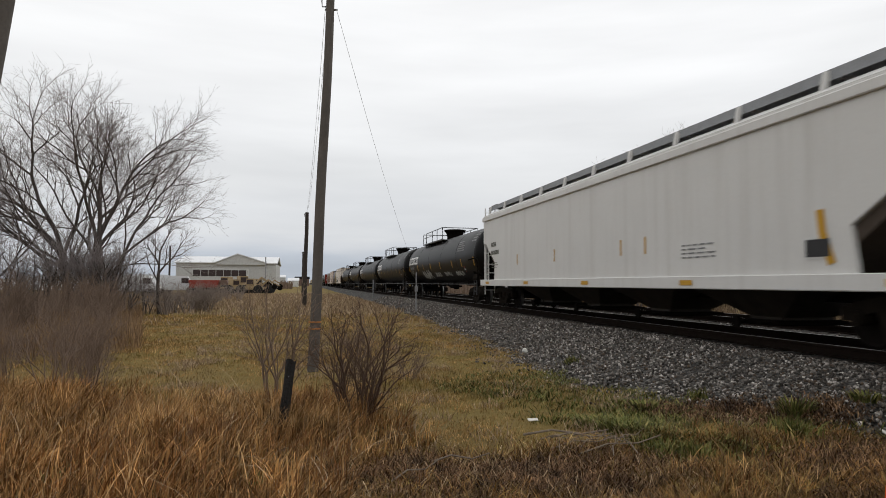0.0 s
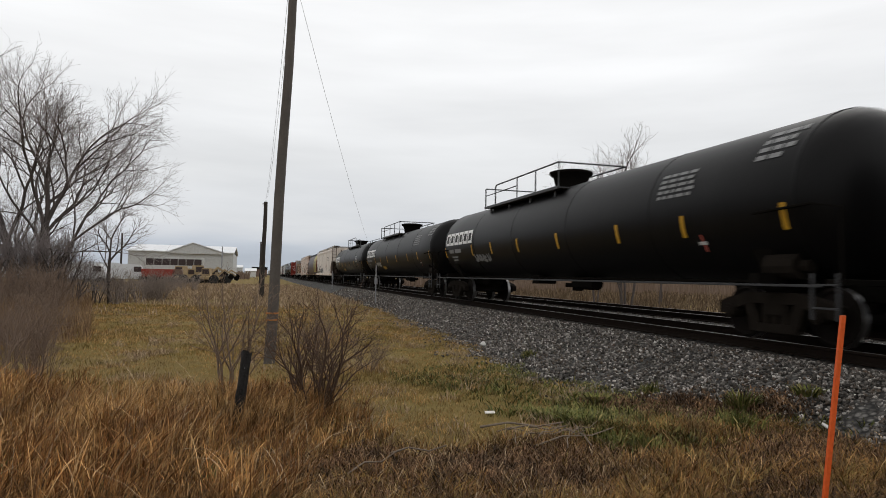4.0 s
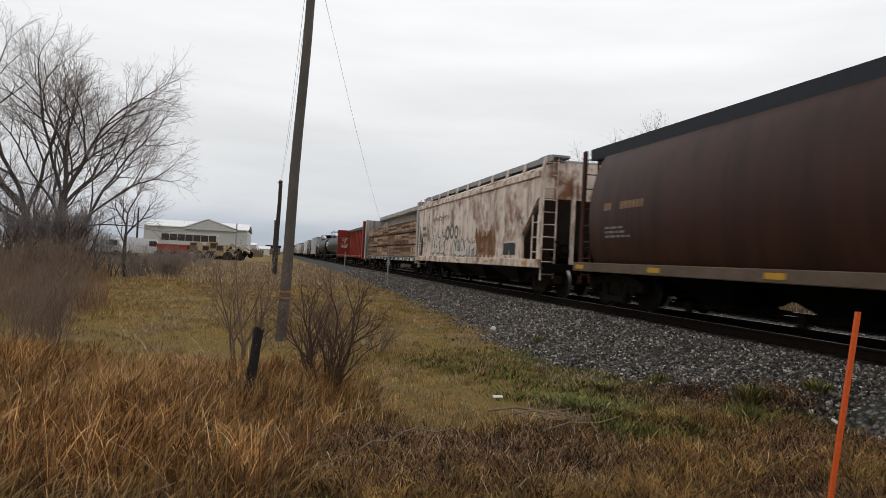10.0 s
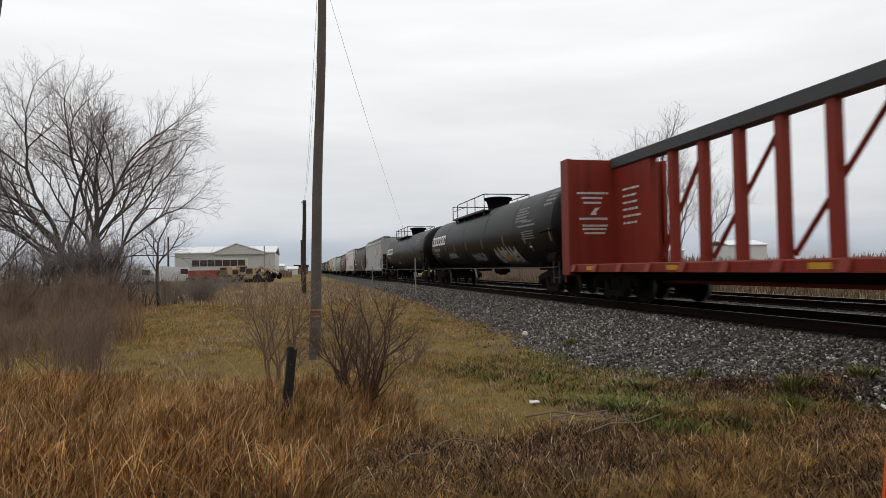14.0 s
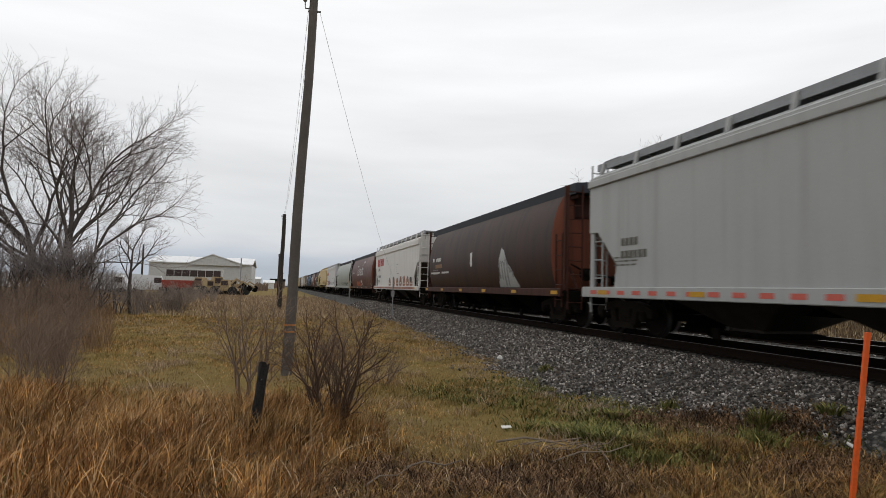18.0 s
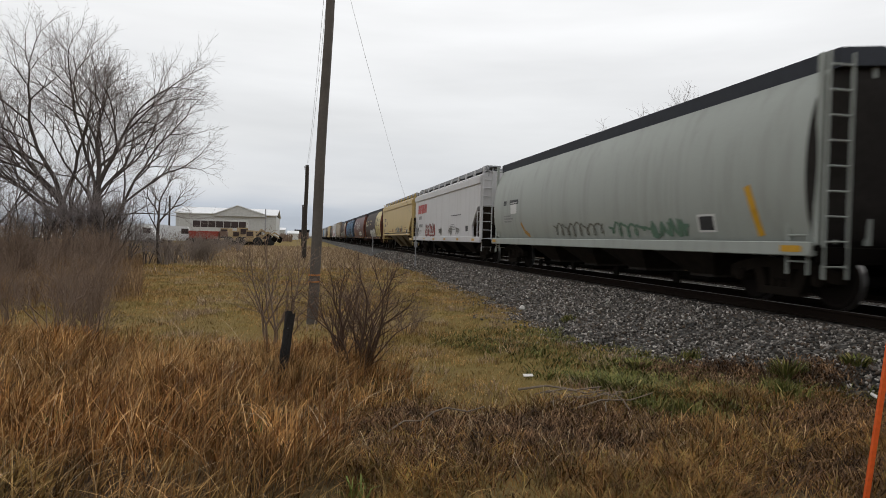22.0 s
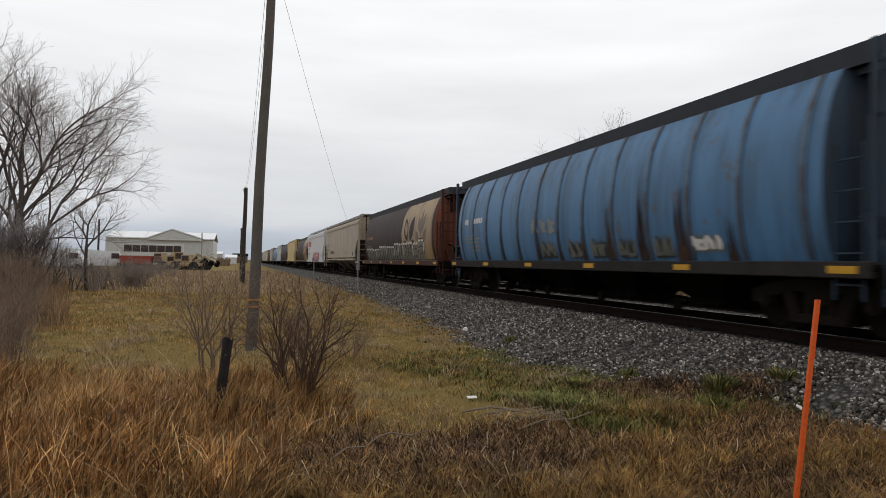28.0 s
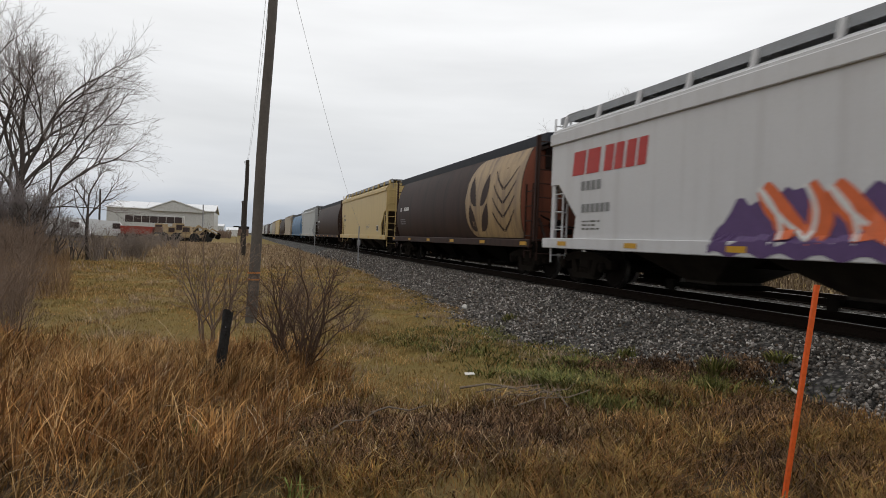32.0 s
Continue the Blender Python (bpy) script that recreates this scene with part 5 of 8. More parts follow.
def dress_tank(car, e, rng, tags=0, number=True, data=True):
    hollow_blocks(car, "name_block", e - 0.15, 2.25, 3.45, 0.50, 6, tank_side, M_NAMEWHITE, "white hollow block of the owner's name")
    decal(car, "painted_number", bars([(e - 1.15, e - 0.55, 1.93, 2.08), (e - 2.1, e - 1.3, 1.93, 2.08), (e - 1.5, e - 0.75, 1.74, 1.80), (e - 1.4, e - 0.8, 1.62, 1.68)], tank_side), M_GREYLET, "bars in place of the car's number")
    if data:
        stencil(car, -e + 3.4, 3.0, tank_side, rng, M_GREYLET, 5, 1.2, 0.06, 0.05)
        stencil(car, -e + 0.9, 3.35, tank_side, rng, M_GREYLET, 4, 0.8, 0.08, 0.06)
    decal(car, "hazard_placard", ribbon([(-e + 2.15, 1.50), (-e + 2.15, 1.80)], lambda t: 0.04 + 0.30 * (1 - abs(2 * t - 1)), tank_side, 0.02), M_PLACARD, "small red hazard placard")
    decal(car, "placard_middle", bars([(-e + 2.04, -e + 2.26, 1.62, 1.68)], tank_side, 0.024), M_WHITE)
    for i in range(tags):
        graffiti(car, e - 3.6 - i * 3.1 + rng.uniform(-0.4, 0.4), 1.35 + rng.uniform(0, 0.2), rng.uniform(1.2, 2.2), rng.uniform(0.28, 0.42), tank_side, rng, None, rng.choice([M_GREYLET, D_CHROME]), None, rng.randint(4, 7))
    if number:
        decal(car, "yellow_plate", bars([(e - 6.6, e - 5.65, 1.38, 1.56)], tank_side), M_YELLOW, "yellow plate")


def dress_box(car, e, rng, name_mat=None, patches=5, marks=(1.1, 2.42, 2.10, 0.17)):
    if name_mat:
        for k, (u, w, n) in enumerate(((e - 1.07, 1.25, 2), (e - 2.41, 1.62, 4))):
            blocks(car, "name_block", u, 2.57, w, 0.55, n, box_side, name_mat, "red block of the railway's name", 0.12)
        characters(car, e - 1.50, 2.20, 4, 0.88, 0.21, box_side, M_GREYLET)
        characters(car, e - 1.55, 1.70, 6, 1.20, 0.19, box_side, M_GREYLET)
        stencil(car, e - 1.6, 1.48, box_side, rng, D_SAGEDARK, 3, 0.8, 0.035, 0.05)
    else:
        du, za, zb, tall = marks
        characters(car, e - du, za, 4, 4.2 * tall, tall, box_side, D_SAGEDARK)
        characters(car, e - du, zb, 6 if tall < 0.2 else 4, (6.2 if tall < 0.2 else 4.0) * tall, tall, box_side, D_SAGEDARK)
        stencil(car, e - 1.2, 1.75, box_side, rng, D_SAGEDARK, 3, 0.8, 0.035, 0.05)
    stencil(car, -e + 5.6, 1.7, box_side, rng, M_GREYLET, 4, 1.0, 0.03, 0.05)
    decal(car, "data_panel", bars([(-e + 1.95, -e + 2.40, 1.36, 1.62)], box_side, 0.013), D_SOOT, "small dark data panel")
    decal(car, "panel_edge", bars([(-e + 1.91, -e + 2.44, 1.32, 1.66)], box_side), M_WHITE)
    sill = lambda z: 1.673
    if patches:
        reflectors(car, [-e + 0.8 + (2 * e - 1.6) * i / (patches - 1) for i in range(patches)], 0.98, sill)


def dress_round(car, E, rng, patches=6, colour=None):
    sill = lambda z: 1.612
    reflectors(car, [-E + 0.8 + (2 * E - 1.6) * i / (patches - 1) for i in range(patches)], 0.95, sill)
    e = E - 1.4
    characters(car, e - 0.45, 2.28, 2, 0.34, 0.17, round_side, colour or M_WHITE)
    characters(car, e - 1.15, 2.28, 6, 0.95, 0.17, round_side, colour or M_WHITE)
    stencil(car, e - 0.5, 1.85, round_side, rng, M_GREYLET, 3, 1.0, 0.05, 0.05)


# ---- the train, in order from the car that leads ----
TRAIN = []                    # car and the place of its middle at the start
CARGO = []                    # thing, car's middle, offset in the car


def couple(car, middle):
    TRAIN.append((car, middle))


def build_train():
    rng = random.Random(11)
    L = 18.05
    at = 26.55                 # rear coupling of the first car in full view
    e, E = L / 2 - 0.98, L / 2 - 1.80
    L0 = 21.8
    e0 = L0 / 2 - 0.95
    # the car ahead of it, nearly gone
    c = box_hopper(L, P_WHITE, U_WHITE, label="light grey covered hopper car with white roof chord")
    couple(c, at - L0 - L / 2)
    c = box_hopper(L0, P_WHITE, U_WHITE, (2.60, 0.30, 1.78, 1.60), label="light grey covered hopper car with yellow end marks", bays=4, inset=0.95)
    dress_box(c, e0, rng)
    decal(c, "yellow_mark", ribbon([(-e0 + 2.12, 2.05), (-e0 + 2.08, 1.7), (-e0 + 1.92, 1.25)], 0.15, box_side), M_YELLOW, "yellow bent stripe")
    for u in (2.2, 5.6, -1.9, -3.0):
        decal(c, "yellow_dash", bars([(u, u + 0.07, 1.62, 2.0)], box_side), M_YELLOW)
    couple(c, at - L0 / 2)
    # tank cars
    for i, LT in enumerate((20.95, 20.7, 21.2, 21.2, 20.9)):
        eT = LT / 2 - 1.35
        c = tank_car(LT, M_BLACK, label=("black tank car with railed platform and yellow marks", "black tank car with sprayed tags on its flank")[i in (0, 4)], rng=rng, hoop=i == 4)
        dress_tank(c, eT, rng, tags=(0, 0, 1, 1, 0)[i], number=i > 2, data=i < 4)
        if i == 0:
            graffiti(c, 4.4, 1.22, 2.9, 0.62, tank_side, rng, None, D_CHROME, None, 4, edge=D_SOOT)
            for u in (0.7, -1.9, -4.6):
                graffiti(c, u, 1.35, 1.8, 0.3, tank_side, rng, None, D_CHROME, None, 5)
        if i == 4:
            graffiti(c, 0.8, 1.40, 4.8, 0.5, tank_side, rng, None, D_SAGEDARK, None, 9)
            stencil(c, -5.6, 2.46, tank_side, rng, D_CHROME, 4, 0.9, 0.06, 0.07)
        couple(c, at + LT / 2)
        at += LT
    LH = 19.8
    c = box_hopper(LH, P_OFFWHITE, U_DARK, label="stained off-white covered hopper car with sprayed tags", posts=13, inset=0.42, iron=M_IRON)
    eH = LH / 2 - 0.42
    dress_box(c, eH, rng, marks=(1.5, 2.10, 1.74, 0.21))
    decal(c, "rail_mark", bars([(-eH + 3.3, -eH + 4.9, 2.92, 2.99), (-eH + 3.3, -eH + 3.75, 2.74, 2.81), (-eH + 4.4, -eH + 4.95, 2.74, 2.81), (-eH + 3.3, -eH + 3.7, 2.56, 2.63), (-eH + 4.45, -eH + 4.95, 2.56, 2.63)], box_side), M_DARKLET, "three dark slanted bars")
    graffiti(c, 4.0, 1.16, 4.4, 0.62, box_side, rng, None, D_CHROME, D_SOOT, 6, edge=D_SOOT)
    graffiti(c, 5.9, 1.50, 2.0, 0.42, box_side, rng, None, D_TAGBROWN, None, 5)
    graffiti(c, 8.2, 1.12, 4.2, 0.42, box_side, rng, None, D_TAGBROWN, None, 9)
    graffiti(c, 5.0, 1.85, 1.4, 0.3, box_side, rng, None, D_SAGEDARK, None, 5)
    scrawl(c, 9.3, 2.40, 0.8, 0.85, box_side, rng, D_TAGPINK, 3, 0.05)
    stencil(c, -2.0, 2.3, box_side, rng, D_SAGEDARK, 1, 0.4, 0.06, 0.05)
    scrawl(c, -3.0, 1.6, 1.6, 0.5, box_side, rng, D_SMEAR, 4, 0.06)
    stencil(c, 3.3, 2.15, box_side, rng, D_SAGEDARK, 2, 1.6, 0.05, 0.06)
    couple(c, at + LH / 2 + 0.55)
    at += LH
    LB = 18.4
    c = round_hopper(LB, P_SHEEN, U_DARK, P_BROWNRED, cap=P_ENDRED, sill_mat=M_TANSILL, label="dark brown cylindrical hopper car with a yellow wheat emblem")
    dress_round(c, LB / 2 - 0.42, rng, 6, D_SMEAR)
    emblem(c, LB / 2 - 1.80, round_side, D_WHEAT, P_SHEEN, foot=1.02)
    couple(c, at + LB / 2 + 0.8)
    at += LB
    c = box_hopper(LB, P_RUSTWHITE, U_WHITE, (2.90, 0.16, 1.84, 1.30), label="white covered hopper car blotched with rust and tags", inset=1.17)
    dress_box(c, LB / 2 - 1.17, rng)
    graffiti(c, 5.0, 1.16, 2.9, 1.2, box_side, rng, None, D_PINK, None, 3, edge=D_SAGEDARK)
    for u, z, r in ((2.0, 2.15, 0.25), (1.3, 2.2, 0.25), (0.6, 2.15, 0.22)):
        decal(c, "spray_ring", ribbon([(u + r * math.cos(k * math.pi / 12), z + 1.05 * r * math.sin(k * math.pi / 12)) for k in range(25)], 0.13, box_side, 0.013), D_SAGEDARK, "sprayed grey ring")
    graffiti(c, 1.2, 1.12, 3.6, 0.85, box_side, rng, D_SAGE, D_PINK, None, 5, edge=D_SAGEDARK, spiky=0.7)
    graffiti(c, -2.0, 1.15, 2.4, 1.2, box_side, rng, D_SMEAR, D_RUST, None, 4, spiky=0.9, label="brown sprayed smear")
    scrawl(c, 6.6, 1.7, 1.0, 0.7, box_side, rng, D_SAGE, 3, 0.05)
    scrawl(c, 4.7, 2.75, 3.0, 0.2, box_side, rng, D_SAGEDARK, 9, 0.03)
    scrawl(c, -6.3, 1.9, 0.5, 0.9, box_side, rng, D_SAGEDARK, 3, 0.04)
    decal(c, "data_plate", bars([(-5.70, -5.18, 1.22, 1.60), (-6.26, -5.76, 1.22, 1.60)], box_side, 0.012), D_SOOT, "two small dark data plates")
    couple(c, at + LB / 2 + 1.1)
    at += LB
    LF = 21.6
    c = centrebeam(LF, P_PALE, P_PALE, label="pale grey centrebeam flat car loaded with sawn lumber", windows=True)
    couple(c, at + LF / 2 - 0.2)
    reflectors(c, [-7.5, -3.2, 3.4, 7.2], 0.89, lambda z: 1.565)
    edge = lambda z: 1.565
    for u in (-9.2, -6.4, -4.9, -1.9, 0.6, 2.2, 5.1, 8.4):
        decal(c, "white_patch", bars([(u, u + 0.5, 0.81, 0.96)], edge, 0.006), M_WHITE, "worn white patch on the sill")
    decal(c, "data_panel", bars([(-0.95, -0.35, 0.76, 1.03)], lambda z: 1.63, 0.008), M_WHITE, "white framed data panel")
    decal(c, "panel_face", bars([(-0.89, -0.41, 0.81, 0.98)], lambda z: 1.63, 0.012), D_SOOT, "dark face of the data panel")
    load_lumber(c, LF, at + LF / 2 - 0.2, rng)
    at += LF
    LR = 24.35
    c = centrebeam(LR, P_CENTRE, None, label="empty red centrebeam flat car with dark top chord")
    reflectors(c, [-10.2, -6.2, -2.0, 2.4, 6.2, 10.0], 0.89, lambda z: 1.565)
    eR = LR / 2 - 0.42
    flat = lambda z: 1.50
    stencil(c, eR - 0.9, 3.05, lambda z: 0.105, rng, M_WHITE, 6, 0.8, 0.06, 0.13)
    for i, (x0, x1, z) in enumerate(((-1.25, -0.25, 3.02), (-1.10, -0.45, 2.88), (-1.05, -0.5, 2.74), (-1.2, -0.3, 2.28), (-1.1, -0.3, 2.08), (-1.1, -0.35, 1.98), (-1.05, -0.4, 1.86))):
        y = eR - 0.28 - 0.066
        row = Shape()
        n = 9
        for k in range(n):
            row.box(x0 + (x1 - x0) * k / n, x0 + (x1 - x0) * (k + 0.78) / n, y - 0.004, y, z, z + 0.06)
        tagged(decal(c, "stencil_lettering", row, M_WHITE, "small stencilled data, too small to read"), kind="stuff")
    decal(c, "yard_mark", Shape().prism([(-0.85, 2.42), (-0.7, 2.62), (-0.55, 2.64), (-0.68, 2.5), (-0.66, 2.42)], eR - 0.354, eR - 0.348, "y"), M_WHITE, "white mark of the car's pool")
    couple(c, at + LR / 2 + 0.45)
    at += LR
    for i, LT in enumerate((21.3, 20.5)):
        eT = LT / 2 - 1.35
        c = tank_car(LT, M_BLACK, label="black tank car with faded patches and dull marks", rng=rng, marks=D_SMEAR)
        dress_tank(c, eT, rng, tags=(1, 0)[i], number=i == 1)
        if i == 0:
            graffiti(c, -2.7, 1.12, 2.9, 0.75, tank_side, rng, D_SAGEDARK, D_CHROME, None, 5, spiky=0.6)
            decal(c, "ochre_tag", ribbon([(-3.8, 1.32), (-4.2, 1.40), (-4.7, 1.34)], lambda t: 0.10 + 0.16 * math.sin(3.1 * t), tank_side, 0.030), D_BARREL, "ochre sprayed patch")
            graffiti(c, 1.0, 1.25, 2.4, 0.45, tank_side, rng, None, M_GREYLET, None, 5)
            decal(c, "stencil_lettering", bars([(-7.9, -6.2, 2.36, 2.42), (-7.6, -6.6, 2.50, 2.55), (-7.7, -6.5, 2.16, 2.19), (-7.7, -6.5, 2.08, 2.11), (-7.7, -6.5, 2.00, 2.03), (-7.7, -6.5, 1.92, 1.95)], tank_side), M_GREYLET, "small stencilled data, too small to read")
        couple(c, at + LT / 2 + (0.0, 0.3)[i])
        at += LT
    # the long grain block
    def follow(c, slack=0.0):
        nonlocal at
        couple(c, at + L / 2 + slack)
        at += L
    at -= 0.10
    c = box_hopper(L, P_GREY, U_WHITE, label="light grey covered hopper car with a round crest", inset=1.3)
    dress_box(c, L / 2 - 1.3, rng, None, 5, (1.5, 2.02, 1.74, 0.17))
    rim = [(0.75 * math.cos(k * math.pi / 18), 0.95 * math.sin(k * math.pi / 18)) for k in range(37)]
    uc, zc = -2.6, 2.75
    decal(c, "crest_ring", ribbon([(uc + a * 0.62, zc + b * 0.56) for a, b in rim], 0.11, box_side), D_CREST, "faded red-brown round crest")
    decal(c, "crest_shield", strip([uc - 0.27, uc, uc + 0.27], [zc - 0.15, zc - 0.36, zc - 0.15], [zc + 0.27] * 3, box_side), D_PINK)
    for k, (z, w, n) in enumerate(((3.02, 2.1, 13), (2.74, 1.7, 11), (2.46, 1.9, 12))):
        blocks(c, "name_block", uc - 0.80, z, w, 0.15, n, box_side, M_REDFADED, "faded red block of the railway's name", 0.05)
    reflectors(c, [-e + 3.0 + i * 0.62 for i in range(21)], 0.98, lambda z: 1.669, M_PLACARD, 0.30, 0.09)
    follow(c, 0.5)
    c = round_hopper(L, P_DEEP, U_DARK, P_BROWNRED, cap=P_ENDRED, label="dark brown cylindrical hopper car with a pale sprayed figure patch")
    dress_round(c, L / 2 - 0.42, rng)
    decal(c, "pale_tag", strip([-2.85, -3.1, -3.35, -3.6, -3.9, -4.2, -4.5, -4.75], [1.08] * 8, [1.2, 2.05, 2.45, 2.35, 1.9, 1.75, 1.4, 1.12], round_side, 0.011), D_CHROME, "pale sprayed patch")
    scrawl(c, -3.0, 1.1, 1.5, 1.0, round_side, rng, M_GREYLET, 6, 0.06)
    decal(c, "white_line", bars([(5.38, 7.14, 1.70, 1.78), (3.75, 5.04, 1.70, 1.78)], round_side), M_WHITE)
    decal(c, "number_patch", bars([(4.88, 6.18, 1.96, 2.14)], round_side, 0.012), D_SMEAR)
    decal(c, "small_panel", bars([(0.1, 0.36, 1.9, 2.45)], round_side), M_WHITE, "small white data panel")
    follow(c)
    c = box_hopper(L, P_WHITEWORN, U_WHITE, rim=0.29, label="white covered hopper car with rust spots along its foot")
    dress_box(c, e, rng, M_RED)
    for u, tall in ((1.25, 0.52), (-0.30, 0.55), (-1.62, 0.50), (-2.80, 0.58), (-3.98, 0.60), (-5.05, 0.55), (-6.1, 0.5)):
        us = [u + 0.42 * math.cos(k * math.pi / 14) for k in range(15)]
        lean = 0.12
        lo = [1.10 + 0.05 * (1 - math.sin(k * math.pi / 14)) for k in range(15)]
        hi = [1.13 + tall * math.sin(k * math.pi / 14) ** 0.7 * (1 + lean * math.cos(k * math.pi / 14)) for k in range(15)]
        decal(c, "rust_patch", strip(us, lo, hi, box_side, 0.010), D_EGG, "rounded orange-brown patch")
        decal(c, "pale_smear", ribbon([(u + 0.2, 1.2 + 0.1 * tall), (u, 1.25 + 0.1 * tall), (u - 0.22, 1.22)], lambda t: 0.03 + 0.07 * math.sin(3.1 * t), box_side, 0.014), P_WHITEWORN)
    decal(c, "scuff", ribbon([(-1.9, 2.52), (-1.3, 2.5), (-1.2, 2.2), (-1.35, 1.92), (-2.0, 1.9)], 0.035, box_side, 0.010), M_GREYLET, "dark scuff")
    decal(c, "scuff", ribbon([(0.9, 2.6), (0.95, 2.1), (1.0, 1.7)], 0.03, box_side, 0.010), M_GREYLET)
    reflectors(c, [-e + 0.9 + i * 0.62 for i in range(26)], 0.98, lambda z: 1.669, D_SILLRED, 0.57, 0.115)
    follow(c)
    c = round_hopper(L, P_RED, U_DARK, P_BROWNRED, cap=P_ENDRED, label="oxide red cylindrical hopper car with large white lettering")
    dress_round(c, L / 2 - 0.42, rng)
    lettering(c, "Canada", 2.85, 2.06, 1.45, round_side, M_WHITE, "large white painted word", 1.13)
    decal(c, "flag_mark", bars([(-1.62, -1.48, 3.16, 3.34), (-2.02, -1.7, 3.18, 3.36), (-2.24, -2.12, 3.18, 3.36)], round_side), M_WHITE)
    graffiti(c, 3.3, 1.04, 3.0, 0.62, round_side, rng, D_MAROON, D_ORANGE, D_WHEATDULL, 4, spiky=0.6)
    decal(c, "white_arch", ribbon([(0.1, 1.05), (-0.05, 1.4), (-0.45, 1.55), (-0.85, 1.45), (-1.05, 1.05)], 0.26, round_side, 0.026), M_WHITE)
    emblem(c, E, round_side, D_GHOST, P_RED)
    decal(c, "pale_patch", strip([-6.35, -6.7], [1.1, 1.12], [1.32, 1.34], round_side, 0.02), D_CHROME)
    follow(c)
    c = round_hopper(L, P_GREEN, U_WHITE, P_GREEN, label="grey-green curved-side hopper car", sill_mat=P_GREEN, front=M_ENDDARK, set_back=1.02)
    dress_round(c, L / 2 - 0.42, rng, 2, M_DARKLET)
    scrawl(c, 2.0, 1.12, 3.4, 0.4, round_side, rng, D_SAGEDARK, 8, 0.045)
    scrawl(c, -1.6, 1.12, 2.2, 0.35, round_side, rng, D_GREENTAG, 6, 0.06)
    graffiti(c, -3.5, 1.1, 1.6, 0.45, round_side, rng, None, D_GREENTAG, None, 4)
    decal(c, "yellow_mark", ribbon([(-6.72, 2.0), (-6.85, 1.6), (-6.95, 1.15)], 0.16, round_side), M_YELLOW)
    decal(c, "yellow_mark", ribbon([(4.9, 1.6), (4.6, 1.3), (4.2, 1.15)], 0.14, round_side), D_BARREL)
    decal(c, "white_panel", bars([(5.3, 5.95, 1.95, 2.35)], round_side), M_WHITE, "white square patch")
    decal(c, "panel_edge", bars([(-5.80, -5.25, 1.22, 1.56)], round_side), M_WHITE)
    decal(c, "data_panel", bars([(-5.74, -5.31, 1.26, 1.52)], round_side, 0.013), D_SOOT, "small dark data panel")
    follow(c)
    c = box_hopper(L, P_LILAC, U_WHITE, rim=0.29, label="light grey covered hopper car with red lettering and a maroon tag", bays=3)
    dress_box(c, e, rng, M_RED, 6)
    graffiti(c, 4.4, 1.14, 3.1, 0.85, box_side, rng, D_MAROON, D_MAROON, D_CHROME, 4, edge=D_SOOT, spiky=0.5)
    for u in (0.35, -2.1, -3.7):
        scrawl(c, u, 1.2, 0.8, 0.4, box_side, rng, D_SAGEDARK, 4, 0.06)
    stencil(c, -2.6, 2.15, box_side, rng, M_DARKLET, 1, 2.4, 0.05, 0.04)
    follow(c)
    c = box_hopper(L, P_YELLOW, U_YELLOW, rim=0.29, label="dull yellow covered hopper car", bays=3, low=1.19, inset=0.70)
    dress_box(c, L / 2 - 0.70, rng, None, 0, (1.43, 2.44, 1.98, 0.26))
    for u, z0, z1 in ((4.2, 1.42, 1.85), (0.92, 1.42, 1.80), (-4.34, 1.42, 1.92), (-7.0, 1.42, 2.25)):
        decal(c, "orange_dash", bars([(u - 0.13, u, z0, z1)], box_side), M_YELLOW)
    decal(c, "rust_label", bars([(-3.45, -2.92, 1.45, 1.74)], box_side), D_RUST, "faded brown placard")
    decal(c, "brown_plate", bars([(4.77, 4.97, 2.14, 2.40)], box_side), D_SMEAR, "small brown plate")
    decal(c, "brown_panel", bars([(1.12, 1.55, 1.45, 1.74)], box_side), D_SMEAR, "faded brown panel")
    decal(c, "stencil_lettering", bars([(2.1, 3.75, 1.50, 1.54), (-0.5, -0.02, 1.46, 1.50), (-0.5, -0.02, 1.56, 1.60), (-0.5, -0.02, 1.66, 1.70), (-4.9, -4.55, 1.36, 1.42), (-5.6, -5.06, 1.42, 1.48), (-5.6, -5.06, 1.58, 1.64), (-5.6, -5.06, 1.74, 1.80)], box_side), D_SMEAR, "small stencilled data, too small to read")
    graffiti(c, -0.72, 1.40, 2.1, 0.55, box_side, rng, None, D_SAGEDARK, D_SAGE, 4)
    graffiti(c, -3.5, 1.40, 0.72, 0.62, box_side, rng, None, D_SOOT, D_SAGE, 2)
    follow(c, -0.3)
    c = round_hopper(L, P_BROWN, U_DARK, P_BROWNRED, cap=P_ENDRED, label="brown cylindrical hopper car with a cream wheat emblem")
    dress_round(c, L / 2 - 0.42, rng)
    emblem(c, E, round_side, D_WHEATPALE, P_BROWN)
    graffiti(c, 2.3, 1.06, 5.2, 0.95, round_side, rng, D_CHROME, D_SAGE, D_SPRAYWHITE, 6, edge=D_SPRAYWHITE, spiky=0.8)
    decal(c, "flag_mark", bars([(6.75, 6.98, 2.42, 2.85), (6.2, 6.65, 2.48, 2.85)], round_side), D_WHEATPALE, "small flag mark")
    for text, u, z in (("Government", 5.3, 2.72), ("of Canada", 5.3, 2.40), ("Gouvernement", 2.75, 2.72), ("du Canada", 2.75, 2.40)):
        lettering(c, text, u, z, 0.33, round_side, D_WHEATPALE, "small cream painted words")
    follow(c)
    c = round_hopper(L, P_RED, U_DARK, P_BROWNRED, cap=P_ENDRED, label="oxide red cylindrical hopper car with white lettering")
    dress_round(c, L / 2 - 0.42, rng)
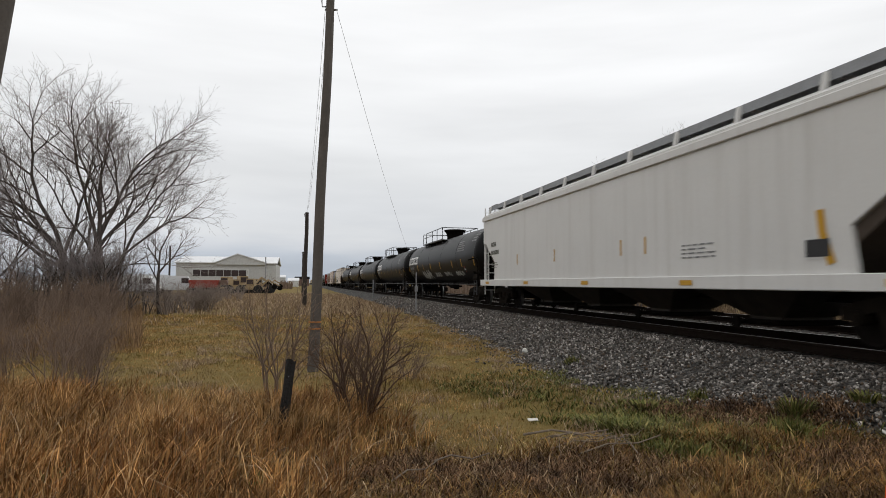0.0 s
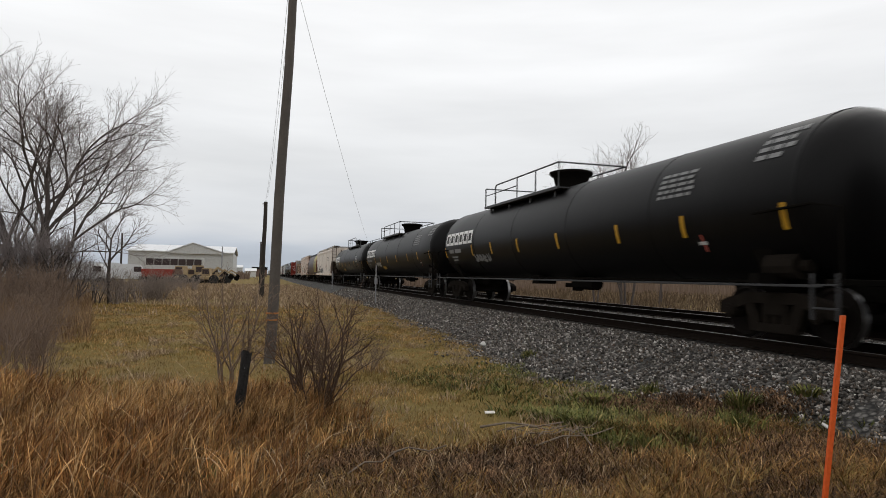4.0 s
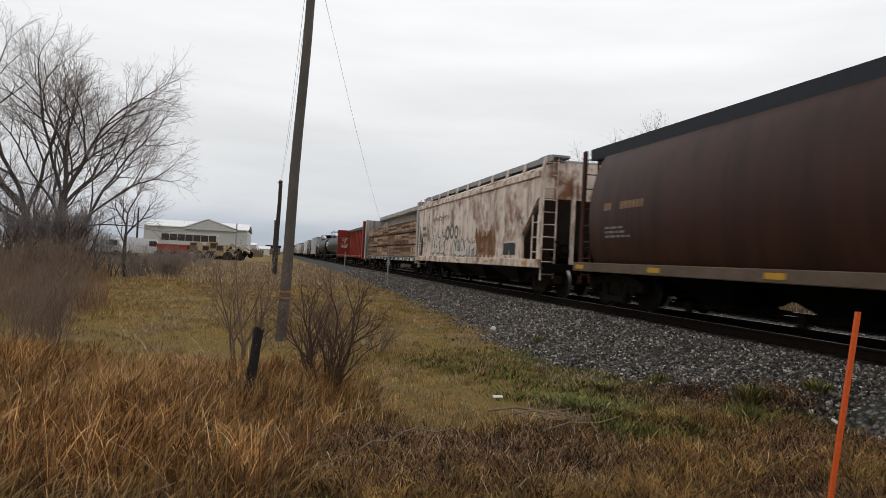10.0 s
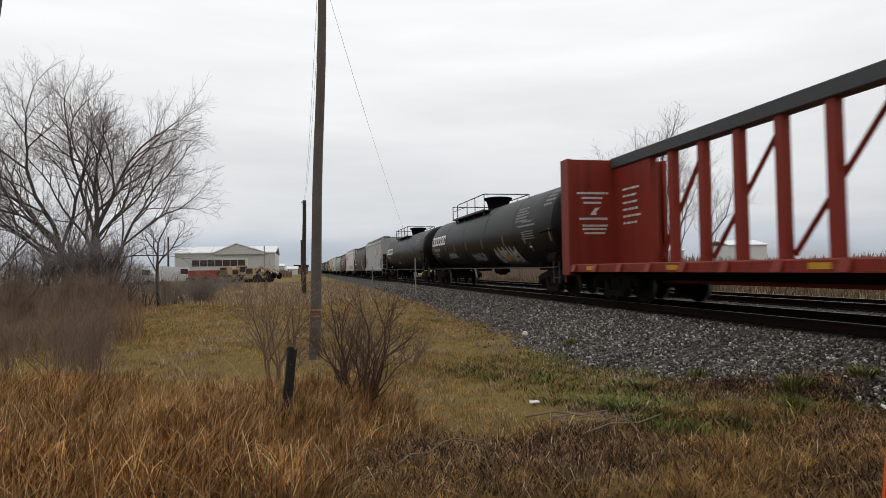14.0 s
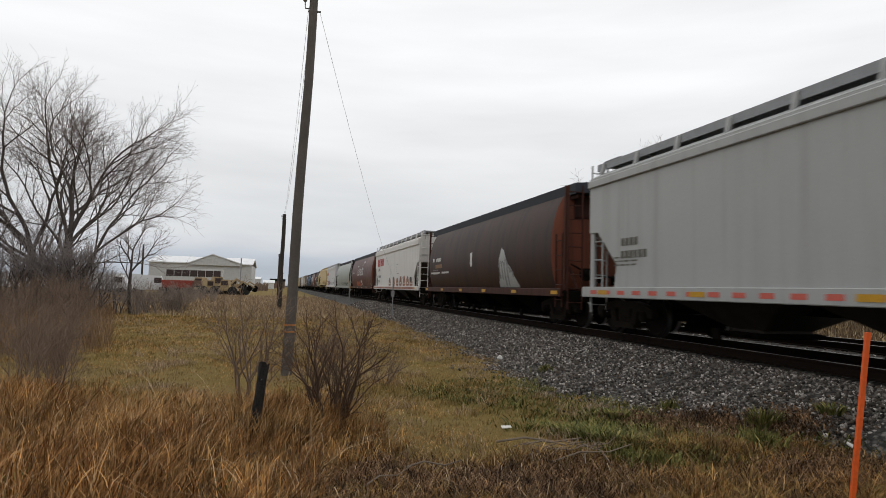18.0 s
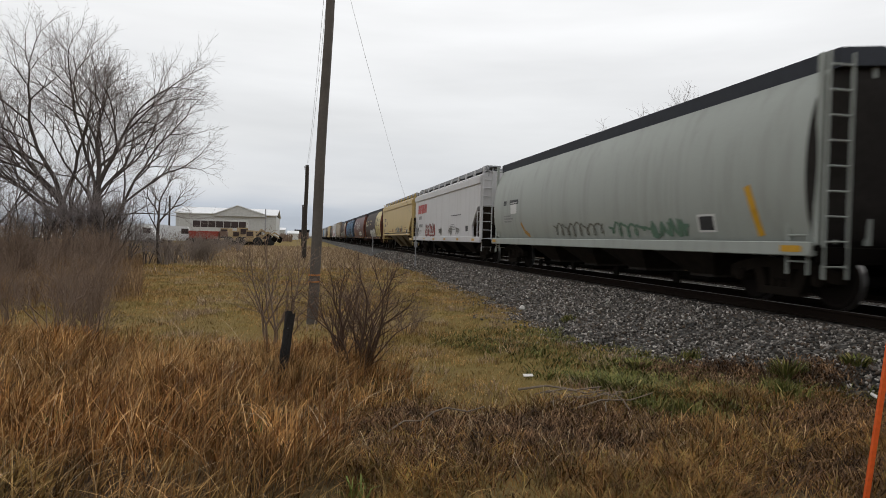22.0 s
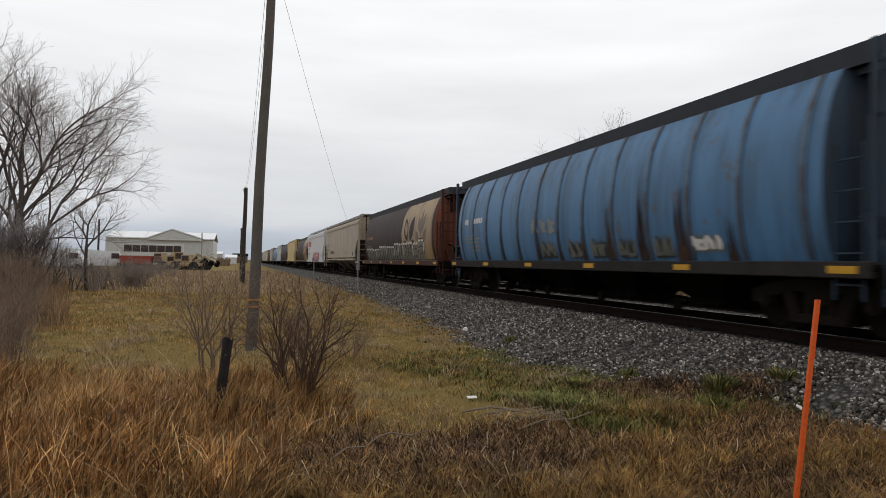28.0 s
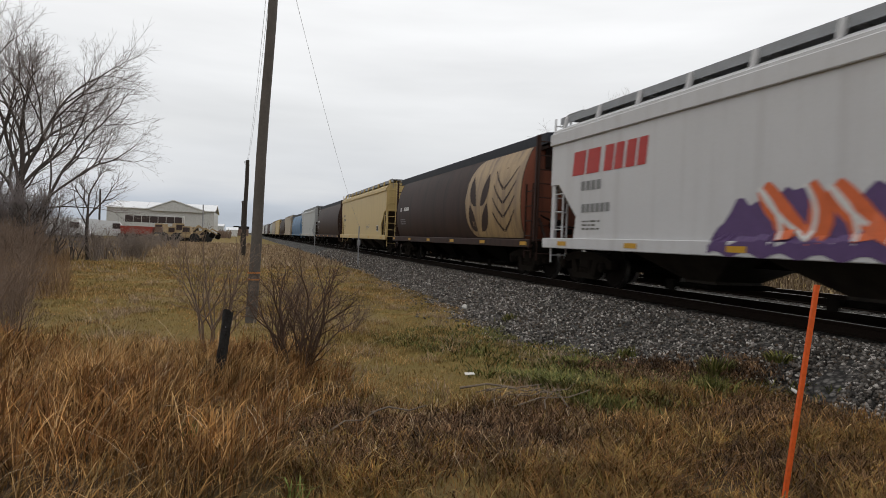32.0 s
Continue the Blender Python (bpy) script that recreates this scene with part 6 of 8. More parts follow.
    lettering(c, "Canada", 2.85, 2.06, 1.45, round_side, M_WHITE, "large white painted word", 1.13)
    graffiti(c, E - 1.0, 2.65, 1.5, 0.65, round_side, rng, None, D_CHROME, None, 4)
    graffiti(c, E - 0.7, 1.2, 2.4, 0.5, round_side, rng, D_MAROON, D_OLIVETAG, None, 4)
    decal(c, "number_patch", bars([(E - 1.25, E - 0.85, 2.2, 2.42)], round_side, 0.012), D_BARREL)
    graffiti(c, -1.0, 1.2, 4.0, 0.7, round_side, rng, D_SOOT, M_WHITE, None, 4)
    follow(c, 0.2)
    c = round_hopper(L, P_BLUE, U_DARK, P_BLUEGRIMESHADE, cap=P_BLUEGRIMESHADE, label="blue ribbed cylindrical hopper car with rust and tags", ribs=True, sill_mat=M_SOOTSILL)
    dress_round(c, L / 2 - 0.42, rng)
    # rust and soot that ran down along the ribs
    for u, top, w in ((-5.75, 1.85, 0.22), (-4.55, 2.55, 0.34), (-3.38, 2.75, 0.26), (-2.25, 2.45, 0.20), (-1.15, 2.0, 0.18), (0.0, 1.95, 0.16), (1.2, 2.2, 0.20), (2.4, 1.9, 0.16), (3.6, 2.2, 0.14), (4.8, 1.9, 0.14)):
        n = 14
        us = [u + w * (0.5 - k / n) for k in range(n + 1)]
        hi = [1.08 + (top - 1.08) * max(0.06, (0.55 + 0.45 * math.sin(5.1 * k + 3 * u)) * math.sin(math.pi * (k + 0.5) / (n + 1)) ** 0.5) for k in range(n + 1)]
        decal(c, "rust_run", strip(us, [1.06] * (n + 1), hi, round_side, 0.036), D_RIBRUST, "dark rust run down the side")
    for u, w in ((-0.4, 0.75), (-1.45, 0.7), (-2.55, 0.6), (-3.75, 0.55), (1.0, 0.8)):
        graffiti(c, u, 1.12, w, 0.48, round_side, rng, D_SOOT, D_PEWTER, None, 2, spiky=0.5)
    graffiti(c, -4.75, 1.22, 0.8, 0.32, round_side, rng, D_PEWTER, D_SPRAYWHITE, None, 2)
    graffiti(c, 1.5, 1.75, 1.5, 0.45, round_side, rng, None, M_GREYLET, None, 3)
    stencil(c, E - 0.9, 1.75, round_side, rng, M_GREYLET, 4, 0.9, 0.07, 0.06)
    follow(c, 0.5)
    c = round_hopper(L, P_BROWN, U_DARK, P_BROWNRED, cap=P_ENDRED, label="brown cylindrical hopper car with silver tags and a cream emblem")
    dress_round(c, L / 2 - 0.42, rng, 7, D_SMEAR)
    faded_ear(c, E, round_side, D_WHEATDULL, P_BROWN)
    block_tag(c, E - 0.3, 1.06, 12.9, 0.92, round_side, rng, D_PEWTER, D_SPRAYWHITE, D_SOOT, 14)
    follow(c, 0.5)
    c = box_hopper(L, P_BEIGE, U_BEIGE, label="beige covered hopper car", bays=3, low=1.04, inset=0.47)
    dress_box(c, L / 2 - 0.47, rng, None, 0, (1.15, 2.26, 1.88, 0.195))
    reflectors(c, [7.6, 4.6, 1.0, -3.4, -7.4], 1.11, lambda z: 1.672, D_BARREL, 0.5, 0.09)
    graffiti(c, 5.35, 1.56, 2.7, 0.36, box_side, rng, None, D_TAGBROWN, None, 11, spiky=0.5)
    follow(c, 1.0)
    c = box_hopper(L, P_LILAC, U_WHITE, rim=0.29, label="white covered hopper car with a large orange and purple tag", bays=3, inset=1.17)
    dress_box(c, L / 2 - 1.17, rng, M_RED, 6)
    cloud = [2.05 - 0.135 * i for i in range(49)]
    decal(c, "graffiti_cloud", strip(cloud, [0.90 + 0.05 * math.sin(i * 1.3) for i in range(49)], [(1.78 + 0.12 * math.sin(i * 0.62) + 0.07 * math.sin(i * 1.9)) - 0.75 * max(0, 1 - i / 5) - 0.75 * max(0, 1 - (48 - i) / 5) for i in range(49)], lambda z: box_side(z) + 0.072 * (z < 1.16), 0.010), D_PURPLE, "dark purple sprayed cloud")
    graffiti(c, 1.35, 1.00, 5.3, 1.02, lambda z: box_side(z) + 0.072 * (z < 1.16), rng, None, D_ORANGE, D_SPRAYWHITE, 4, "orange sprayed letter, not legible")
    follow(c, 0.87)
    c = round_hopper(L, P_BROWN, U_DARK, P_BROWN, cap=P_ENDRED, label="brown cylindrical hopper car with a faded wheat emblem")
    dress_round(c, L / 2 - 0.42, rng)
    emblem(c, E, round_side, D_WHEATDULL, P_BROWN)
    follow(c)
    # the rest of the train, far down the line
    tail = [("b", P_YELLOW), ("r", P_BROWN), ("b", P_GREY), ("r", P_BLUE), ("b", P_BEIGE), ("r", P_BROWN), ("b", P_YELLOW), ("b", P_BEIGE), ("r", P_GREEN), ("r", P_BROWNRED),
            ("b", P_GREY), ("r", P_BROWN), ("b", P_WHITE), ("r", P_RED), ("b", P_YELLOW), ("r", P_BROWN), ("b", P_GREY)]
    tone = {P_YELLOW: "dull yellow", P_BROWN: "brown", P_GREY: "light grey", P_BLUE: "blue", P_BEIGE: "beige", P_GREEN: "grey-green", P_BROWNRED: "red-brown", P_WHITE: "white", P_RED: "oxide red"}
    for k, p in tail:
        if k == "b":
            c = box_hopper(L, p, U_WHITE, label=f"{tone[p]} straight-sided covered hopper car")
            dress_box(c, e, rng)
        else:
            c = round_hopper(L, p, U_DARK, p, label=f"{tone[p]} cylindrical covered hopper car")
            dress_round(c, L / 2 - 0.42, rng)
        follow(c)


def load_lumber(car, length, middle, rng):
    """Bundles of boards in three tiers on both sides of the beam."""
    e = length / 2 - 1.3
    n, gap = 4, 0.045
    w = (2 * e - gap * (n - 1)) / n
    def boards(seed):
        r = random.Random(seed)
        out = []
        cut = r.choice([w * 0.5, w * 0.38, w * 0.62])
        for k in range(5):
            for y0, y1 in ((-w / 2, -w / 2 + cut), (-w / 2 + cut, w / 2)):
                out.append((y1 - y0 - 0.02, (y0 + y1) / 2 + r.uniform(-0.02, 0.02), r.uniform(-0.025, 0.025), 0.075 + k * 0.127))
        return out
    def joined(seed):
        s = Shape()
        for ln, y, x, z in boards(seed):
            s.box(-0.56 + x, 0.56 + x, y - ln / 2, y + ln / 2, z, z + 0.123, 0.006)
        return s.mesh("lumber_bundle")
    strap = shared("bundle_strap", lambda: Shape().box(-0.59, -0.585, -0.015, 0.015, 0.05, 0.71).mesh("strap"))
    bearer = shared("bearer", lambda: Shape().box(-0.55, 0.55, -0.045, 0.045, 0.0, 0.072).mesh("bearer"))
    for sx in (-1, 1):
        for t in range(3):
            for i in range(n):
                seed = (i + 2 * t) % 5
                y = -e + w / 2 + i * (w + gap)
                if sx < 0:
                    b = thing("lumber_bundle", pose(0, 0, 0), "strapped bundle of weathered sawn boards on a flat car", "lumber", "lumber load")
                    for ln, yy, xx, zz in boards(seed):
                        me = shared(("board", round(ln, 2)), lambda: Shape().box(-0.56, 0.56, -ln / 2, ln / 2, 0, 0.123, 0.008).mesh("board"))
                        part("board", me, M_LUMBER, b, at=pose(xx, yy, zz))
                    for yy in (-w * 0.28, w * 0.3):
                        part("strap", strap, M_UNDER, b, at=pose(0, yy, 0))
                    for yy in (-w * 0.4, -w * 0.13, w * 0.13, w * 0.4):
                        part("bearer", bearer, M_WHITE if t == 0 else M_LUMBER, b, at=pose(0, yy, 0))
                else:
                    b = place("lumber_bundle", shared(("bundle", seed), lambda: joined(seed)), M_LUMBER, pose(0, 0, 0), "strapped bundle of weathered sawn boards on a flat car", "lumber", "lumber load", "stuff")
                CARGO.append((b, middle, (sx * 0.82, y, 1.0 + t * 0.72), 0 if sx < 0 else 180))


build_train()


# ---- bare trees and shrubs ----
def limbs_mesh(name, segs, sides=4):
    """Tapered prisms for all segments p0, p1, r0, r1."""
    a = np.array([[*s[0], *s[1], s[2], s[3]] for s in segs])
    p0, p1, r0, r1 = a[:, :3], a[:, 3:6], a[:, 6], a[:, 7]
    d = p1 - p0
    d /= np.linalg.norm(d, axis=1, keepdims=True) + 1e-9
    ref = np.where(np.abs(d[:, 2:3]) < 0.9, np.array([[0, 0, 1.0]]), np.array([[1.0, 0, 0]]))
    u = np.cross(d, ref)
    u /= np.linalg.norm(u, axis=1, keepdims=True)
    w = np.cross(d, u)
    ang = np.arange(sides) * 2 * math.pi / sides
    c, s = np.cos(ang)[None, :, None], np.sin(ang)[None, :, None]
    ring = u[:, None] * c + w[:, None] * s
    v = np.concatenate([p0[:, None] + ring * r0[:, None, None], p1[:, None] + ring * r1[:, None, None]], 1).reshape(-1, 3)
    k = np.arange(sides)
    q = np.stack([k, (k + 1) % sides, sides + (k + 1) % sides, sides + k], 1)
    f = (q[None] + (np.arange(len(a)) * 2 * sides)[:, None, None]).reshape(-1, 4)
    return numpy_mesh(name, v, f, 4)



M_BARK = plain("grey_brown_bark", (0.100, 0.083, 0.075), 0.9, vary=0.35, scale=4, relief=0.6, dist=0.03)
M_TWIG = plain("twigs", (0.26, 0.225, 0.215), 0.9, vary=0.3)
M_BUSHTWIG = plain("bush_stems", (0.098, 0.060, 0.041), 0.85, vary=0.3)
M_GREYTWIG = plain("grey_brush_stems", (0.200, 0.142, 0.105), 0.9, vary=0.3)
M_BUSHGREY = plain("grey_bush_stems", (0.27, 0.222, 0.19), 0.9, vary=0.3)


def forked(stems, rng, step, lift=0.03, wild=0.05, fork=0.165, weak=(0.6, 0.92), angle=27, shoots=0.6, trunk=()):
    """Nodes and their parents of limbs that fork again and again; stems: start, direction, reach.
    With a trunk (points, foot first) the start of a stem is the height at which it leaves the trunk."""
    pos, parent = [], []
    todo = []
    if trunk:
        for a, b in zip(trunk, trunk[1:]):
            n = max(1, round((Vector(b) - Vector(a)).length / step))
            for k in range(n):
                pos.append(Vector(a).lerp(Vector(b), k / n))
                parent.append(len(pos) - 2)
        pos.append(Vector(trunk[-1]))
        parent.append(len(pos) - 2)
    for p, d, reach in stems:
        if trunk:
            todo.append((min(range(len(pos)), key=lambda k: abs(pos[k].z - p)), Vector(d).normalized(), reach))
            continue
        pos.append(Vector(p))
        parent.append(-1)
        todo.append((len(pos) - 1, Vector(d).normalized(), reach))
    while todo:
        k, d, reach = todo.pop()
        n = max(1, round((fork * rng.uniform(0.7, 1.35) * reach) / step + 0.35))
        for i in range(n):
            d = (d + Vector((rng.gauss(0, wild), rng.gauss(0, wild), rng.gauss(0, wild) + lift))).normalized()
            pos.append(pos[k] + d * step)
            parent.append(k)
            k = len(pos) - 1
            if rng.random() < shoots and reach < 3.5:
                side = d.orthogonal().normalized()
                side.rotate(Matrix.Rotation(rng.uniform(0, 6.283), 3, d))
                pos.append(pos[k] + (d * 0.75 + side * 0.7) * step * rng.uniform(0.7, 1.7))
                parent.append(k)
        reach -= n * step
        if reach < step * 0.8:
            continue
        side = d.orthogonal().normalized()
        side.rotate(Matrix.Rotation(rng.uniform(0, 6.283), 3, d))
        s1, s2 = math.radians(rng.uniform(6, 0.55 * angle)), math.radians(rng.uniform(0.7 * angle, 1.35 * angle))
        todo.append((k, d * math.cos(s1) + side * math.sin(s1), reach))
        todo.append((k, d * math.cos(s2) - side * math.sin(s2), reach * rng.uniform(*weak)))
    return pos, parent


def limb_levels(pos, parent, tip, power, cuts):
    n = len(pos)
    area, kids = [0.0] * n, [0] * n
    for k in range(n - 1, -1, -1):
        if not kids[k]:
            area[k] = tip ** power
        if parent[k] >= 0:
            area[parent[k]] += area[k]
            kids[parent[k]] += 1
    r = [v ** (1 / power) for v in area]
    out = [[] for _ in range(len(cuts) + 1)]
    for k in range(n):
        if parent[k] >= 0:
            lvl = sum(r[k] < c for c in cuts)
            out[lvl].append((tuple(pos[parent[k]]), tuple(pos[k]), min(r[parent[k]], r[k] * 1.18), r[k]))
    return out


def runs(segs):
    """Segments gathered into unbroken limbs."""
    found = []
    for s in segs:
        for run in found:
            if run[-1][1] == s[0]:
                run.append(s)
                break
        else:
            found.append([s])
    return found


def tapered(run, sides):
    """One limb as a single skin through its nodes."""
    p = np.array([run[0][0]] + [s[1] for s in run])
    r = np.array([run[0][2]] + [s[3] for s in run])
    d = np.gradient(p, axis=0)
    d /= np.linalg.norm(d, axis=1, keepdims=True)
    u = np.cross(d, np.array([[1.0, 0.0, 0.0]]))
    u /= np.linalg.norm(u, axis=1, keepdims=True)
    w = np.cross(d, u)
    ang = np.arange(sides) * 2 * math.pi / sides
    ring = u[:, None] * np.cos(ang)[None, :, None] + w[:, None] * np.sin(ang)[None, :, None]
    v = (p[:, None] + ring * r[:, None, None]).reshape(-1, 3)
    k = np.arange(sides)
    q = np.stack([k, (k + 1) % sides, sides + (k + 1) % sides, sides + k], 1)
    f = (q[None] + (np.arange(len(run)) * sides)[:, None, None]).reshape(-1, 4)
    return numpy_mesh("limb", v, f, 4)


def bare_tree(x, y, stems, seed, label, step=0.32, tip=0.0052, power=2.12, **how):
    """A leafless tree; stems: sideways lean, lean in depth, reach (with a trunk: height, the leans, reach)."""
    rng = random.Random(seed)
    starts = [(h, (lx, ly, up), reach) for h, lx, ly, up, reach in stems] if how.get("trunk") else [((1.0 * lx + 0.10 * i * (1 if i % 2 else -1), 0.12 * i, -0.2), (0.6 * lx, 0.8 * ly, 1), reach) for i, (lx, ly, reach) in enumerate(stems)]
    out = limb_levels(*forked(starts, rng, step, **how), tip, power, (0.075, 0.017))
    tree = thing("bare_tree", pose(x, y, float(ground_height(x, y))), label, "tree", "bare trees")
    for i, run in enumerate(runs(out[0] or out[1][:4])):
        part("limb" if i else "trunk", tapered(run, 9), M_BARK, tree, "" if i else "rough grey-brown trunk")
    tagged(part("bough", limbs_mesh("bough", out[1], 5), M_BARK, tree), kind="stuff")
    tagged(part("crown", limbs_mesh("crown", out[2], 3), M_TWIG, tree, "fine leafless twigs"), kind="stuff")
    return tree


def shrub_mesh(seed, height, stems, lean, name, tip, step, how):
    rng = random.Random(seed)
    starts = []
    for i in range(stems):
        a, t = rng.uniform(0, 6.283), lean * rng.uniform(0.1, 1.0)
        foot = rng.uniform(0.02, 0.05 + 0.07 * height)
        starts.append(((math.cos(a) * foot, math.sin(a) * foot, -0.05), (math.cos(a) * t, math.sin(a) * t, 1), height * rng.uniform(0.65, 1.08)))
    out = limb_levels(*forked(starts, rng, step, **how), tip, 2.0, (tip * 2.6,))
    return limbs_mesh(name, out[0] or out[1][:9], 5), limbs_mesh(name, out[1], 3)


BUSH = dict(lift=0.028, wild=0.05, fork=0.19, weak=(0.58, 0.9), angle=29, shoots=0.4)
BUSHBOLD = dict(lift=0.03, wild=0.06, fork=0.19, weak=(0.58, 0.9), angle=30, shoots=0.25)
BUSHTHIN = dict(lift=0.03, wild=0.05, fork=0.19, weak=(0.55, 0.9), angle=28, shoots=0.5)
BRUSH = dict(lift=0.03, wild=0.08, fork=0.2, weak=(0.5, 0.88), angle=28, shoots=0.45)


def shrub(x, y, key, seed, height, stems, lean, how, material, label, turn=0, name="shrub", group="", tip=0.0017, step=0.12):
    stem, twigs = shared((key, seed), lambda: shrub_mesh(seed, height, stems, lean, name, tip, step, how))
    s = thing(name, pose(x, y, float(ground_height(x, y)), 0, 0, turn), label, "shrub", group)
    tagged(part("stem", stem, material, s), kind="stuff")
    tagged(part("crown", twigs, material, s, "fine leafless twigs"), kind="stuff")
    return s


def build_trees():
    CROWN = dict(weak=(0.60, 0.90), angle=27, fork=0.128, lift=0.016, wild=0.085, shoots=0.48)
    bare_tree(-9.7, 33.0, [(2.6, -0.66, 0.1, 0.8, 8.7), (3.2, -0.34, -0.3, 1, 8.9), (3.8, 0.0, 0.35, 1, 8.8), (3.6, 0.16, -0.2, 1, 9.0), (3.4, 0.55, 0.2, 0.85, 8.4), (3.7, 0.33, 0.1, 1, 9.3), (2.8, 0.5, -0.4, 0.6, 4.8)], 4,
              "tall leafless tree with a broad fan-shaped crown above the brush", tip=0.0036, power=2.1, trunk=((0.0, 0, -0.3), (-0.05, 0, 1.6), (0.06, 0.05, 3.9)), **CROWN)
    bare_tree(-11.15, 33.6, [(2.2, -0.85, 0.1, 0.75, 9.3), (2.6, -0.50, 0.3, 1, 9.6), (3.0, -0.22, -0.2, 1, 9.8), (2.8, 0.22, 0.2, 1, 8.5), (2.6, -1.1, -0.2, 0.5, 7.2), (3.0, -0.7, -0.3, 0.9, 9.3)], 9,
              "tall leafless tree leaning outwards beside another", tip=0.0036, power=2.1, trunk=((0.15, 0, -0.3), (0.0, 0, 1.6), (-0.25, 0.05, 3.1)), **CROWN)
    bare_tree(-8.85, 32.4, [(2.4, 1.25, 0.1, 0.42, 4.5), (3.0, 0.70, -0.2, 0.8, 6.4), (3.8, 0.42, 0.25, 0.9, 6.6), (4.0, 0.85, 0.2, 0.75, 4.8), (3.0, 0.1, 0.4, 1, 5.4)], 61,
              "leafless tree leaning outwards, with a low arching limb", tip=0.0036, power=2.1, trunk=((-0.25, 0, -0.3), (0.1, 0, 1.8), (0.6, 0.05, 3.2), (0.95, 0, 4.0)), **CROWN)
    bare_tree(-7.15, 34.0, [(1.6, -0.5, 0.1, 0.9, 2.6), (2.0, 0.6, 0, 0.8, 3.0), (2.6, 0.1, 0.1, 1, 3.0), (2.4, -0.3, -0.3, 0.9, 2.4)], 21, "small leafless tree by the brush", 0.22, 0.0052, trunk=((0.1, 0, -0.3), (0.0, 0, 1.2), (0.05, 0, 2.9)), lift=0.02, angle=32)
    bare_tree(-14.6, 32.0, [(-0.2, 0, 8.6), (0.3, 0.1, 7.6)], 22, "leafless tree with crooked limbs in the brush", 0.34, 0.0044)
    bare_tree(-17.8, 33.5, [(0.0, 0, 9.4), (-0.35, 0.1, 8.6), (0.3, 0, 7.8)], 27, "leafless tree half hidden in the thicket", 0.4, 0.0048)
    bare_tree(-12.8, 37.0, [(0.0, 0, 9.0), (0.35, 0, 7.5)], 33, "leafless tree standing behind others", 0.36, 0.0044)
    for x, y, h, k in ((-12.4, 31.5, 3.0, 52), (-14.0, 30.5, 2.7, 53), (-16.0, 31.0, 3.0, 55), (-11.9, 31.2, 3.6, 57), (-13.0, 31.0, 4.4, 58), (-10.2, 34.8, 3.4, 59), (-8.4, 32.2, 3.0, 62), (-9.3, 31.6, 3.6, 63), (-7.7, 33.0, 2.6, 64), (-10.6, 32.0, 3.9, 65), (-9.9, 31.4, 4.6, 66), (-8.9, 31.7, 4.2, 67), (-11.4, 31.6, 4.8, 68)):
        bare_tree(x, y, [(0.1, 0, h), (-0.4, 0.2, h * 0.9), (0.5, 0, h * 0.9), (-0.1, 0.3, h)], k, "low leafless sapling tangled in the brush", 0.2, 0.0046)
    bare_tree(19.7, 31.3, [(-0.2, 0, 9.4), (-0.08, 0, 10.6), (0.03, 0.1, 11.2), (0.14, 0, 10.6), (0.25, 0, 9.6)], 41, "leafless young tree beyond the tracks", 0.34, 0.0044, angle=24, weak=(0.5, 0.85), fork=0.17, shoots=0.7)
    bare_tree(18.3, 32.2, [(-0.12, 0, 8.6), (0.04, 0, 9.4), (0.16, 0, 8.6)], 44, "thin leafless tree beyond the tracks", 0.36, 0.0044, angle=22, weak=(0.5, 0.85), fork=0.18, shoots=0.7)
    bare_tree(21.6, 31.0, [(-0.05, 0, 8.6), (0.1, 0, 8.0)], 46, "thin leafless tree beyond the tracks", 0.36, 0.0044, angle=22, weak=(0.5, 0.85), fork=0.18, shoots=0.7)
    # the bush beside the pole and the thin ones beside the post
    shrub(0.64, 7.45, "bush", 2, 1.55, 13, 0.43, BUSHBOLD, M_BUSHTWIG, "round leafless bush with dark red-brown stems", name="bush", tip=0.0019, step=0.085)
    shrub(-0.34, 9.0, "thin_bush", 5, 1.75, 7, 0.30, BUSHTHIN, M_GREYTWIG, "sparse leafless bush with thin grey stems", name="bush", tip=0.0016, step=0.09)
    shrub(1.75, 10.6, "haze_bush", 6, 0.85, 14, 0.8, BUSH, M_GREYTWIG, "low leafless bush with fine reddish twigs", name="bush", tip=0.0011, step=0.085)
    shrub(1.05, 11.6, "haze_bush", 7, 1.25, 16, 0.7, BUSH, M_GREYTWIG, "low leafless bush with fine grey-brown twigs", name="bush", tip=0.0011, step=0.085)
    # the brown thicket
    rng = random.Random(8)
    for i in range(44):
        y = 9.0 + 10.0 * rng.random() ** 1.2
        x = -y * math.tan(radians(14.5 + 15.0 * rng.random() ** 0.8)) - 0.2
        k = rng.randint(0, 8)
        shrub(x, y, "brush", k, 0.95 + 0.09 * k, 9, 0.55, BRUSH, M_GREYTWIG, "upright leafless brush, grey-brown", rng.uniform(0, 360), group="thicket")
    for i in range(52):
        y = rng.uniform(22, 33)
        x = -y * math.tan(radians(13.5 + 14.5 * rng.random()))
        k = rng.randint(0, 5)
        shrub(x, y, "tall_brush", k, 1.25 + 0.16 * k, 10, 0.6, BRUSH, M_GREYTWIG, "upright leafless brush, grey-brown", rng.uniform(0, 360), group="thicket", tip=0.0042, step=0.2)
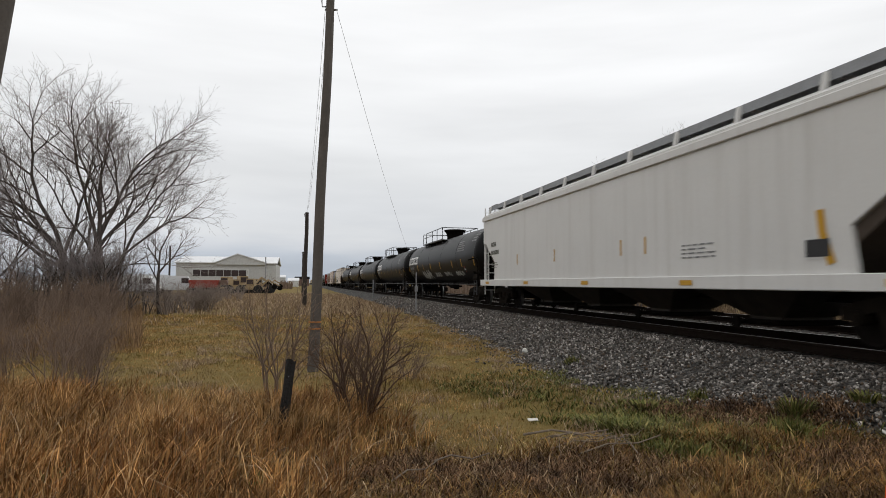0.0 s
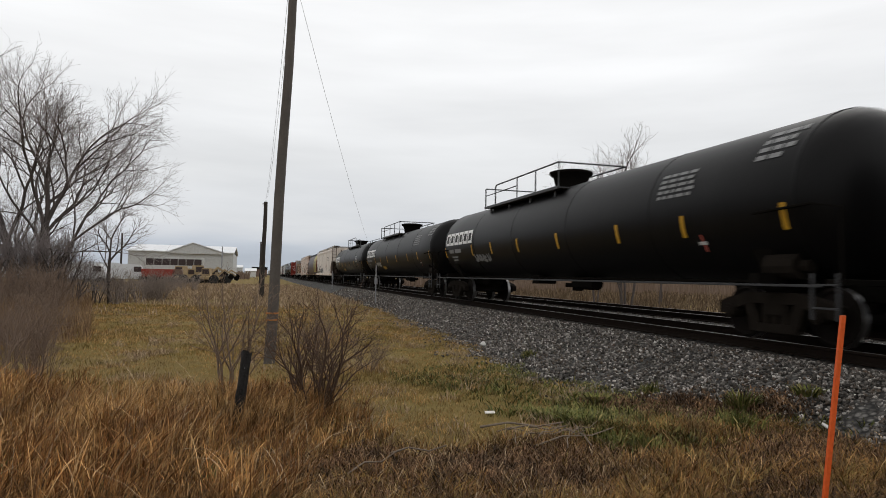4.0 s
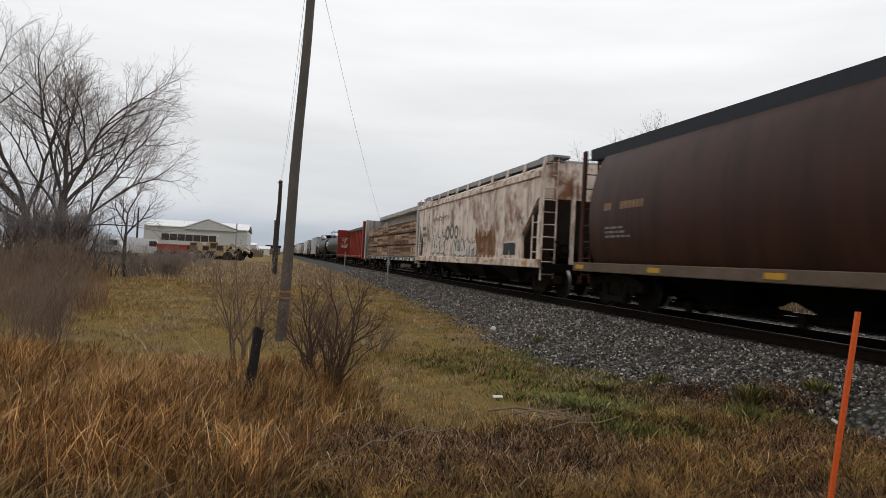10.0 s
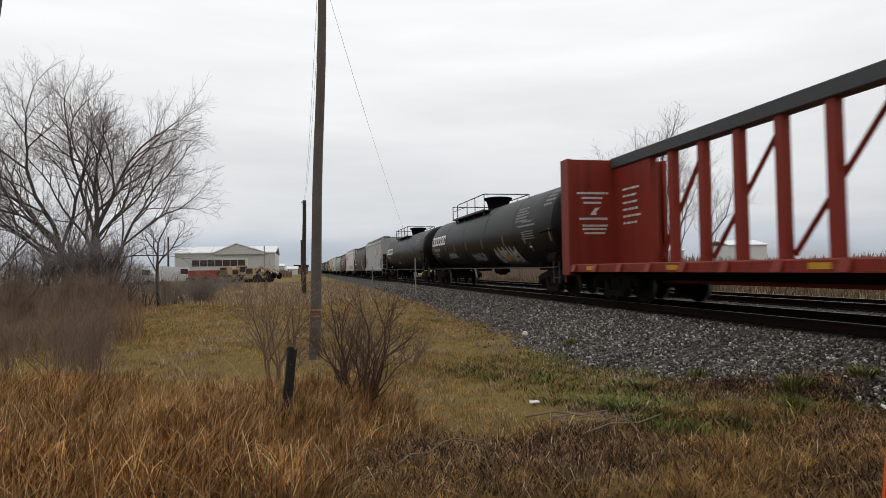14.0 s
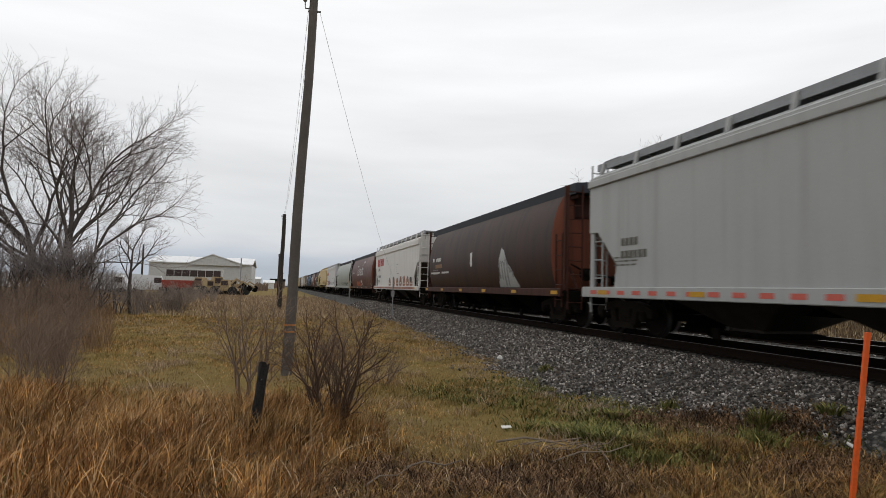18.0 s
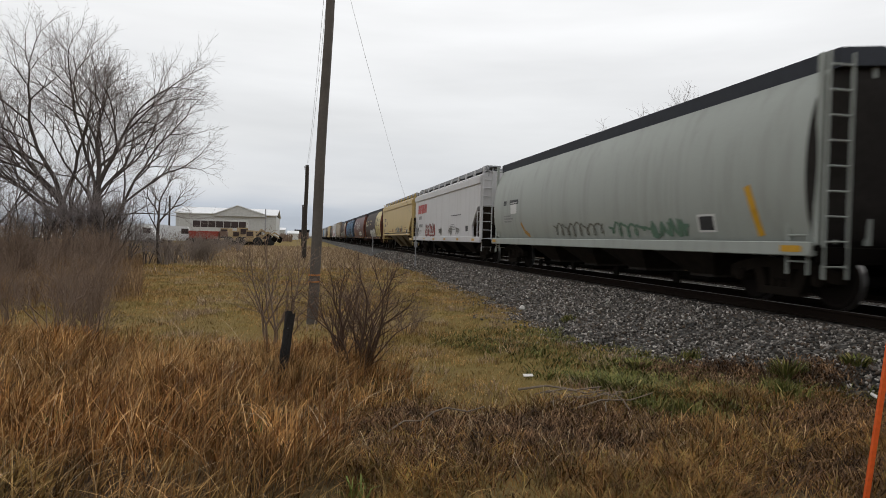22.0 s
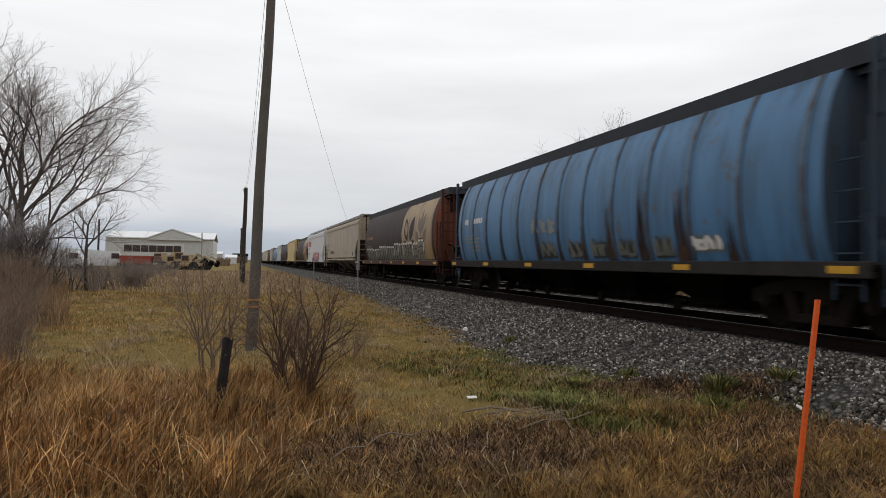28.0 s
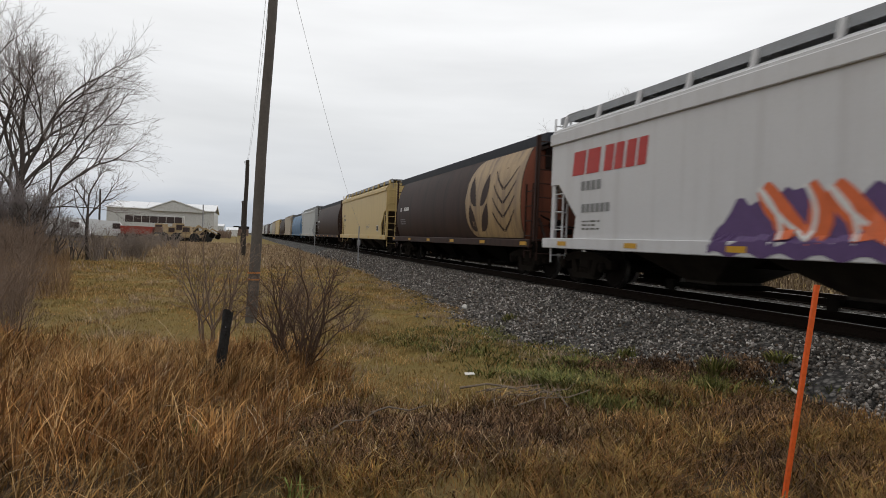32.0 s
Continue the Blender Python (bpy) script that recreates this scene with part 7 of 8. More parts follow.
    # bush clumps before the yard
    for az, d, k in ((-9.6, 36, 0), (-9.0, 37.5, 1), (-8.4, 38, 2), (-7.9, 37, 3), (-8.8, 39, 4), (-11.2, 34, 0), (-10.6, 36, 2), (-5.4, 58, 1), (-7.2, 55, 3), (-6.3, 60, 0)):
        shrub(d * math.tan(radians(az)), d, "yard_bush", k, 1.75, 16, 0.6, BRUSH, M_BUSHGREY, "dense grey leafless bush at the edge of the yard", rng.uniform(0, 360), name="bush", tip=0.0050, step=0.2)


# ---- grass ----
def blades(name, x, y, z, height, width, lean, way, seed, bend=0.5):
    """Curved tapering blades as one mesh; every blade has five corners."""
    n = len(x)
    rng = np.random.default_rng(seed)
    a = rng.random(n) * 6.283
    cx, cy = np.cos(a) * width * 0.5, np.sin(a) * width * 0.5
    lx, ly = np.cos(way) * lean, np.sin(way) * lean
    base = np.stack([x, y, z - 0.02], -1)
    mid = base + np.stack([lx * 0.35 * height, ly * 0.35 * height, height * 0.6 * np.sqrt(np.clip(1 - (lean * 0.35) ** 2, 0.1, 1))], -1)
    tip = base + np.stack([lx * height, ly * height, height * np.clip(1 - bend * lean * lean, 0.12, 1)], -1)
    off = np.stack([cx, cy, np.zeros(n)], -1)
    v = np.stack([base - off, base + off, mid + off * 0.8, mid - off * 0.8, tip], 1).reshape(-1, 3)
    i = np.arange(n)[:, None] * 5
    tri = np.concatenate([i + np.array([[0, 1, 2]]), i + np.array([[0, 2, 3]]), i + np.array([[3, 2, 4]])], 1).reshape(-1, 3)
    return numpy_mesh(name, v, tri, 3)


def drooping(name, x, y, z, height, width, lean, way, seed, droop):
    """Long blades that arch over: four stations along a curve, nine corners with the tip."""
    n = len(x)
    rng = np.random.default_rng(seed)
    a = way + 1.57 + rng.normal(0, 0.5, n)
    off = np.stack([np.cos(a) * width * 0.5, np.sin(a) * width * 0.5, np.zeros(n)], -1)
    rows = []
    for t, w in ((0.0, 1.0), (0.35, 0.95), (0.65, 0.8), (0.86, 0.55), (1.0, 0.0)):
        out = lean * (t * 0.35 + 0.65 * t * t) * height
        up = height * (t - droop * t ** 3)
        c = np.stack([x + np.cos(way) * out, y + np.sin(way) * out, z - 0.02 + up], -1)
        rows += [c - off * w, c + off * w] if w else [c]
    v = np.stack(rows, 1).reshape(-1, 3)
    i = np.arange(n)[:, None] * 9
    faces = [(0, 1, 3), (0, 3, 2), (2, 3, 5), (2, 5, 4), (4, 5, 7), (4, 7, 6), (6, 7, 8)]
    return numpy_mesh(name, v, np.concatenate([i + np.array([f]) for f in faces], 1).reshape(-1, 3), 3)


def field(x, y, s):
    """A smooth random field from 0 to 1."""
    return 0.5 + 0.25 * (np.sin(x * s + 1.7 * np.sin(y * s * 0.7 + 1)) + np.sin(y * s * 1.1 + 1.3 * np.sin(x * s * 0.8 + 2)))


def tall_mask(x, y):
    """Where the tall russet grass stands: a swathe that ends at the bush and the lawn behind it, and a tongue by the stake."""
    edge = np.interp(y, (1.5, 4.0, 4.8, 5.4, 6.0, 7.2, 8.2, 8.8, 9.4, 10.2, 10.7), (0.0, 0.1, 0.2, 0.45, 1.05, 1.2, 0.6, -0.4, -1.2, -4.0, -9.0))
    left = (x < edge + 0.16 * np.sin(y * 3.1) + 0.10 * np.sin(y * 7.7 + x * 2)) & (y < 10.7)
    right = (x > 3.0 + 0.25 * np.sin(y * 3)) & (y < 4.95 + 0.16 * (x - 3.0) + 0.15 * np.sin(x * 4.2)) & (x < 6.4)
    return left, right


M_TALL = per_island("russet_grass", [(0, (0.143, 0.059, 0.019)), (0.3, (0.260, 0.115, 0.033)), (0.65, (0.398, 0.198, 0.061)), (0.92, (0.530, 0.310, 0.124)), (1, (0.678, 0.460, 0.235))], 0.8, scale=1.6, clump=0.75, alt=[(0, (0.175, 0.092, 0.029)), (0.4, (0.318, 0.181, 0.060)), (0.75, (0.466, 0.287, 0.111)), (1, (0.657, 0.450, 0.230))], tuft=(4.5, 0.40, 1.7))
M_MATTED = per_island("matted_grass", [(0, (0.086, 0.037, 0.014)), (0.3, (0.178, 0.082, 0.027)), (0.6, (0.281, 0.145, 0.047)), (0.85, (0.389, 0.225, 0.087)), (1, (0.562, 0.365, 0.184))], 0.8, scale=2.4, clump=0.7, alt=[(0, (0.081, 0.056, 0.017)), (0.4, (0.162, 0.112, 0.033)), (0.75, (0.281, 0.188, 0.060)), (1, (0.475, 0.310, 0.136))], tuft=(5.0, 0.36, 1.9))
M_SHORT = per_island("olive_grass", [(0, (0.234, 0.140, 0.046)), (0.4, (0.348, 0.208, 0.074)), (0.75, (0.462, 0.287, 0.114)), (1, (0.616, 0.409, 0.196))], 0.8, scale=0.45, clump=0.5, alt=[(0, (0.120, 0.101, 0.028)), (0.5, (0.217, 0.170, 0.048)), (1, (0.353, 0.255, 0.090))], tuft=(3.2, 0.60, 1.35))
M_GREENG = per_island("green_weeds", [(0, (0.055, 0.066, 0.014)), (0.4, (0.115, 0.122, 0.030)), (0.75, (0.210, 0.190, 0.056)), (1, (0.34, 0.27, 0.105))], 0.75, scale=3, tuft=(6.0, 0.4, 1.7))
M_DRY = per_island("dry_field_grass", [(0, (0.23, 0.155, 0.095)), (0.5, (0.37, 0.265, 0.165)), (1, (0.52, 0.40, 0.27))], 0.85, scale=2)
M_BEYOND = per_island("brown_field_grass", [(0, (0.080, 0.053, 0.032)), (0.5, (0.165, 0.115, 0.069)), (1, (0.30, 0.22, 0.137))], 0.85, scale=0.5, clump=0.7)
M_GOLD = per_island("golden_grass", [(0, (0.100, 0.044, 0.015)), (0.3, (0.200, 0.098, 0.028)), (0.55, (0.294, 0.160, 0.045)), (0.8, (0.200, 0.148, 0.038)), (1, (0.430, 0.285, 0.115))], 0.8, scale=2, clump=0.75, tuft=(5.5, 0.40, 1.75))
M_LITTER = per_island("dark_litter", [(0, (0.055, 0.028, 0.014)), (0.6, (0.150, 0.083, 0.042)), (1, (0.31, 0.195, 0.105))], 0.9, scale=4, tuft=(5.0, 0.4, 1.7))
M_SPRIG = per_island("sprig_green", [(0, (0.10, 0.14, 0.03)), (1, (0.22, 0.26, 0.07))], 0.7, scale=4)
M_STEM = per_island("bleached_stems", [(0, (0.200, 0.125, 0.066)), (0.6, (0.340, 0.240, 0.140)), (1, (0.56, 0.43, 0.28))], 0.8, scale=4)


def build_grass():
    rng = np.random.default_rng(17)
    # tall russet grass, thicker in tussocks, all bowed one way by the wind
    n = 250000
    y = 1.8 + 8.9 * rng.random(n) ** 0.85
    x = -9.0 + 15.6 * rng.random(n)
    left, right = tall_mask(x, y)
    clump = 0.3 * field(x, y, 4.2) + 0.3 * field(x + 3, y, 9.5) + 0.4 * field(x * 0.9 - 1, y * 1.2, 17.0)
    gap = field(x * 0.9 + 5, y, 1.7)
    keep = (left | (right & (rng.random(n) < 0.55))) & (rng.random(n) < -0.10 + 1.35 * clump) & (rng.random(n) < 0.35 + 0.9 * gap) & (x * x + y * y > 3.0)
    x, y, right, clump, gap = x[keep], y[keep], right[keep], clump[keep], gap[keep]
    m = len(x)
    h = (0.26 + 0.36 * rng.random(m)) * (0.6 + 0.6 * clump) * (0.72 + 0.4 * gap) * np.where(right, 0.55, 1.0)
    h *= np.clip(0.98 - 0.06 * (x + 0.6), 0.8, 1.25) * np.clip(1.5 - 0.07 * y, 0.75, 1.1)
    way = 0.25 + rng.normal(0, 1.4, m)
    lean = np.abs(rng.normal(0.44, 0.30, m))
    near = y < 4.35 + 0.55 * (field(x, y * 0.6, 3.3) - 0.5) * 2 + rng.normal(0, 0.25, m)
    h = np.where(near, 0.72 * h, 1.04 * h)
    lean = np.where(near, lean + 0.30, lean)
    wide, sag = 0.0038 + 0.0058 * rng.random(m), 0.12 + 0.3 * rng.random(m)
    for name, pick, mat, label in (("tall_grass", ~near, M_TALL, "tall russet autumn grass, wind-bent"), ("matted_grass", near & (rng.random(m) < 0.8), M_MATTED, "matted brown and olive grass, half fallen over")):
        place(name, drooping(name, x[pick], y[pick], ground_height(x[pick], y[pick]), h[pick], wide[pick], lean[pick], way[pick], 1, sag[pick]), mat, kind="stuff", category="grass", label=label)
    # bleached bent stalks among it
    n = 1100
    y, x = 1.8 + 7.6 * rng.random(n), -8.5 + 14.0 * rng.random(n)
    left, right = tall_mask(x, y)
    x, y = x[left], y[left]
    m = len(x)
    place("bleached_stalks", drooping("bleached_stalks", x, y, ground_height(x, y), 0.36 + 0.36 * rng.random(m), 0.006 + 0.006 * rng.random(m), np.abs(rng.normal(0.8, 0.4, m)), 0.3 + rng.normal(0, 1.4, m), 2, 0.1 + 0.55 * rng.random(m)), M_STEM, kind="stuff", category="grass", label="pale bent dead grass stalks")
    # low dead leaves and green shoots between the tussocks
    n = 42000
    y, x = 2.2 + 6.0 * rng.random(n), -6.5 + 8.0 * rng.random(n)
    left, right = tall_mask(x, y)
    keep = left & (field(x * 0.9 + 5, y, 1.7) < 0.55)
    x, y = x[keep], y[keep]
    m = len(x)
    place("undergrowth", blades("undergrowth", x, y, ground_height(x, y), 0.06 + 0.16 * rng.random(m), 0.006 + 0.010 * rng.random(m), np.abs(rng.normal(0.75, 0.3, m)), rng.random(m) * 6.283, 21), M_GOLD, kind="stuff", category="grass", label="low olive and brown undergrowth between tussocks")
    # close lawn between the tall grass and the ballast, and behind the brush
    n = 330000
    u = rng.random(n)
    y = 3.0 + 30 * u ** 1.65
    x = -0.55 * y - 1 + rng.random(n) * (toe_x(y) + 0.55 * y + 1.05)
    left, right = tall_mask(x, y)
    keep = ~left & ~right & (rng.random(n) < 0.55 + 0.6 * field(x, y, 2.1)) & ((x < 0.7) | (y > 5.6 + 0.3 * np.sin(x * 3)))
    x, y = x[keep], y[keep]
    m = len(x)
    far = 1 + np.clip(y - 8, 0, 40) * 0.07
    h = (0.030 + 0.060 * rng.random(m)) * (0.45 + 0.6 * field(x, y, 1.3) + 0.5 * field(x, y, 6.5)) * (1 + 0.6 * (field(x, y, 0.8) > 0.66)) * (1 + 0.012 * np.clip(y - 8, 0, 30))
    place("short_grass", blades("short_grass", x, y, ground_height(x, y), h, (0.004 + 0.005 * rng.random(m)) * far, np.abs(rng.normal(0.65, 0.35, m)), rng.random(m) * 6.283, 3), M_SHORT, kind="stuff", category="grass", label="short olive-green grass turning brown")
    # wispy taller tufts on the lawn
    n = 9000
    k = rng.integers(0, 150, n)
    cy = 5.8 + 20 * rng.random(150) ** 1.3
    cx = -0.2 * cy + rng.random(150) * (toe_x(cy) - 0.3 + 0.2 * cy)
    x, y = cx[k] + rng.normal(0, 0.13, n), cy[k] + rng.normal(0, 0.13, n)
    left, right = tall_mask(x, y)
    keep = ~left & (x < toe_x(y))
    x, y = x[keep], y[keep]
    m = len(x)
    place("grass_tufts", drooping("grass_tufts", x, y, ground_height(x, y), 0.06 + 0.12 * rng.random(m), 0.004 + 0.003 * rng.random(m) + 0.0003 * y, np.abs(rng.normal(0.6, 0.3, m)), rng.random(m) * 6.283, 23, 0.3 * rng.random(m)), M_DRY, kind="stuff", category="grass", label="wispy straw-coloured tufts in the lawn")
    # greener weeds along the foot of the ballast
    n = 60000
    y = 5.2 + 6 * rng.random(n) ** 1.2
    x = toe_x(y) + 0.15 - 2.5 * rng.random(n) ** 1.15
    patch = field(x * 1.3, y, 1.9)
    bright = np.exp(-((x - 3.6) / 0.75) ** 2 - ((y - 6.3) / 0.8) ** 2)
    keep = (rng.random(n) < np.clip(0.05 + 0.40 * patch ** 1.5 + 0.10 * (x - 3.2) + 0.8 * bright, 0, 0.95)) & (x > 2.5 - 0.12 * (y - 6)) & (field(x, y * 1.2, 8.0) > 0.30)
    x, y, bright = x[keep], y[keep], bright[keep]
    m = len(x)
    place("green_weeds", drooping("green_weeds", x, y, np.maximum(ground_height(x, y), ballast_height(x, y)), (0.04 + 0.09 * rng.random(m)) * (1 + 0.8 * bright), 0.008 + 0.012 * rng.random(m), np.abs(rng.normal(0.8, 0.3, m)), rng.random(m) * 6.283, 4, 0.4 * rng.random(m)), M_GREENG, kind="stuff", category="weeds", label="low green weeds at the foot of the ballast")
    # dry grass of the middle distance, and beyond the far track
    n = 60000
    y = 17 + 75 * rng.random(n) ** 1.7
    x = -0.62 * y + rng.random(n) * (0.62 * y + 5.5)
    keep = (rng.random(n) < np.clip((y - 24) / 14, 0, 1)) & ((field(x, y, 0.55) > 0.45) | (y > 38))
    x, y = x[keep], y[keep]
    m = len(x)
    place("dry_grass", blades("dry_grass", x, y, ground_height(x, y), 0.12 + 0.28 * rng.random(m), 0.014 + 0.0008 * y, np.abs(rng.normal(0.45, 0.25, m)), rng.random(m) * 6.283, 5), M_DRY, kind="stuff", category="grass", label="dry tan grass in the middle distance")
    n = 52000
    x = 16.2 + 34 * rng.random(n) ** 1.8
    y = -8 + 130 * rng.random(n) ** 1.3
    place("dry_grass_beyond", blades("dry_grass_beyond", x, y, ground_height(x, y), (0.25 + 0.45 * rng.random(n)) * (0.5 + 0.8 * field(x, y, 0.9)), 0.016 + 0.0008 * (x + y), np.abs(rng.normal(0.3, 0.2, n)), rng.random(n) * 6.283, 6), M_BEYOND, kind="stuff", category="grass", label="dry brown grass beyond the far track")
    # matted cut stems and straw lying on the bare soil
    n = 1300
    a, q = rng.random(n) * 6.283, np.sqrt(rng.random(n))
    x, y = 1.75 + 1.65 * q * np.cos(a), 4.95 + 0.95 * q * np.sin(a)
    place("matted_stems", blades("matted_stems", x, y, ground_height(x, y) + 0.03, 0.06 + 0.22 * rng.random(n) ** 2, 0.004 + 0.004 * rng.random(n), 0.9 + 0.3 * rng.random(n), rng.random(n) * 6.283, 7, 0.92), M_STEM, kind="stuff", category="grass", label="flattened dead stems on the ground")
    # dark fallen litter, matted; the cluster at (4.1, 3.7) stands in for shadowed weeds
    n = 13000
    k = rng.integers(0, 7, n)
    x = np.array([0.72, 1.9, 4.1, 1.2, 2.6, 4.8, 5.5])[k] + rng.normal(0, 0.40, n)
    y = np.array([5.45, 5.0, 3.7, 4.6, 5.2, 4.75, 5.25])[k] + rng.normal(0, 0.30, n)
    place("dead_litter", blades("dead_litter", x, y, ground_height(x, y) + 0.02 + 0.04 * rng.random(n), 0.05 + 0.14 * rng.random(n), 0.005 + 0.008 * rng.random(n), 0.8 + 0.3 * rng.random(n), rng.random(n) * 6.283, 17, 0.8), M_LITTER, kind="stuff", category="litter", label="dark matted dead leaves and stems, one patch standing in for shadowed weeds")
    # brown litter washed over the foot of the stones, and two leafy weeds rooted in it
    n = 5200
    k = rng.integers(0, 4, n)
    x = np.array([5.0, 5.35, 4.6, 5.9])[k] + rng.normal(0, 0.22, n)
    y = np.array([6.95, 6.6, 7.5, 6.35])[k] + rng.normal(0, 0.20, n)
    place("foot_litter", blades("foot_litter", x, y, np.maximum(ground_height(x, y), ballast_height(x, y)) + 0.02 + 0.03 * rng.random(n), 0.04 + 0.08 * rng.random(n), 0.008 + 0.010 * rng.random(n), 0.8 + 0.3 * rng.random(n), rng.random(n) * 6.283, 27, 0.85), M_LITTER, kind="stuff", category="litter", label="brown leaf litter over the foot of the ballast")
    for sx, sy, hh in ((5.75, 6.55, 0.26), (4.35, 7.55, 0.20), (6.5, 6.3, 0.15)):
        n = 170
        r, a = 0.16 * np.sqrt(rng.random(n)), rng.random(n) * 6.283
        x, y = r * np.cos(a), r * np.sin(a)
        base = float(max(ground_height(sx, sy), ballast_height(np.array([sx]), np.array([sy]))[0]))
        place("leafy_weed", drooping("leafy_weed", x, y, np.zeros(n), hh * (0.4 + 0.6 * rng.random(n)), 0.012 + 0.014 * rng.random(n), np.abs(rng.normal(0.6, 0.3, n)), a, 31, 0.35 * rng.random(n)), M_GREENG, pose(sx, sy, base), "low leafy weed at the edge of the stones", "weed", "leafy weeds", "stuff")
    # a few fresh green sprigs
    for sx, sy in ((-0.30, 5.13), (-1.9, 5.6), (-2.2, 4.4), (0.35, 3.9)):
        n = 16
        x, y = sx + rng.normal(0, 0.04, n), sy + rng.normal(0, 0.04, n)
        place("green_sprig", blades("green_sprig", x - sx, y - sy, np.full(n, 0.06), 0.10 + 0.10 * rng.random(n), np.full(n, 0.012), np.abs(rng.normal(0.7, 0.2, n)), rng.random(n) * 6.283, 19), M_SPRIG, pose(sx, sy, float(ground_height(sx, sy))), "fresh green sprig in the dead grass", "weed", "green sprigs", "stuff")
    # golden ankle-deep grass between the turf and the stake
    n = 110000
    y = 2.2 + 4.9 * rng.random(n)
    x = 0.3 + 6.2 * rng.random(n)
    c = 0.6 * field(x, y, 3.1) + 0.4 * field(x, y, 7.3)
    bare = np.exp(-((x - 1.75) / 1.3) ** 2 - ((y - 4.95) / 0.75) ** 2) + 0.8 * np.exp(-((x - 5.1) / 0.8) ** 2 - ((y - 4.95) / 0.5) ** 2)
    keep = (x < toe_x(y) - 0.05) & (rng.random(n) < 0.25 + 0.9 * c) & (rng.random(n) > 0.9 * bare) & (y < 5.9 + 0.18 * np.sin(x * 2.1) + 0.22 * (x - 3) * (x > 3))
    x, y, c = x[keep], y[keep], c[keep]
    m = len(x)
    place("golden_grass", drooping("golden_grass", x, y, ground_height(x, y), (0.06 + 0.15 * rng.random(m)) * (0.5 + 0.9 * c), 0.004 + 0.005 * rng.random(m), np.abs(rng.normal(0.8, 0.35, m)), rng.random(m) * 6.283, 8, 0.45 * rng.random(m)), M_GOLD, kind="stuff", category="grass", label="golden and olive grass bending over")


# ---- poles, wires, stake, post and litter ----
M_POLE = plain("weathered_pole", (0.110, 0.096, 0.084), 0.9, vary=0.35, scale=3, relief=0.5, dist=0.02)
M_POLEDARK = plain("dark_pole", (0.045, 0.037, 0.031), 0.9, vary=0.3)
M_WIRE = plain("wire", (0.20, 0.20, 0.205), 0.5, 0.5)
M_ORANGE = plain("orange_paint", (0.72, 0.115, 0.022), 0.5, vary=0.12)
M_BAND = plain("rusty_band", (0.42, 0.17, 0.05), 0.7, vary=0.3)
M_CHAR = plain("charred_wood", (0.020, 0.018, 0.017), 0.9, vary=0.4, scale=5, relief=0.8, dist=0.02)
M_PAPER = plain("white_litter", (0.70, 0.68, 0.64), 0.7, vary=0.1)
M_STICK = plain("dead_wood", (0.19, 0.15, 0.115), 0.9, vary=0.35, scale=8)
M_POSTGREY = plain("marker_grey", (0.30, 0.30, 0.31), 0.5, 0.4)


def pole(x, y, dx, dy, h, r0, r1, material, label, hardware=True):
    """A leaning utility pole; dx, dy: how far its top leans."""
    p = thing("utility_pole", pose(x, y, 0), label, "utility pole", "pole line")
    n = 9
    pts = [(dx * i / n + 0.012 * math.sin(i * 1.1), dy * i / n, -0.3 + (h + 0.3) * i / n) for i in range(n + 1)]
    part("shaft", Shape().rod(pts, r0, 14, r1).mesh("shaft", True), material, p, "weathered wooden shaft")
    if hardware:
        part("insulator_pin", Shape().rod([(dx, dy, h - 0.28), (dx - 0.16, dy, h - 0.30), (dx - 0.17, dy, h - 0.16)], 0.013, 6).mesh("insulator_pin"), M_WIRE, p)
        part("insulator", Shape().loft([[(dx - 0.17 + r * math.cos(a), dy + r * math.sin(a), h - 0.17 + z) for a in [k * math.pi / 5 for k in range(10)]] for r, z in ((0.02, 0), (0.04, 0.02), (0.035, 0.07), (0.015, 0.09))]).mesh("insulator", True), M_POSTGREY, p)
        part("guy_clamp", Shape().rod([(dx - 0.11, dy, h - 0.35), (dx + 0.13, dy, h - 0.33)], 0.018, 6).mesh("guy_clamp"), M_WIRE, p)
    return p


def cable(a, b, sag, r, label):
    pts = [(a[0] + (b[0] - a[0]) * t, a[1] + (b[1] - a[1]) * t, a[2] + (b[2] - a[2]) * t - 4 * sag * t * (1 - t)) for t in [i / 14 for i in range(15)]]
    place("cable", Shape().rod(pts, r, 5).mesh("cable"), M_WIRE, label=label, category="cable")


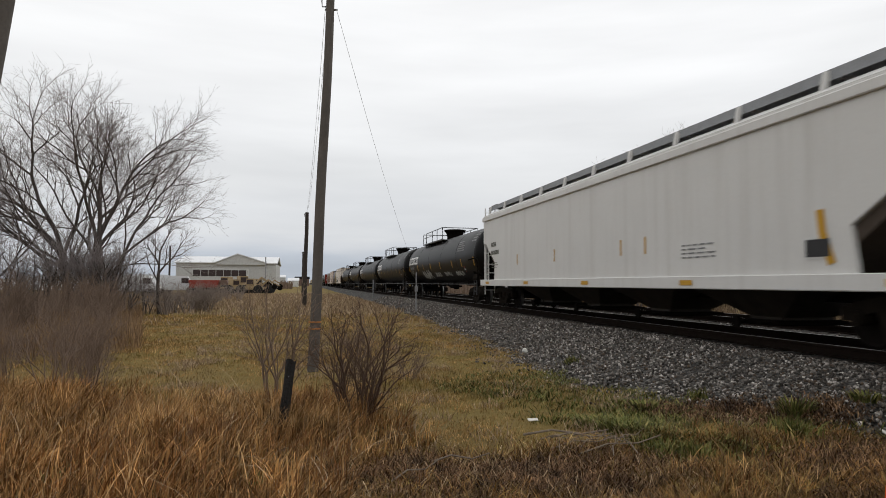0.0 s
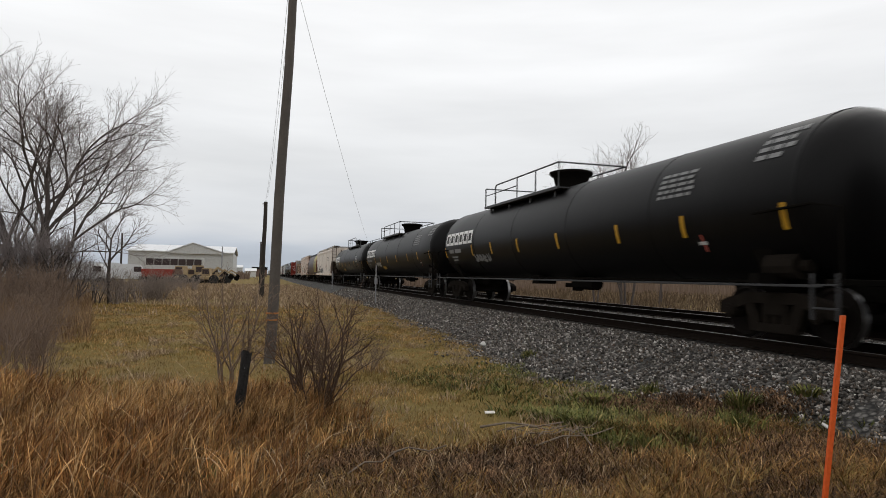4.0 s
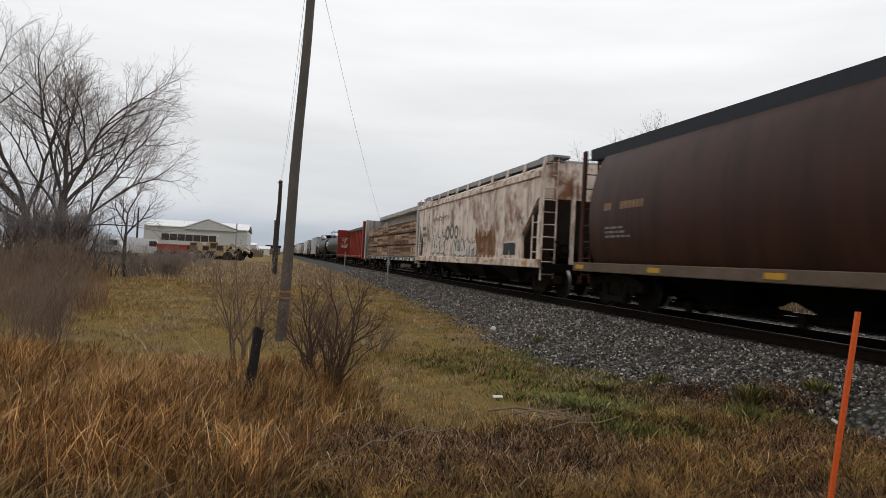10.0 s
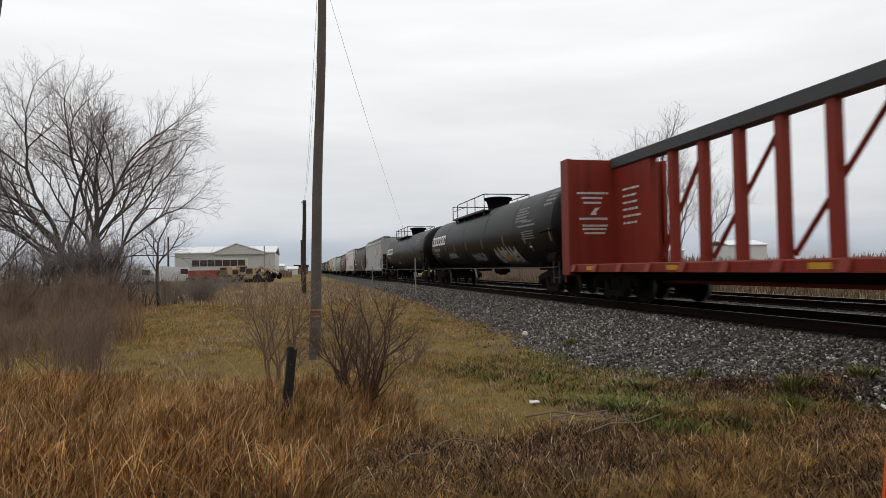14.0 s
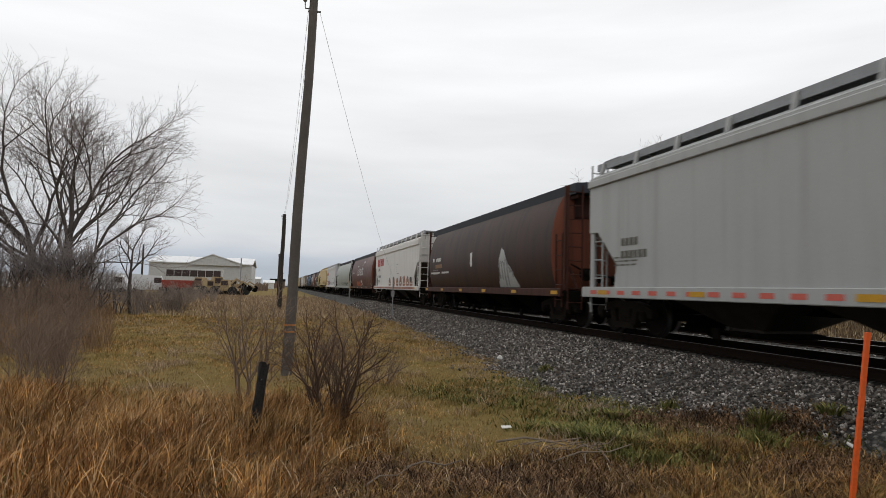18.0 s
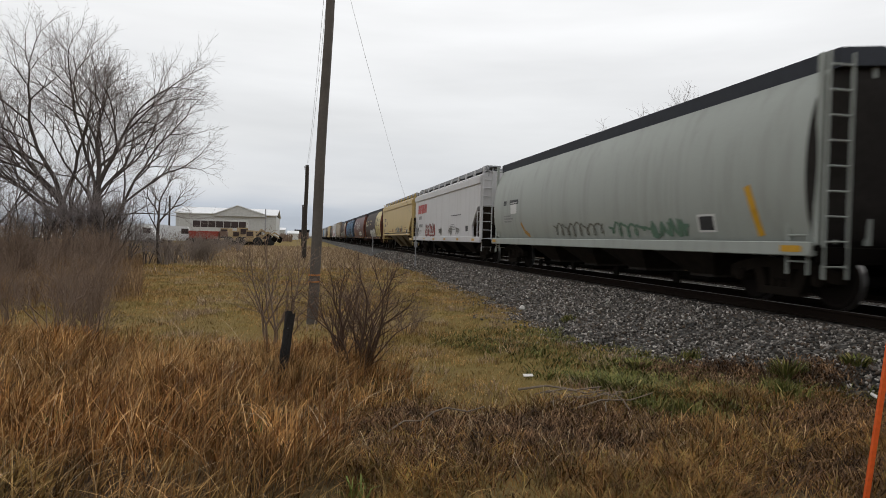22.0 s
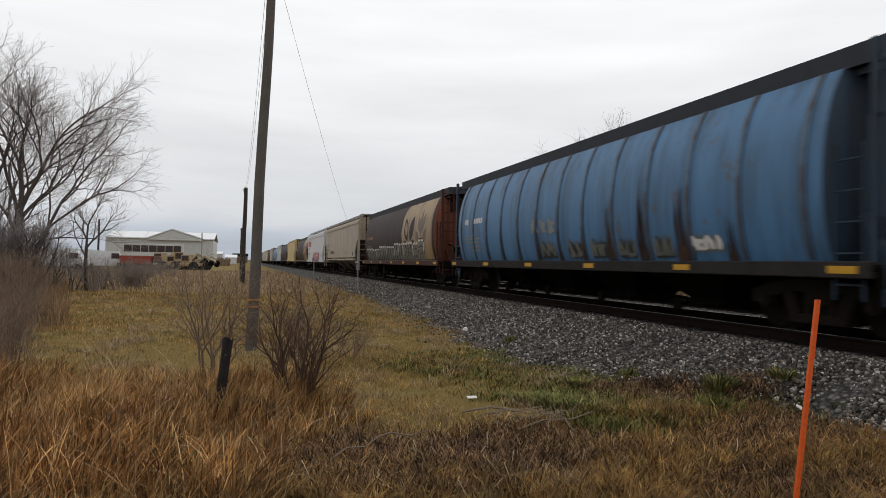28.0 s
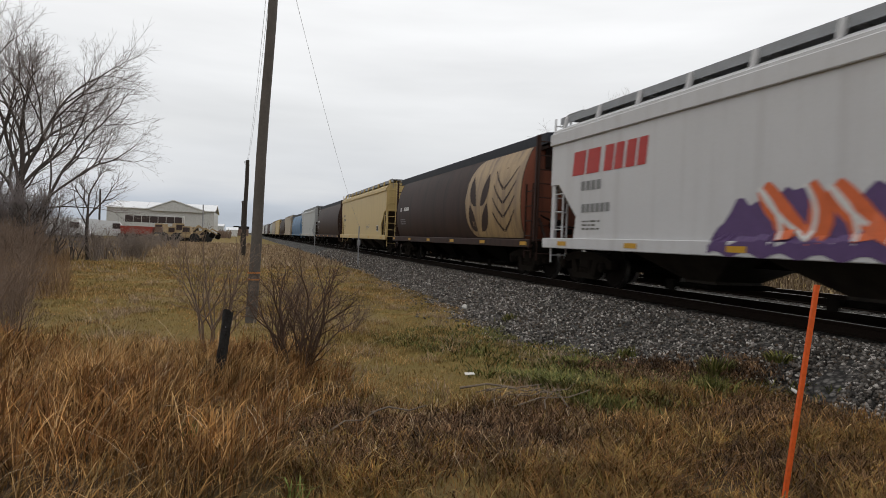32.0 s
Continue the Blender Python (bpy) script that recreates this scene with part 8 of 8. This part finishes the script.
def build_line():
    h = 7.15
    p = pole(0.17, 12.0, 0.24, 0.0, h, 0.104, 0.078, M_POLE, "grey weathered wooden utility pole, leaning slightly")
    band = Shape().loft([[(0.036 + r * math.cos(a), r * math.sin(a), z) for a in [k * math.pi / 8 for k in range(16)]] for r, z in ((0.098, 0.865), (0.116, 0.865), (0.116, 0.895), (0.098, 0.895))])
    part("steel_band", band.mesh("steel_band", True), M_BAND, p, "rusty orange band")
    part("second_band", Shape().loft([[(0.036 + r * math.cos(a), r * math.sin(a), z) for a in [k * math.pi / 8 for k in range(16)]] for r, z in ((0.098, 0.745), (0.116, 0.745), (0.116, 0.775), (0.098, 0.775))]).mesh("second_band", True), M_BAND, p)
    pole(0.02, 43.5, 0.10, 0, 6.35, 0.16, 0.12, M_POLEDARK, "dark thin wooden pole farther down the line")
    pole(-0.2, 92.0, 0.0, 0, 6.0, 0.16, 0.12, M_POLEDARK, "dark thin wooden pole far down the line")
    pole(-4.50, 9.1, 0.78, 0.1, 7.2, 0.145, 0.11, M_POLE, "grey wooden pole leaning hard over the brush")
    for o in (-0.10, -0.04):
        cable((0.41 + o, 12.0, h - 0.30), (0.12 + o * 0.7, 43.5, 6.25), 0.9, 0.0042, "thin line wire between two wooden poles")
    cable((0.12, 43.5, 6.25), (-0.2, 92, 5.9), 1.0, 0.012, "thin line wire between far wooden poles")
    cable((0.52, 12.0, h - 0.33), (6.05, 34.5, 2.2), 0.35, 0.0034, "thin wire running down from a pole to a trackside post")
    m = thing("marker_post", pose(6.05, 34.5, 0.05), "thin grey steel post beside the ballast", "post")
    part("shaft", Shape().box(-0.03, 0.03, -0.03, 0.03, -0.1, 2.15, 0.004).mesh("shaft"), M_POSTGREY, m)
    part("plate", Shape().box(-0.09, 0.09, -0.035, -0.03, 1.1, 1.4, 0.003).mesh("plate"), M_POSTGREY, m)
    m = thing("marker_post", pose(6.6, 62.0, 0.05), "thin grey steel post beside the ballast", "post")
    part("shaft", Shape().box(-0.04, 0.04, -0.04, 0.04, -0.1, 1.9, 0.004).mesh("shaft"), M_POSTGREY, m)
    s = thing("survey_stake", pose(3.30, 3.21, 0), "bright orange painted stake leaning in the grass", "stake")
    sq = lambda cx, cy, z: [(cx - 0.014, cy - 0.006, z), (cx + 0.010, cy - 0.014, z), (cx + 0.014, cy + 0.006, z), (cx - 0.010, cy + 0.014, z)]
    part("shaft", Shape().loft([sq(0.030, -0.033, -0.2), sq(0.046, -0.051, 0.0), sq(0.131, -0.145, 1.405), sq(0.132, -0.146, 1.415)]).mesh("shaft"), M_ORANGE, s)
    f = thing("fence_post", pose(-0.20, 6.9, 0.0, -2, 5.5, 0), "short charred broken wooden post in the grass", "post")
    n = 7
    rings = []
    rr = random.Random(4)
    for i in range(n + 1):
        z = -0.2 + 0.96 * i / n
        rings.append([((0.062 - 0.012 * i / n) * (1 + 0.22 * rr.uniform(-1, 1)) * math.cos(a), (0.062 - 0.012 * i / n) * (1 + 0.22 * rr.uniform(-1, 1)) * math.sin(a), z + (0.05 * rr.uniform(-1, 1) if i == n else 0)) for a in [k * math.pi / 5 for k in range(10)]])
    part("shaft", Shape().loft(rings).mesh("shaft"), M_CHAR, f)
    part("nail", Shape().rod([(0, -0.05, 0.62), (0, -0.10, 0.63)], 0.005, 5).mesh("nail"), M_WIRE, f)


def build_litter():
    rr = random.Random(12)
    z = 0.07
    c = place("paper_scrap", Shape().loft([[(-0.065, -0.018, 0), (0.06, -0.02, 0.008), (0.062, 0.016, 0.018), (-0.06, 0.02, 0.014)], [(-0.065, -0.018, 0.008), (0.06, -0.02, 0.016), (0.062, 0.016, 0.026), (-0.06, 0.02, 0.022)]]).mesh("paper_scrap"), M_PAPER, pose(2.53, 6.8, z, 8, 4, 10), "crumpled white scrap of litter on the grass", "litter")
    place("paper_scrap", Shape().loft([[(-0.05, -0.03, 0), (0.05, -0.03, 0.01), (0.05, 0.03, 0.03), (-0.05, 0.03, 0.03)], [(-0.05, -0.03, 0.012), (0.05, -0.03, 0.022), (0.05, 0.03, 0.042), (-0.05, 0.03, 0.042)]]).mesh("paper_scrap"), M_PAPER, pose(5.95, 5.55, 0.05, 5, 0, 40), "small white scrap of litter by the ballast", "litter")
    place("pale_stone", Shape().loft([[(r * math.cos(a) * (1 + 0.2 * math.sin(3 * a)), r * math.sin(a), zz) for a in [k * math.pi / 4 for k in range(8)]] for r, zz in ((0.03, 0), (0.07, 0.03), (0.05, 0.09), (0.015, 0.11))]).mesh("pale_stone"), M_PAPER, pose(5.05, 14.1, 0.0, 0, 10, 20), "larger pale stone at the foot of the ballast", "stone")
    for x, y, a, ln, r in ((2.62, 6.1, -20, 0.85, 0.020), (2.95, 5.55, 12, 0.95, 0.014), (2.72, 5.95, -28, 0.6, 0.016), (2.75, 5.75, 35, 0.5, 0.012), (3.0, 5.75, -70, 0.35, 0.012), (2.85, 5.5, 60, 0.4, 0.01), (2.5, 5.9, -35, 0.45, 0.01), (2.9, 5.9, -50, 0.6, 0.012), (3.05, 5.6, 80, 0.5, 0.010), (2.65, 5.7, 5, 0.7, 0.012), (2.35, 5.6, 70, 0.4, 0.009), (3.2, 5.85, 25, 0.45, 0.010), (1.35, 5.4, -14, 0.5, 0.015), (0.9, 5.1, 30, 0.5, 0.012)):
        c, s = math.cos(radians(a)) * ln / 2, math.sin(radians(a)) * ln / 2
        pts = [(-c, -s, 0.02), (-c * 0.3, -s * 0.3 + 0.03, 0.07), (c * 0.4, s * 0.4, 0.05), (c, s, 0.10)]
        place("dead_stick", Shape().rod(pts, r * 0.65, 6, r * 0.35).mesh("dead_stick"), M_STICK, pose(x, y, 0.04), "grey dead stick lying on the grass", "stick", "fallen sticks")


# ---- the yard beyond the brush: a pale hall, trucks and machines ----
M_SIDING = plain("pale_siding", (0.50, 0.50, 0.485), 0.6, vary=0.08, scale=0.4, relief=0.05)
M_ROOFW = plain("white_metal_roof", (0.72, 0.73, 0.74), 0.45, vary=0.06, scale=0.3, relief=0.04)
M_GLASSDARK = plain("dark_glazing", (0.045, 0.030, 0.028), 0.3, vary=0.2)
M_TRIM = plain("white_trim", (0.66, 0.66, 0.64), 0.6, vary=0.1)
M_TRUCKRED = plain("faded_red", (0.27, 0.045, 0.030), 0.5, vary=0.2)
M_MACHINE = plain("machine_yellow", (0.34, 0.25, 0.135), 0.6, vary=0.3)
M_VAN = plain("van_white", (0.62, 0.63, 0.64), 0.4, vary=0.08)
M_TYRE = plain("tyre", (0.02, 0.02, 0.02), 0.85)
M_SHED = plain("brown_shed", (0.16, 0.105, 0.08), 0.8, vary=0.2, scale=0.5)


def vehicle(x, y, turn, length, width, height, body, label, name, category, cab=0.28, box=True):
    v = thing(name, pose(x, y, 0, 0, 0, turn), label, category, "parked vehicles")
    l = length / 2
    part("body", Shape().prism([(-l, 0.45), (l, 0.45), (l, height * 0.5), (l - 0.5, height * 0.55), (l - 1.1, height * (0.95 if box else 0.9)), (-l + 0.1, height), (-l, height * 0.9)], -width / 2, width / 2, "y").mesh("body"), body, v)
    part("side_window", Shape().box(l - 1.9, l - 0.95, -width / 2 - 0.012, -width / 2 - 0.004, height * 0.56, height * 0.84).mesh("side_window"), M_GLASSDARK, v)
    part("windscreen", Shape().box(l - 1.0, l - 0.55, -width * 0.42, width * 0.42, height * 0.57, height * 0.60).mesh("windscreen"), M_GLASSDARK, v)
    for wx in (-l + 0.9, l - 0.9):
        for wy in (-width / 2 + 0.1, width / 2 - 0.1):
            part("wheel", shared("yard_wheel", lambda: Shape().rod([(0, -0.13, 0), (0, 0.13, 0)], 0.38, 14).mesh("wheel")), M_TYRE, v, at=pose(wx, wy, 0.38))
    return v


def build_yard():
    Y = 150.0
    def at(az):
        return Y * math.tan(radians(az))
    x0, x1 = at(-10.5), at(-2.42)
    hall = thing("storage_hall", pose(0, Y, 0), "long pale grey metal hall with white roof and a broad gable", "building")
    part("wall", Shape().box(x0, x1, 0, 24, -0.2, 5.95).mesh("wall"), M_SIDING, hall)
    part("roof", Shape().prism([(-0.4, 5.9), (12, 7.65), (24.4, 5.9), (24.4, 6.1), (12, 7.9), (-0.4, 6.1)], x0 - 0.4, x1 + 0.3).mesh("roof"), M_ROOFW, hall, "white sheet-metal roof")
    g0, ga, g1 = at(-7.4), at(-5.62), at(-3.2)
    part("gable", Shape().prism([(g0, 5.6), (g0, 5.97), (ga, 7.95), (g1, 5.97), (g1, 5.6)], -0.6, 12, "y").mesh("gable"), M_SIDING, hall)
    part("gable_trim", Shape().prism([(g0 - 0.3, 5.9), (ga, 7.97), (g1 + 0.3, 5.9), (g1 + 0.3, 6.1), (ga, 8.17), (g0 - 0.3, 6.1)], -0.8, 12, "y").mesh("gable_trim"), M_ROOFW, hall)
    for i in range(30):
        x = x0 + (x1 - x0) * i / 29
        part("wall_rib", shared("wall_rib", lambda: Shape().box(-0.04, 0.04, -0.05, 0, 0, 5.85).mesh("wall_rib")), M_SIDING, hall, at=pose(x, 0, 0))
    # site trailer with a dark window band before the hall
    xa, xb = 128 * math.tan(radians(-9.2)), 128 * math.tan(radians(-4.9))
    t = thing("site_trailer", pose(0, 128, 0), "long pale site trailer with a dark window band", "trailer")
    part("body", Shape().box(xa - 0.2, xb + 0.2, 0, 3, 0.6, 4.25, 0.05).mesh("body"), M_SIDING, t)
    n = 7
    for i in range(n):
        w = (xb - xa) / n
        part("window", Shape().box(xa + w * i + 0.05, xa + w * (i + 1) - 0.05, -0.03, 0, 2.78, 3.98).mesh("window"), M_GLASSDARK, t, "dark window")
    for x in (xa + 1.5, xb - 1.5):
        part("wheel", shared("yard_wheel", lambda: Shape().rod([(0, -0.13, 0), (0, 0.13, 0)], 0.38, 14).mesh("wheel")), M_TYRE, t, at=pose(x, 0.2, 0.38))
    Yv = 96.0
    rng = random.Random(6)
    x = Yv * math.tan(radians(-9.6))
    v = thing("dump_truck", pose(x + 2.4, Yv, 0), "faded red dump box on a truck parked in the yard", "truck", "parked vehicles")
    part("dump_box", Shape().prism([(-1.95, 0.85), (1.85, 0.85), (2.0, 1.92), (-2.1, 1.92)], -1.1, 1.1, "y").mesh("dump_box"), M_TRUCKRED, v, "faded red steel box")
    for k in range(7):
        part("box_rib", shared("box_rib", lambda: Shape().box(-0.05, 0.05, -1.15, -1.09, 0.86, 1.9).mesh("box_rib")), M_TRUCKRED, v, at=pose(-1.8 + 0.6 * k, 0, 0))
    part("cab", Shape().prism([(2.2, 0.7), (3.9, 0.7), (3.9, 1.3), (3.3, 1.4), (3.0, 1.95), (2.2, 1.95)], -1.05, 1.05, "y").mesh("cab"), M_SHED, v)
    part("chassis", Shape().box(-2.4, 4.1, -0.5, 0.5, 0.55, 0.85).mesh("chassis"), M_UNDER, v)
    for wx in (-1.7, -0.7, 3.4):
        for wy in (-0.95, 0.95):
            part("wheel", shared("truck_wheel", lambda: Shape().rod([(0, -0.14, 0), (0, 0.14, 0)], 0.5, 14).mesh("wheel")), M_TYRE, v, at=pose(wx, wy, 0.5))
    for az, ln, hh, y in ((-10.5, 5.4, 2.6, 97), (-11.9, 5.2, 2.8, 100), (-13.2, 5.0, 2.5, 92), (-14.4, 5.4, 2.8, 98), (-15.6, 4.6, 1.7, 92), (-17.0, 5.0, 2.2, 96), (-18.6, 4.6, 1.7, 93), (-20.3, 5.4, 2.4, 98), (-22.4, 4.6, 1.8, 94), (-24.5, 5.0, 2.2, 97)):
        vehicle(y * math.tan(radians(az)), y, rng.uniform(-12, 12), ln, 2.0, hh, M_VAN, "white parked van behind the brush", "van", "van")
    # yellow machines
    for az, y, s in ((-6.5, 99, 0.9), (-5.9, 94, 0.75), (-5.2, 98, 0.95), (-4.5, 93, 0.8), (-3.9, 100, 0.8), (-3.5, 96, 0.6)):
        m = thing("digger", pose(y * math.tan(radians(az)), y, 0, 0, 0, rng.uniform(-50, 50)), "weathered yellow earth-moving machine", "machine", "machines")
        part("chassis", Shape().box(-2.2 * s, 2.2 * s, -0.8, 0.8, 0.6, 1.3 * s, 0.08).mesh("chassis"), M_MACHINE, m)
        part("cab", Shape().prism([(-0.7 * s, 1.3 * s), (0.8 * s, 1.3 * s), (0.65 * s, 2.7 * s), (-0.6 * s, 2.7 * s)], -0.7, 0.7, "y").mesh("cab"), M_MACHINE, m)
        part("cab_window", Shape().box(-0.5 * s, 0.6 * s, -0.72, -0.70, 1.7 * s, 2.5 * s).mesh("cab_window"), M_GLASSDARK, m)
        part("boom", Shape().prism([(1.4 * s, 1.2 * s), (3.0 * s, 2.6 * s), (4.2 * s, 1.9 * s), (4.1 * s, 1.7 * s), (3.0 * s, 2.3 * s), (1.7 * s, 1.1 * s)], -0.2, 0.2, "y").mesh("boom"), M_MACHINE, m)
        part("bucket", Shape().prism([(4.0 * s, 1.9 * s), (4.6 * s, 1.4 * s), (4.3 * s, 0.8 * s), (3.7 * s, 1.1 * s)], -0.5, 0.5, "y").mesh("bucket"), M_UNDER, m)
        for wx in (-1.5 * s, 1.5 * s):
            for wy in (-0.9, 0.9):
                part("wheel", shared("digger_wheel", lambda: Shape().rod([(0, -0.2, 0), (0, 0.2, 0)], 0.62, 16).mesh("wheel")), M_TYRE, m, at=pose(wx, wy, 0.62))
    pole(100 * math.tan(radians(-11.0)), 100, 0, 0, 7.0, 0.15, 0.12, M_POLEDARK, "dark pole in the yard", False)
    pole(120 * math.tan(radians(-3.3)), 120, 0, 0, 6.3, 0.12, 0.10, M_POSTGREY, "pale lamp post by the hall", False)
    # small far buildings along the horizon and two pale houses beyond the tracks
    for x, y, w, hgt, mat in ((-4.2, 260, 4, 2.4, M_TRIM), (-1.0, 330, 7, 3.6, M_SHED), (-13, 300, 9, 4.0, M_SIDING), (89, 113, 9, 5.4, M_TRIM), (76, 122, 8.5, 4.6, M_TRIM), (150, 120, 18, 4.2, M_SIDING)):
        b = thing("far_shed", pose(x, y, 0), "low plain shed far across the fields", "building", "far sheds")
        part("wall", Shape().box(-w / 2, w / 2, 0, 8, -0.2, hgt).mesh("wall"), mat, b)
        part("roof", Shape().prism([(-0.3, hgt - 0.05), (4, hgt + 1.0), (8.3, hgt - 0.05), (8.3, hgt + 0.1), (4, hgt + 1.2), (-0.3, hgt + 0.1)], -w / 2 - 0.3, w / 2 + 0.3).mesh("roof"), M_ROOFW if mat is not M_SHED else M_UNDER, b)


def build_far_scrub():
    """Low leafless woods on the horizon, as dense upright stems."""
    rng = np.random.default_rng(3)
    n = 26000
    a = np.radians(np.concatenate([rng.uniform(-40, -1.0, n // 2), rng.uniform(12, 62, n // 2)]))
    d = np.concatenate([rng.uniform(170, 330, n // 2), rng.uniform(75, 190, n // 2)])
    x, y = np.sin(a) * d, np.cos(a) * d
    h = d * np.where(a < 0, 0.004, 0.0105) * (0.7 + 1.1 * field(x, y, 0.11)) * (0.5 + 0.8 * rng.random(n)) + 1.0
    place("far_scrub", blades("far_scrub", x, y, np.full(n, -0.1), h, d * 0.0016, np.abs(rng.normal(0.15, 0.1, n)), rng.random(n) * 6.283, 9), M_GREYTWIG, kind="stuff", category="woods", label="leafless scrub on the horizon")


def build_brush():
    """Leafless brush under the trees, too fine to tell stem from stem."""
    rng = np.random.default_rng(23)
    n = 26000
    az = np.radians(-29 + 16.0 * rng.random(n))
    d = 15 + 21 * rng.random(n) ** 0.7
    x, y = np.sin(az) * d, np.cos(az) * d
    c = field(x, y, 0.75)
    keep = (c > 0.30 + 0.02 * np.clip(np.degrees(az) + 18, 0, 9))
    x, y, c, d = x[keep], y[keep], c[keep], d[keep]
    h = (0.25 + 0.5 * rng.random(len(x))) * (0.35 + 0.8 * c)
    place("yard_brush", blades("yard_brush", x, y, ground_height(x, y), h, 0.004 + 0.0007 * d, np.abs(rng.normal(0.3, 0.22, len(x))), rng.random(len(x)) * 6.283, 11, 0.3), M_BRUSHFAR, kind="stuff", category="brush", label="brown leafless brush under the trees")


M_BRUSHFAR = per_island("far_brush_stems", [(0, (0.14, 0.085, 0.05)), (0.5, (0.26, 0.165, 0.09)), (1, (0.42, 0.28, 0.14))], 0.9, scale=2)
def build_tufts():
    """Single weeds that have taken hold on the stones."""
    rng = np.random.default_rng(31)
    for x, y, h, m, wide in ((5.05, 5.85, 0.30, M_GREENG, 0.28), (5.3, 6.1, 0.2, M_GREENG, 0.2), (3.6, 5.45, 0.22, M_GREENG, 0.24), (3.35, 5.8, 0.2, M_GREENG, 0.3), (4.2, 6.3, 0.2, M_GREENG, 0.3), (4.86, 6.85, 0.12, M_LITTER, 0.42), (5.2, 6.7, 0.10, M_LITTER, 0.35), (5.1, 11.6, 0.15, M_GREENG, 0.16), (5.2, 7.7, 0.18, M_GREENG, 0.16)):
        n = int(900 * wide)
        a, q = rng.random(n) * 6.283, np.abs(rng.normal(0, 0.6, n)) * wide
        z = np.maximum(ballast_height(x + np.cos(a) * q, y + np.sin(a) * q), ground_height(x, y))
        me = blades("weed_tuft", np.cos(a) * q, np.sin(a) * q, z, h * (0.5 + 0.7 * rng.random(n)), 0.012 + 0.012 * rng.random(n), np.abs(rng.normal(0.55, 0.3, n)), rng.random(n) * 6.283, 13)
        place("weed_tuft", me, m, pose(x, y, 0), "small weed growing through the ballast stones", "weed", "trackside weeds", "stuff")


build_trees()
build_tufts()
build_brush()
build_line()
build_yard()
build_litter()
build_stones()
build_far_scrub()
build_grass()


# ---- what moves: the train rolls by at an even pace ----
def motions():
    times = (0.0, 8.0, 16.0, 24.0, 32.0)
    for car, middle in TRAIN:
        walk(car, [(t, pose(TRACK_X, middle - SPEED * t, RAIL_Z)) for t in times])
    for ob, middle, (x, y, z), turn in CARGO:
        walk(ob, [(t, pose(TRACK_X + x, middle + y - SPEED * t, RAIL_Z + z, 0, 0, turn)) for t in times])
    # all wheels of one axle position turn alike and share one set of keys
    for front, wheels in WHEELS.items():
        y = -0.89 if front else 0.89
        rows = []
        for i in range(int(32 * FPS) + 1):
            t = i / FPS
            rows.append((t, pose(0, y, 0.457, math.degrees(SPEED * t / 0.455) % 360)))
        walk(wheels[0], rows)
        keys = wheels[0].animation_data
        for w in wheels[1:]:
            w.rotation_mode = "QUATERNION"
            w.animation_data_create()
            w.animation_data.action = keys.action
            w.animation_data.action_slot = keys.action_slot


motions()
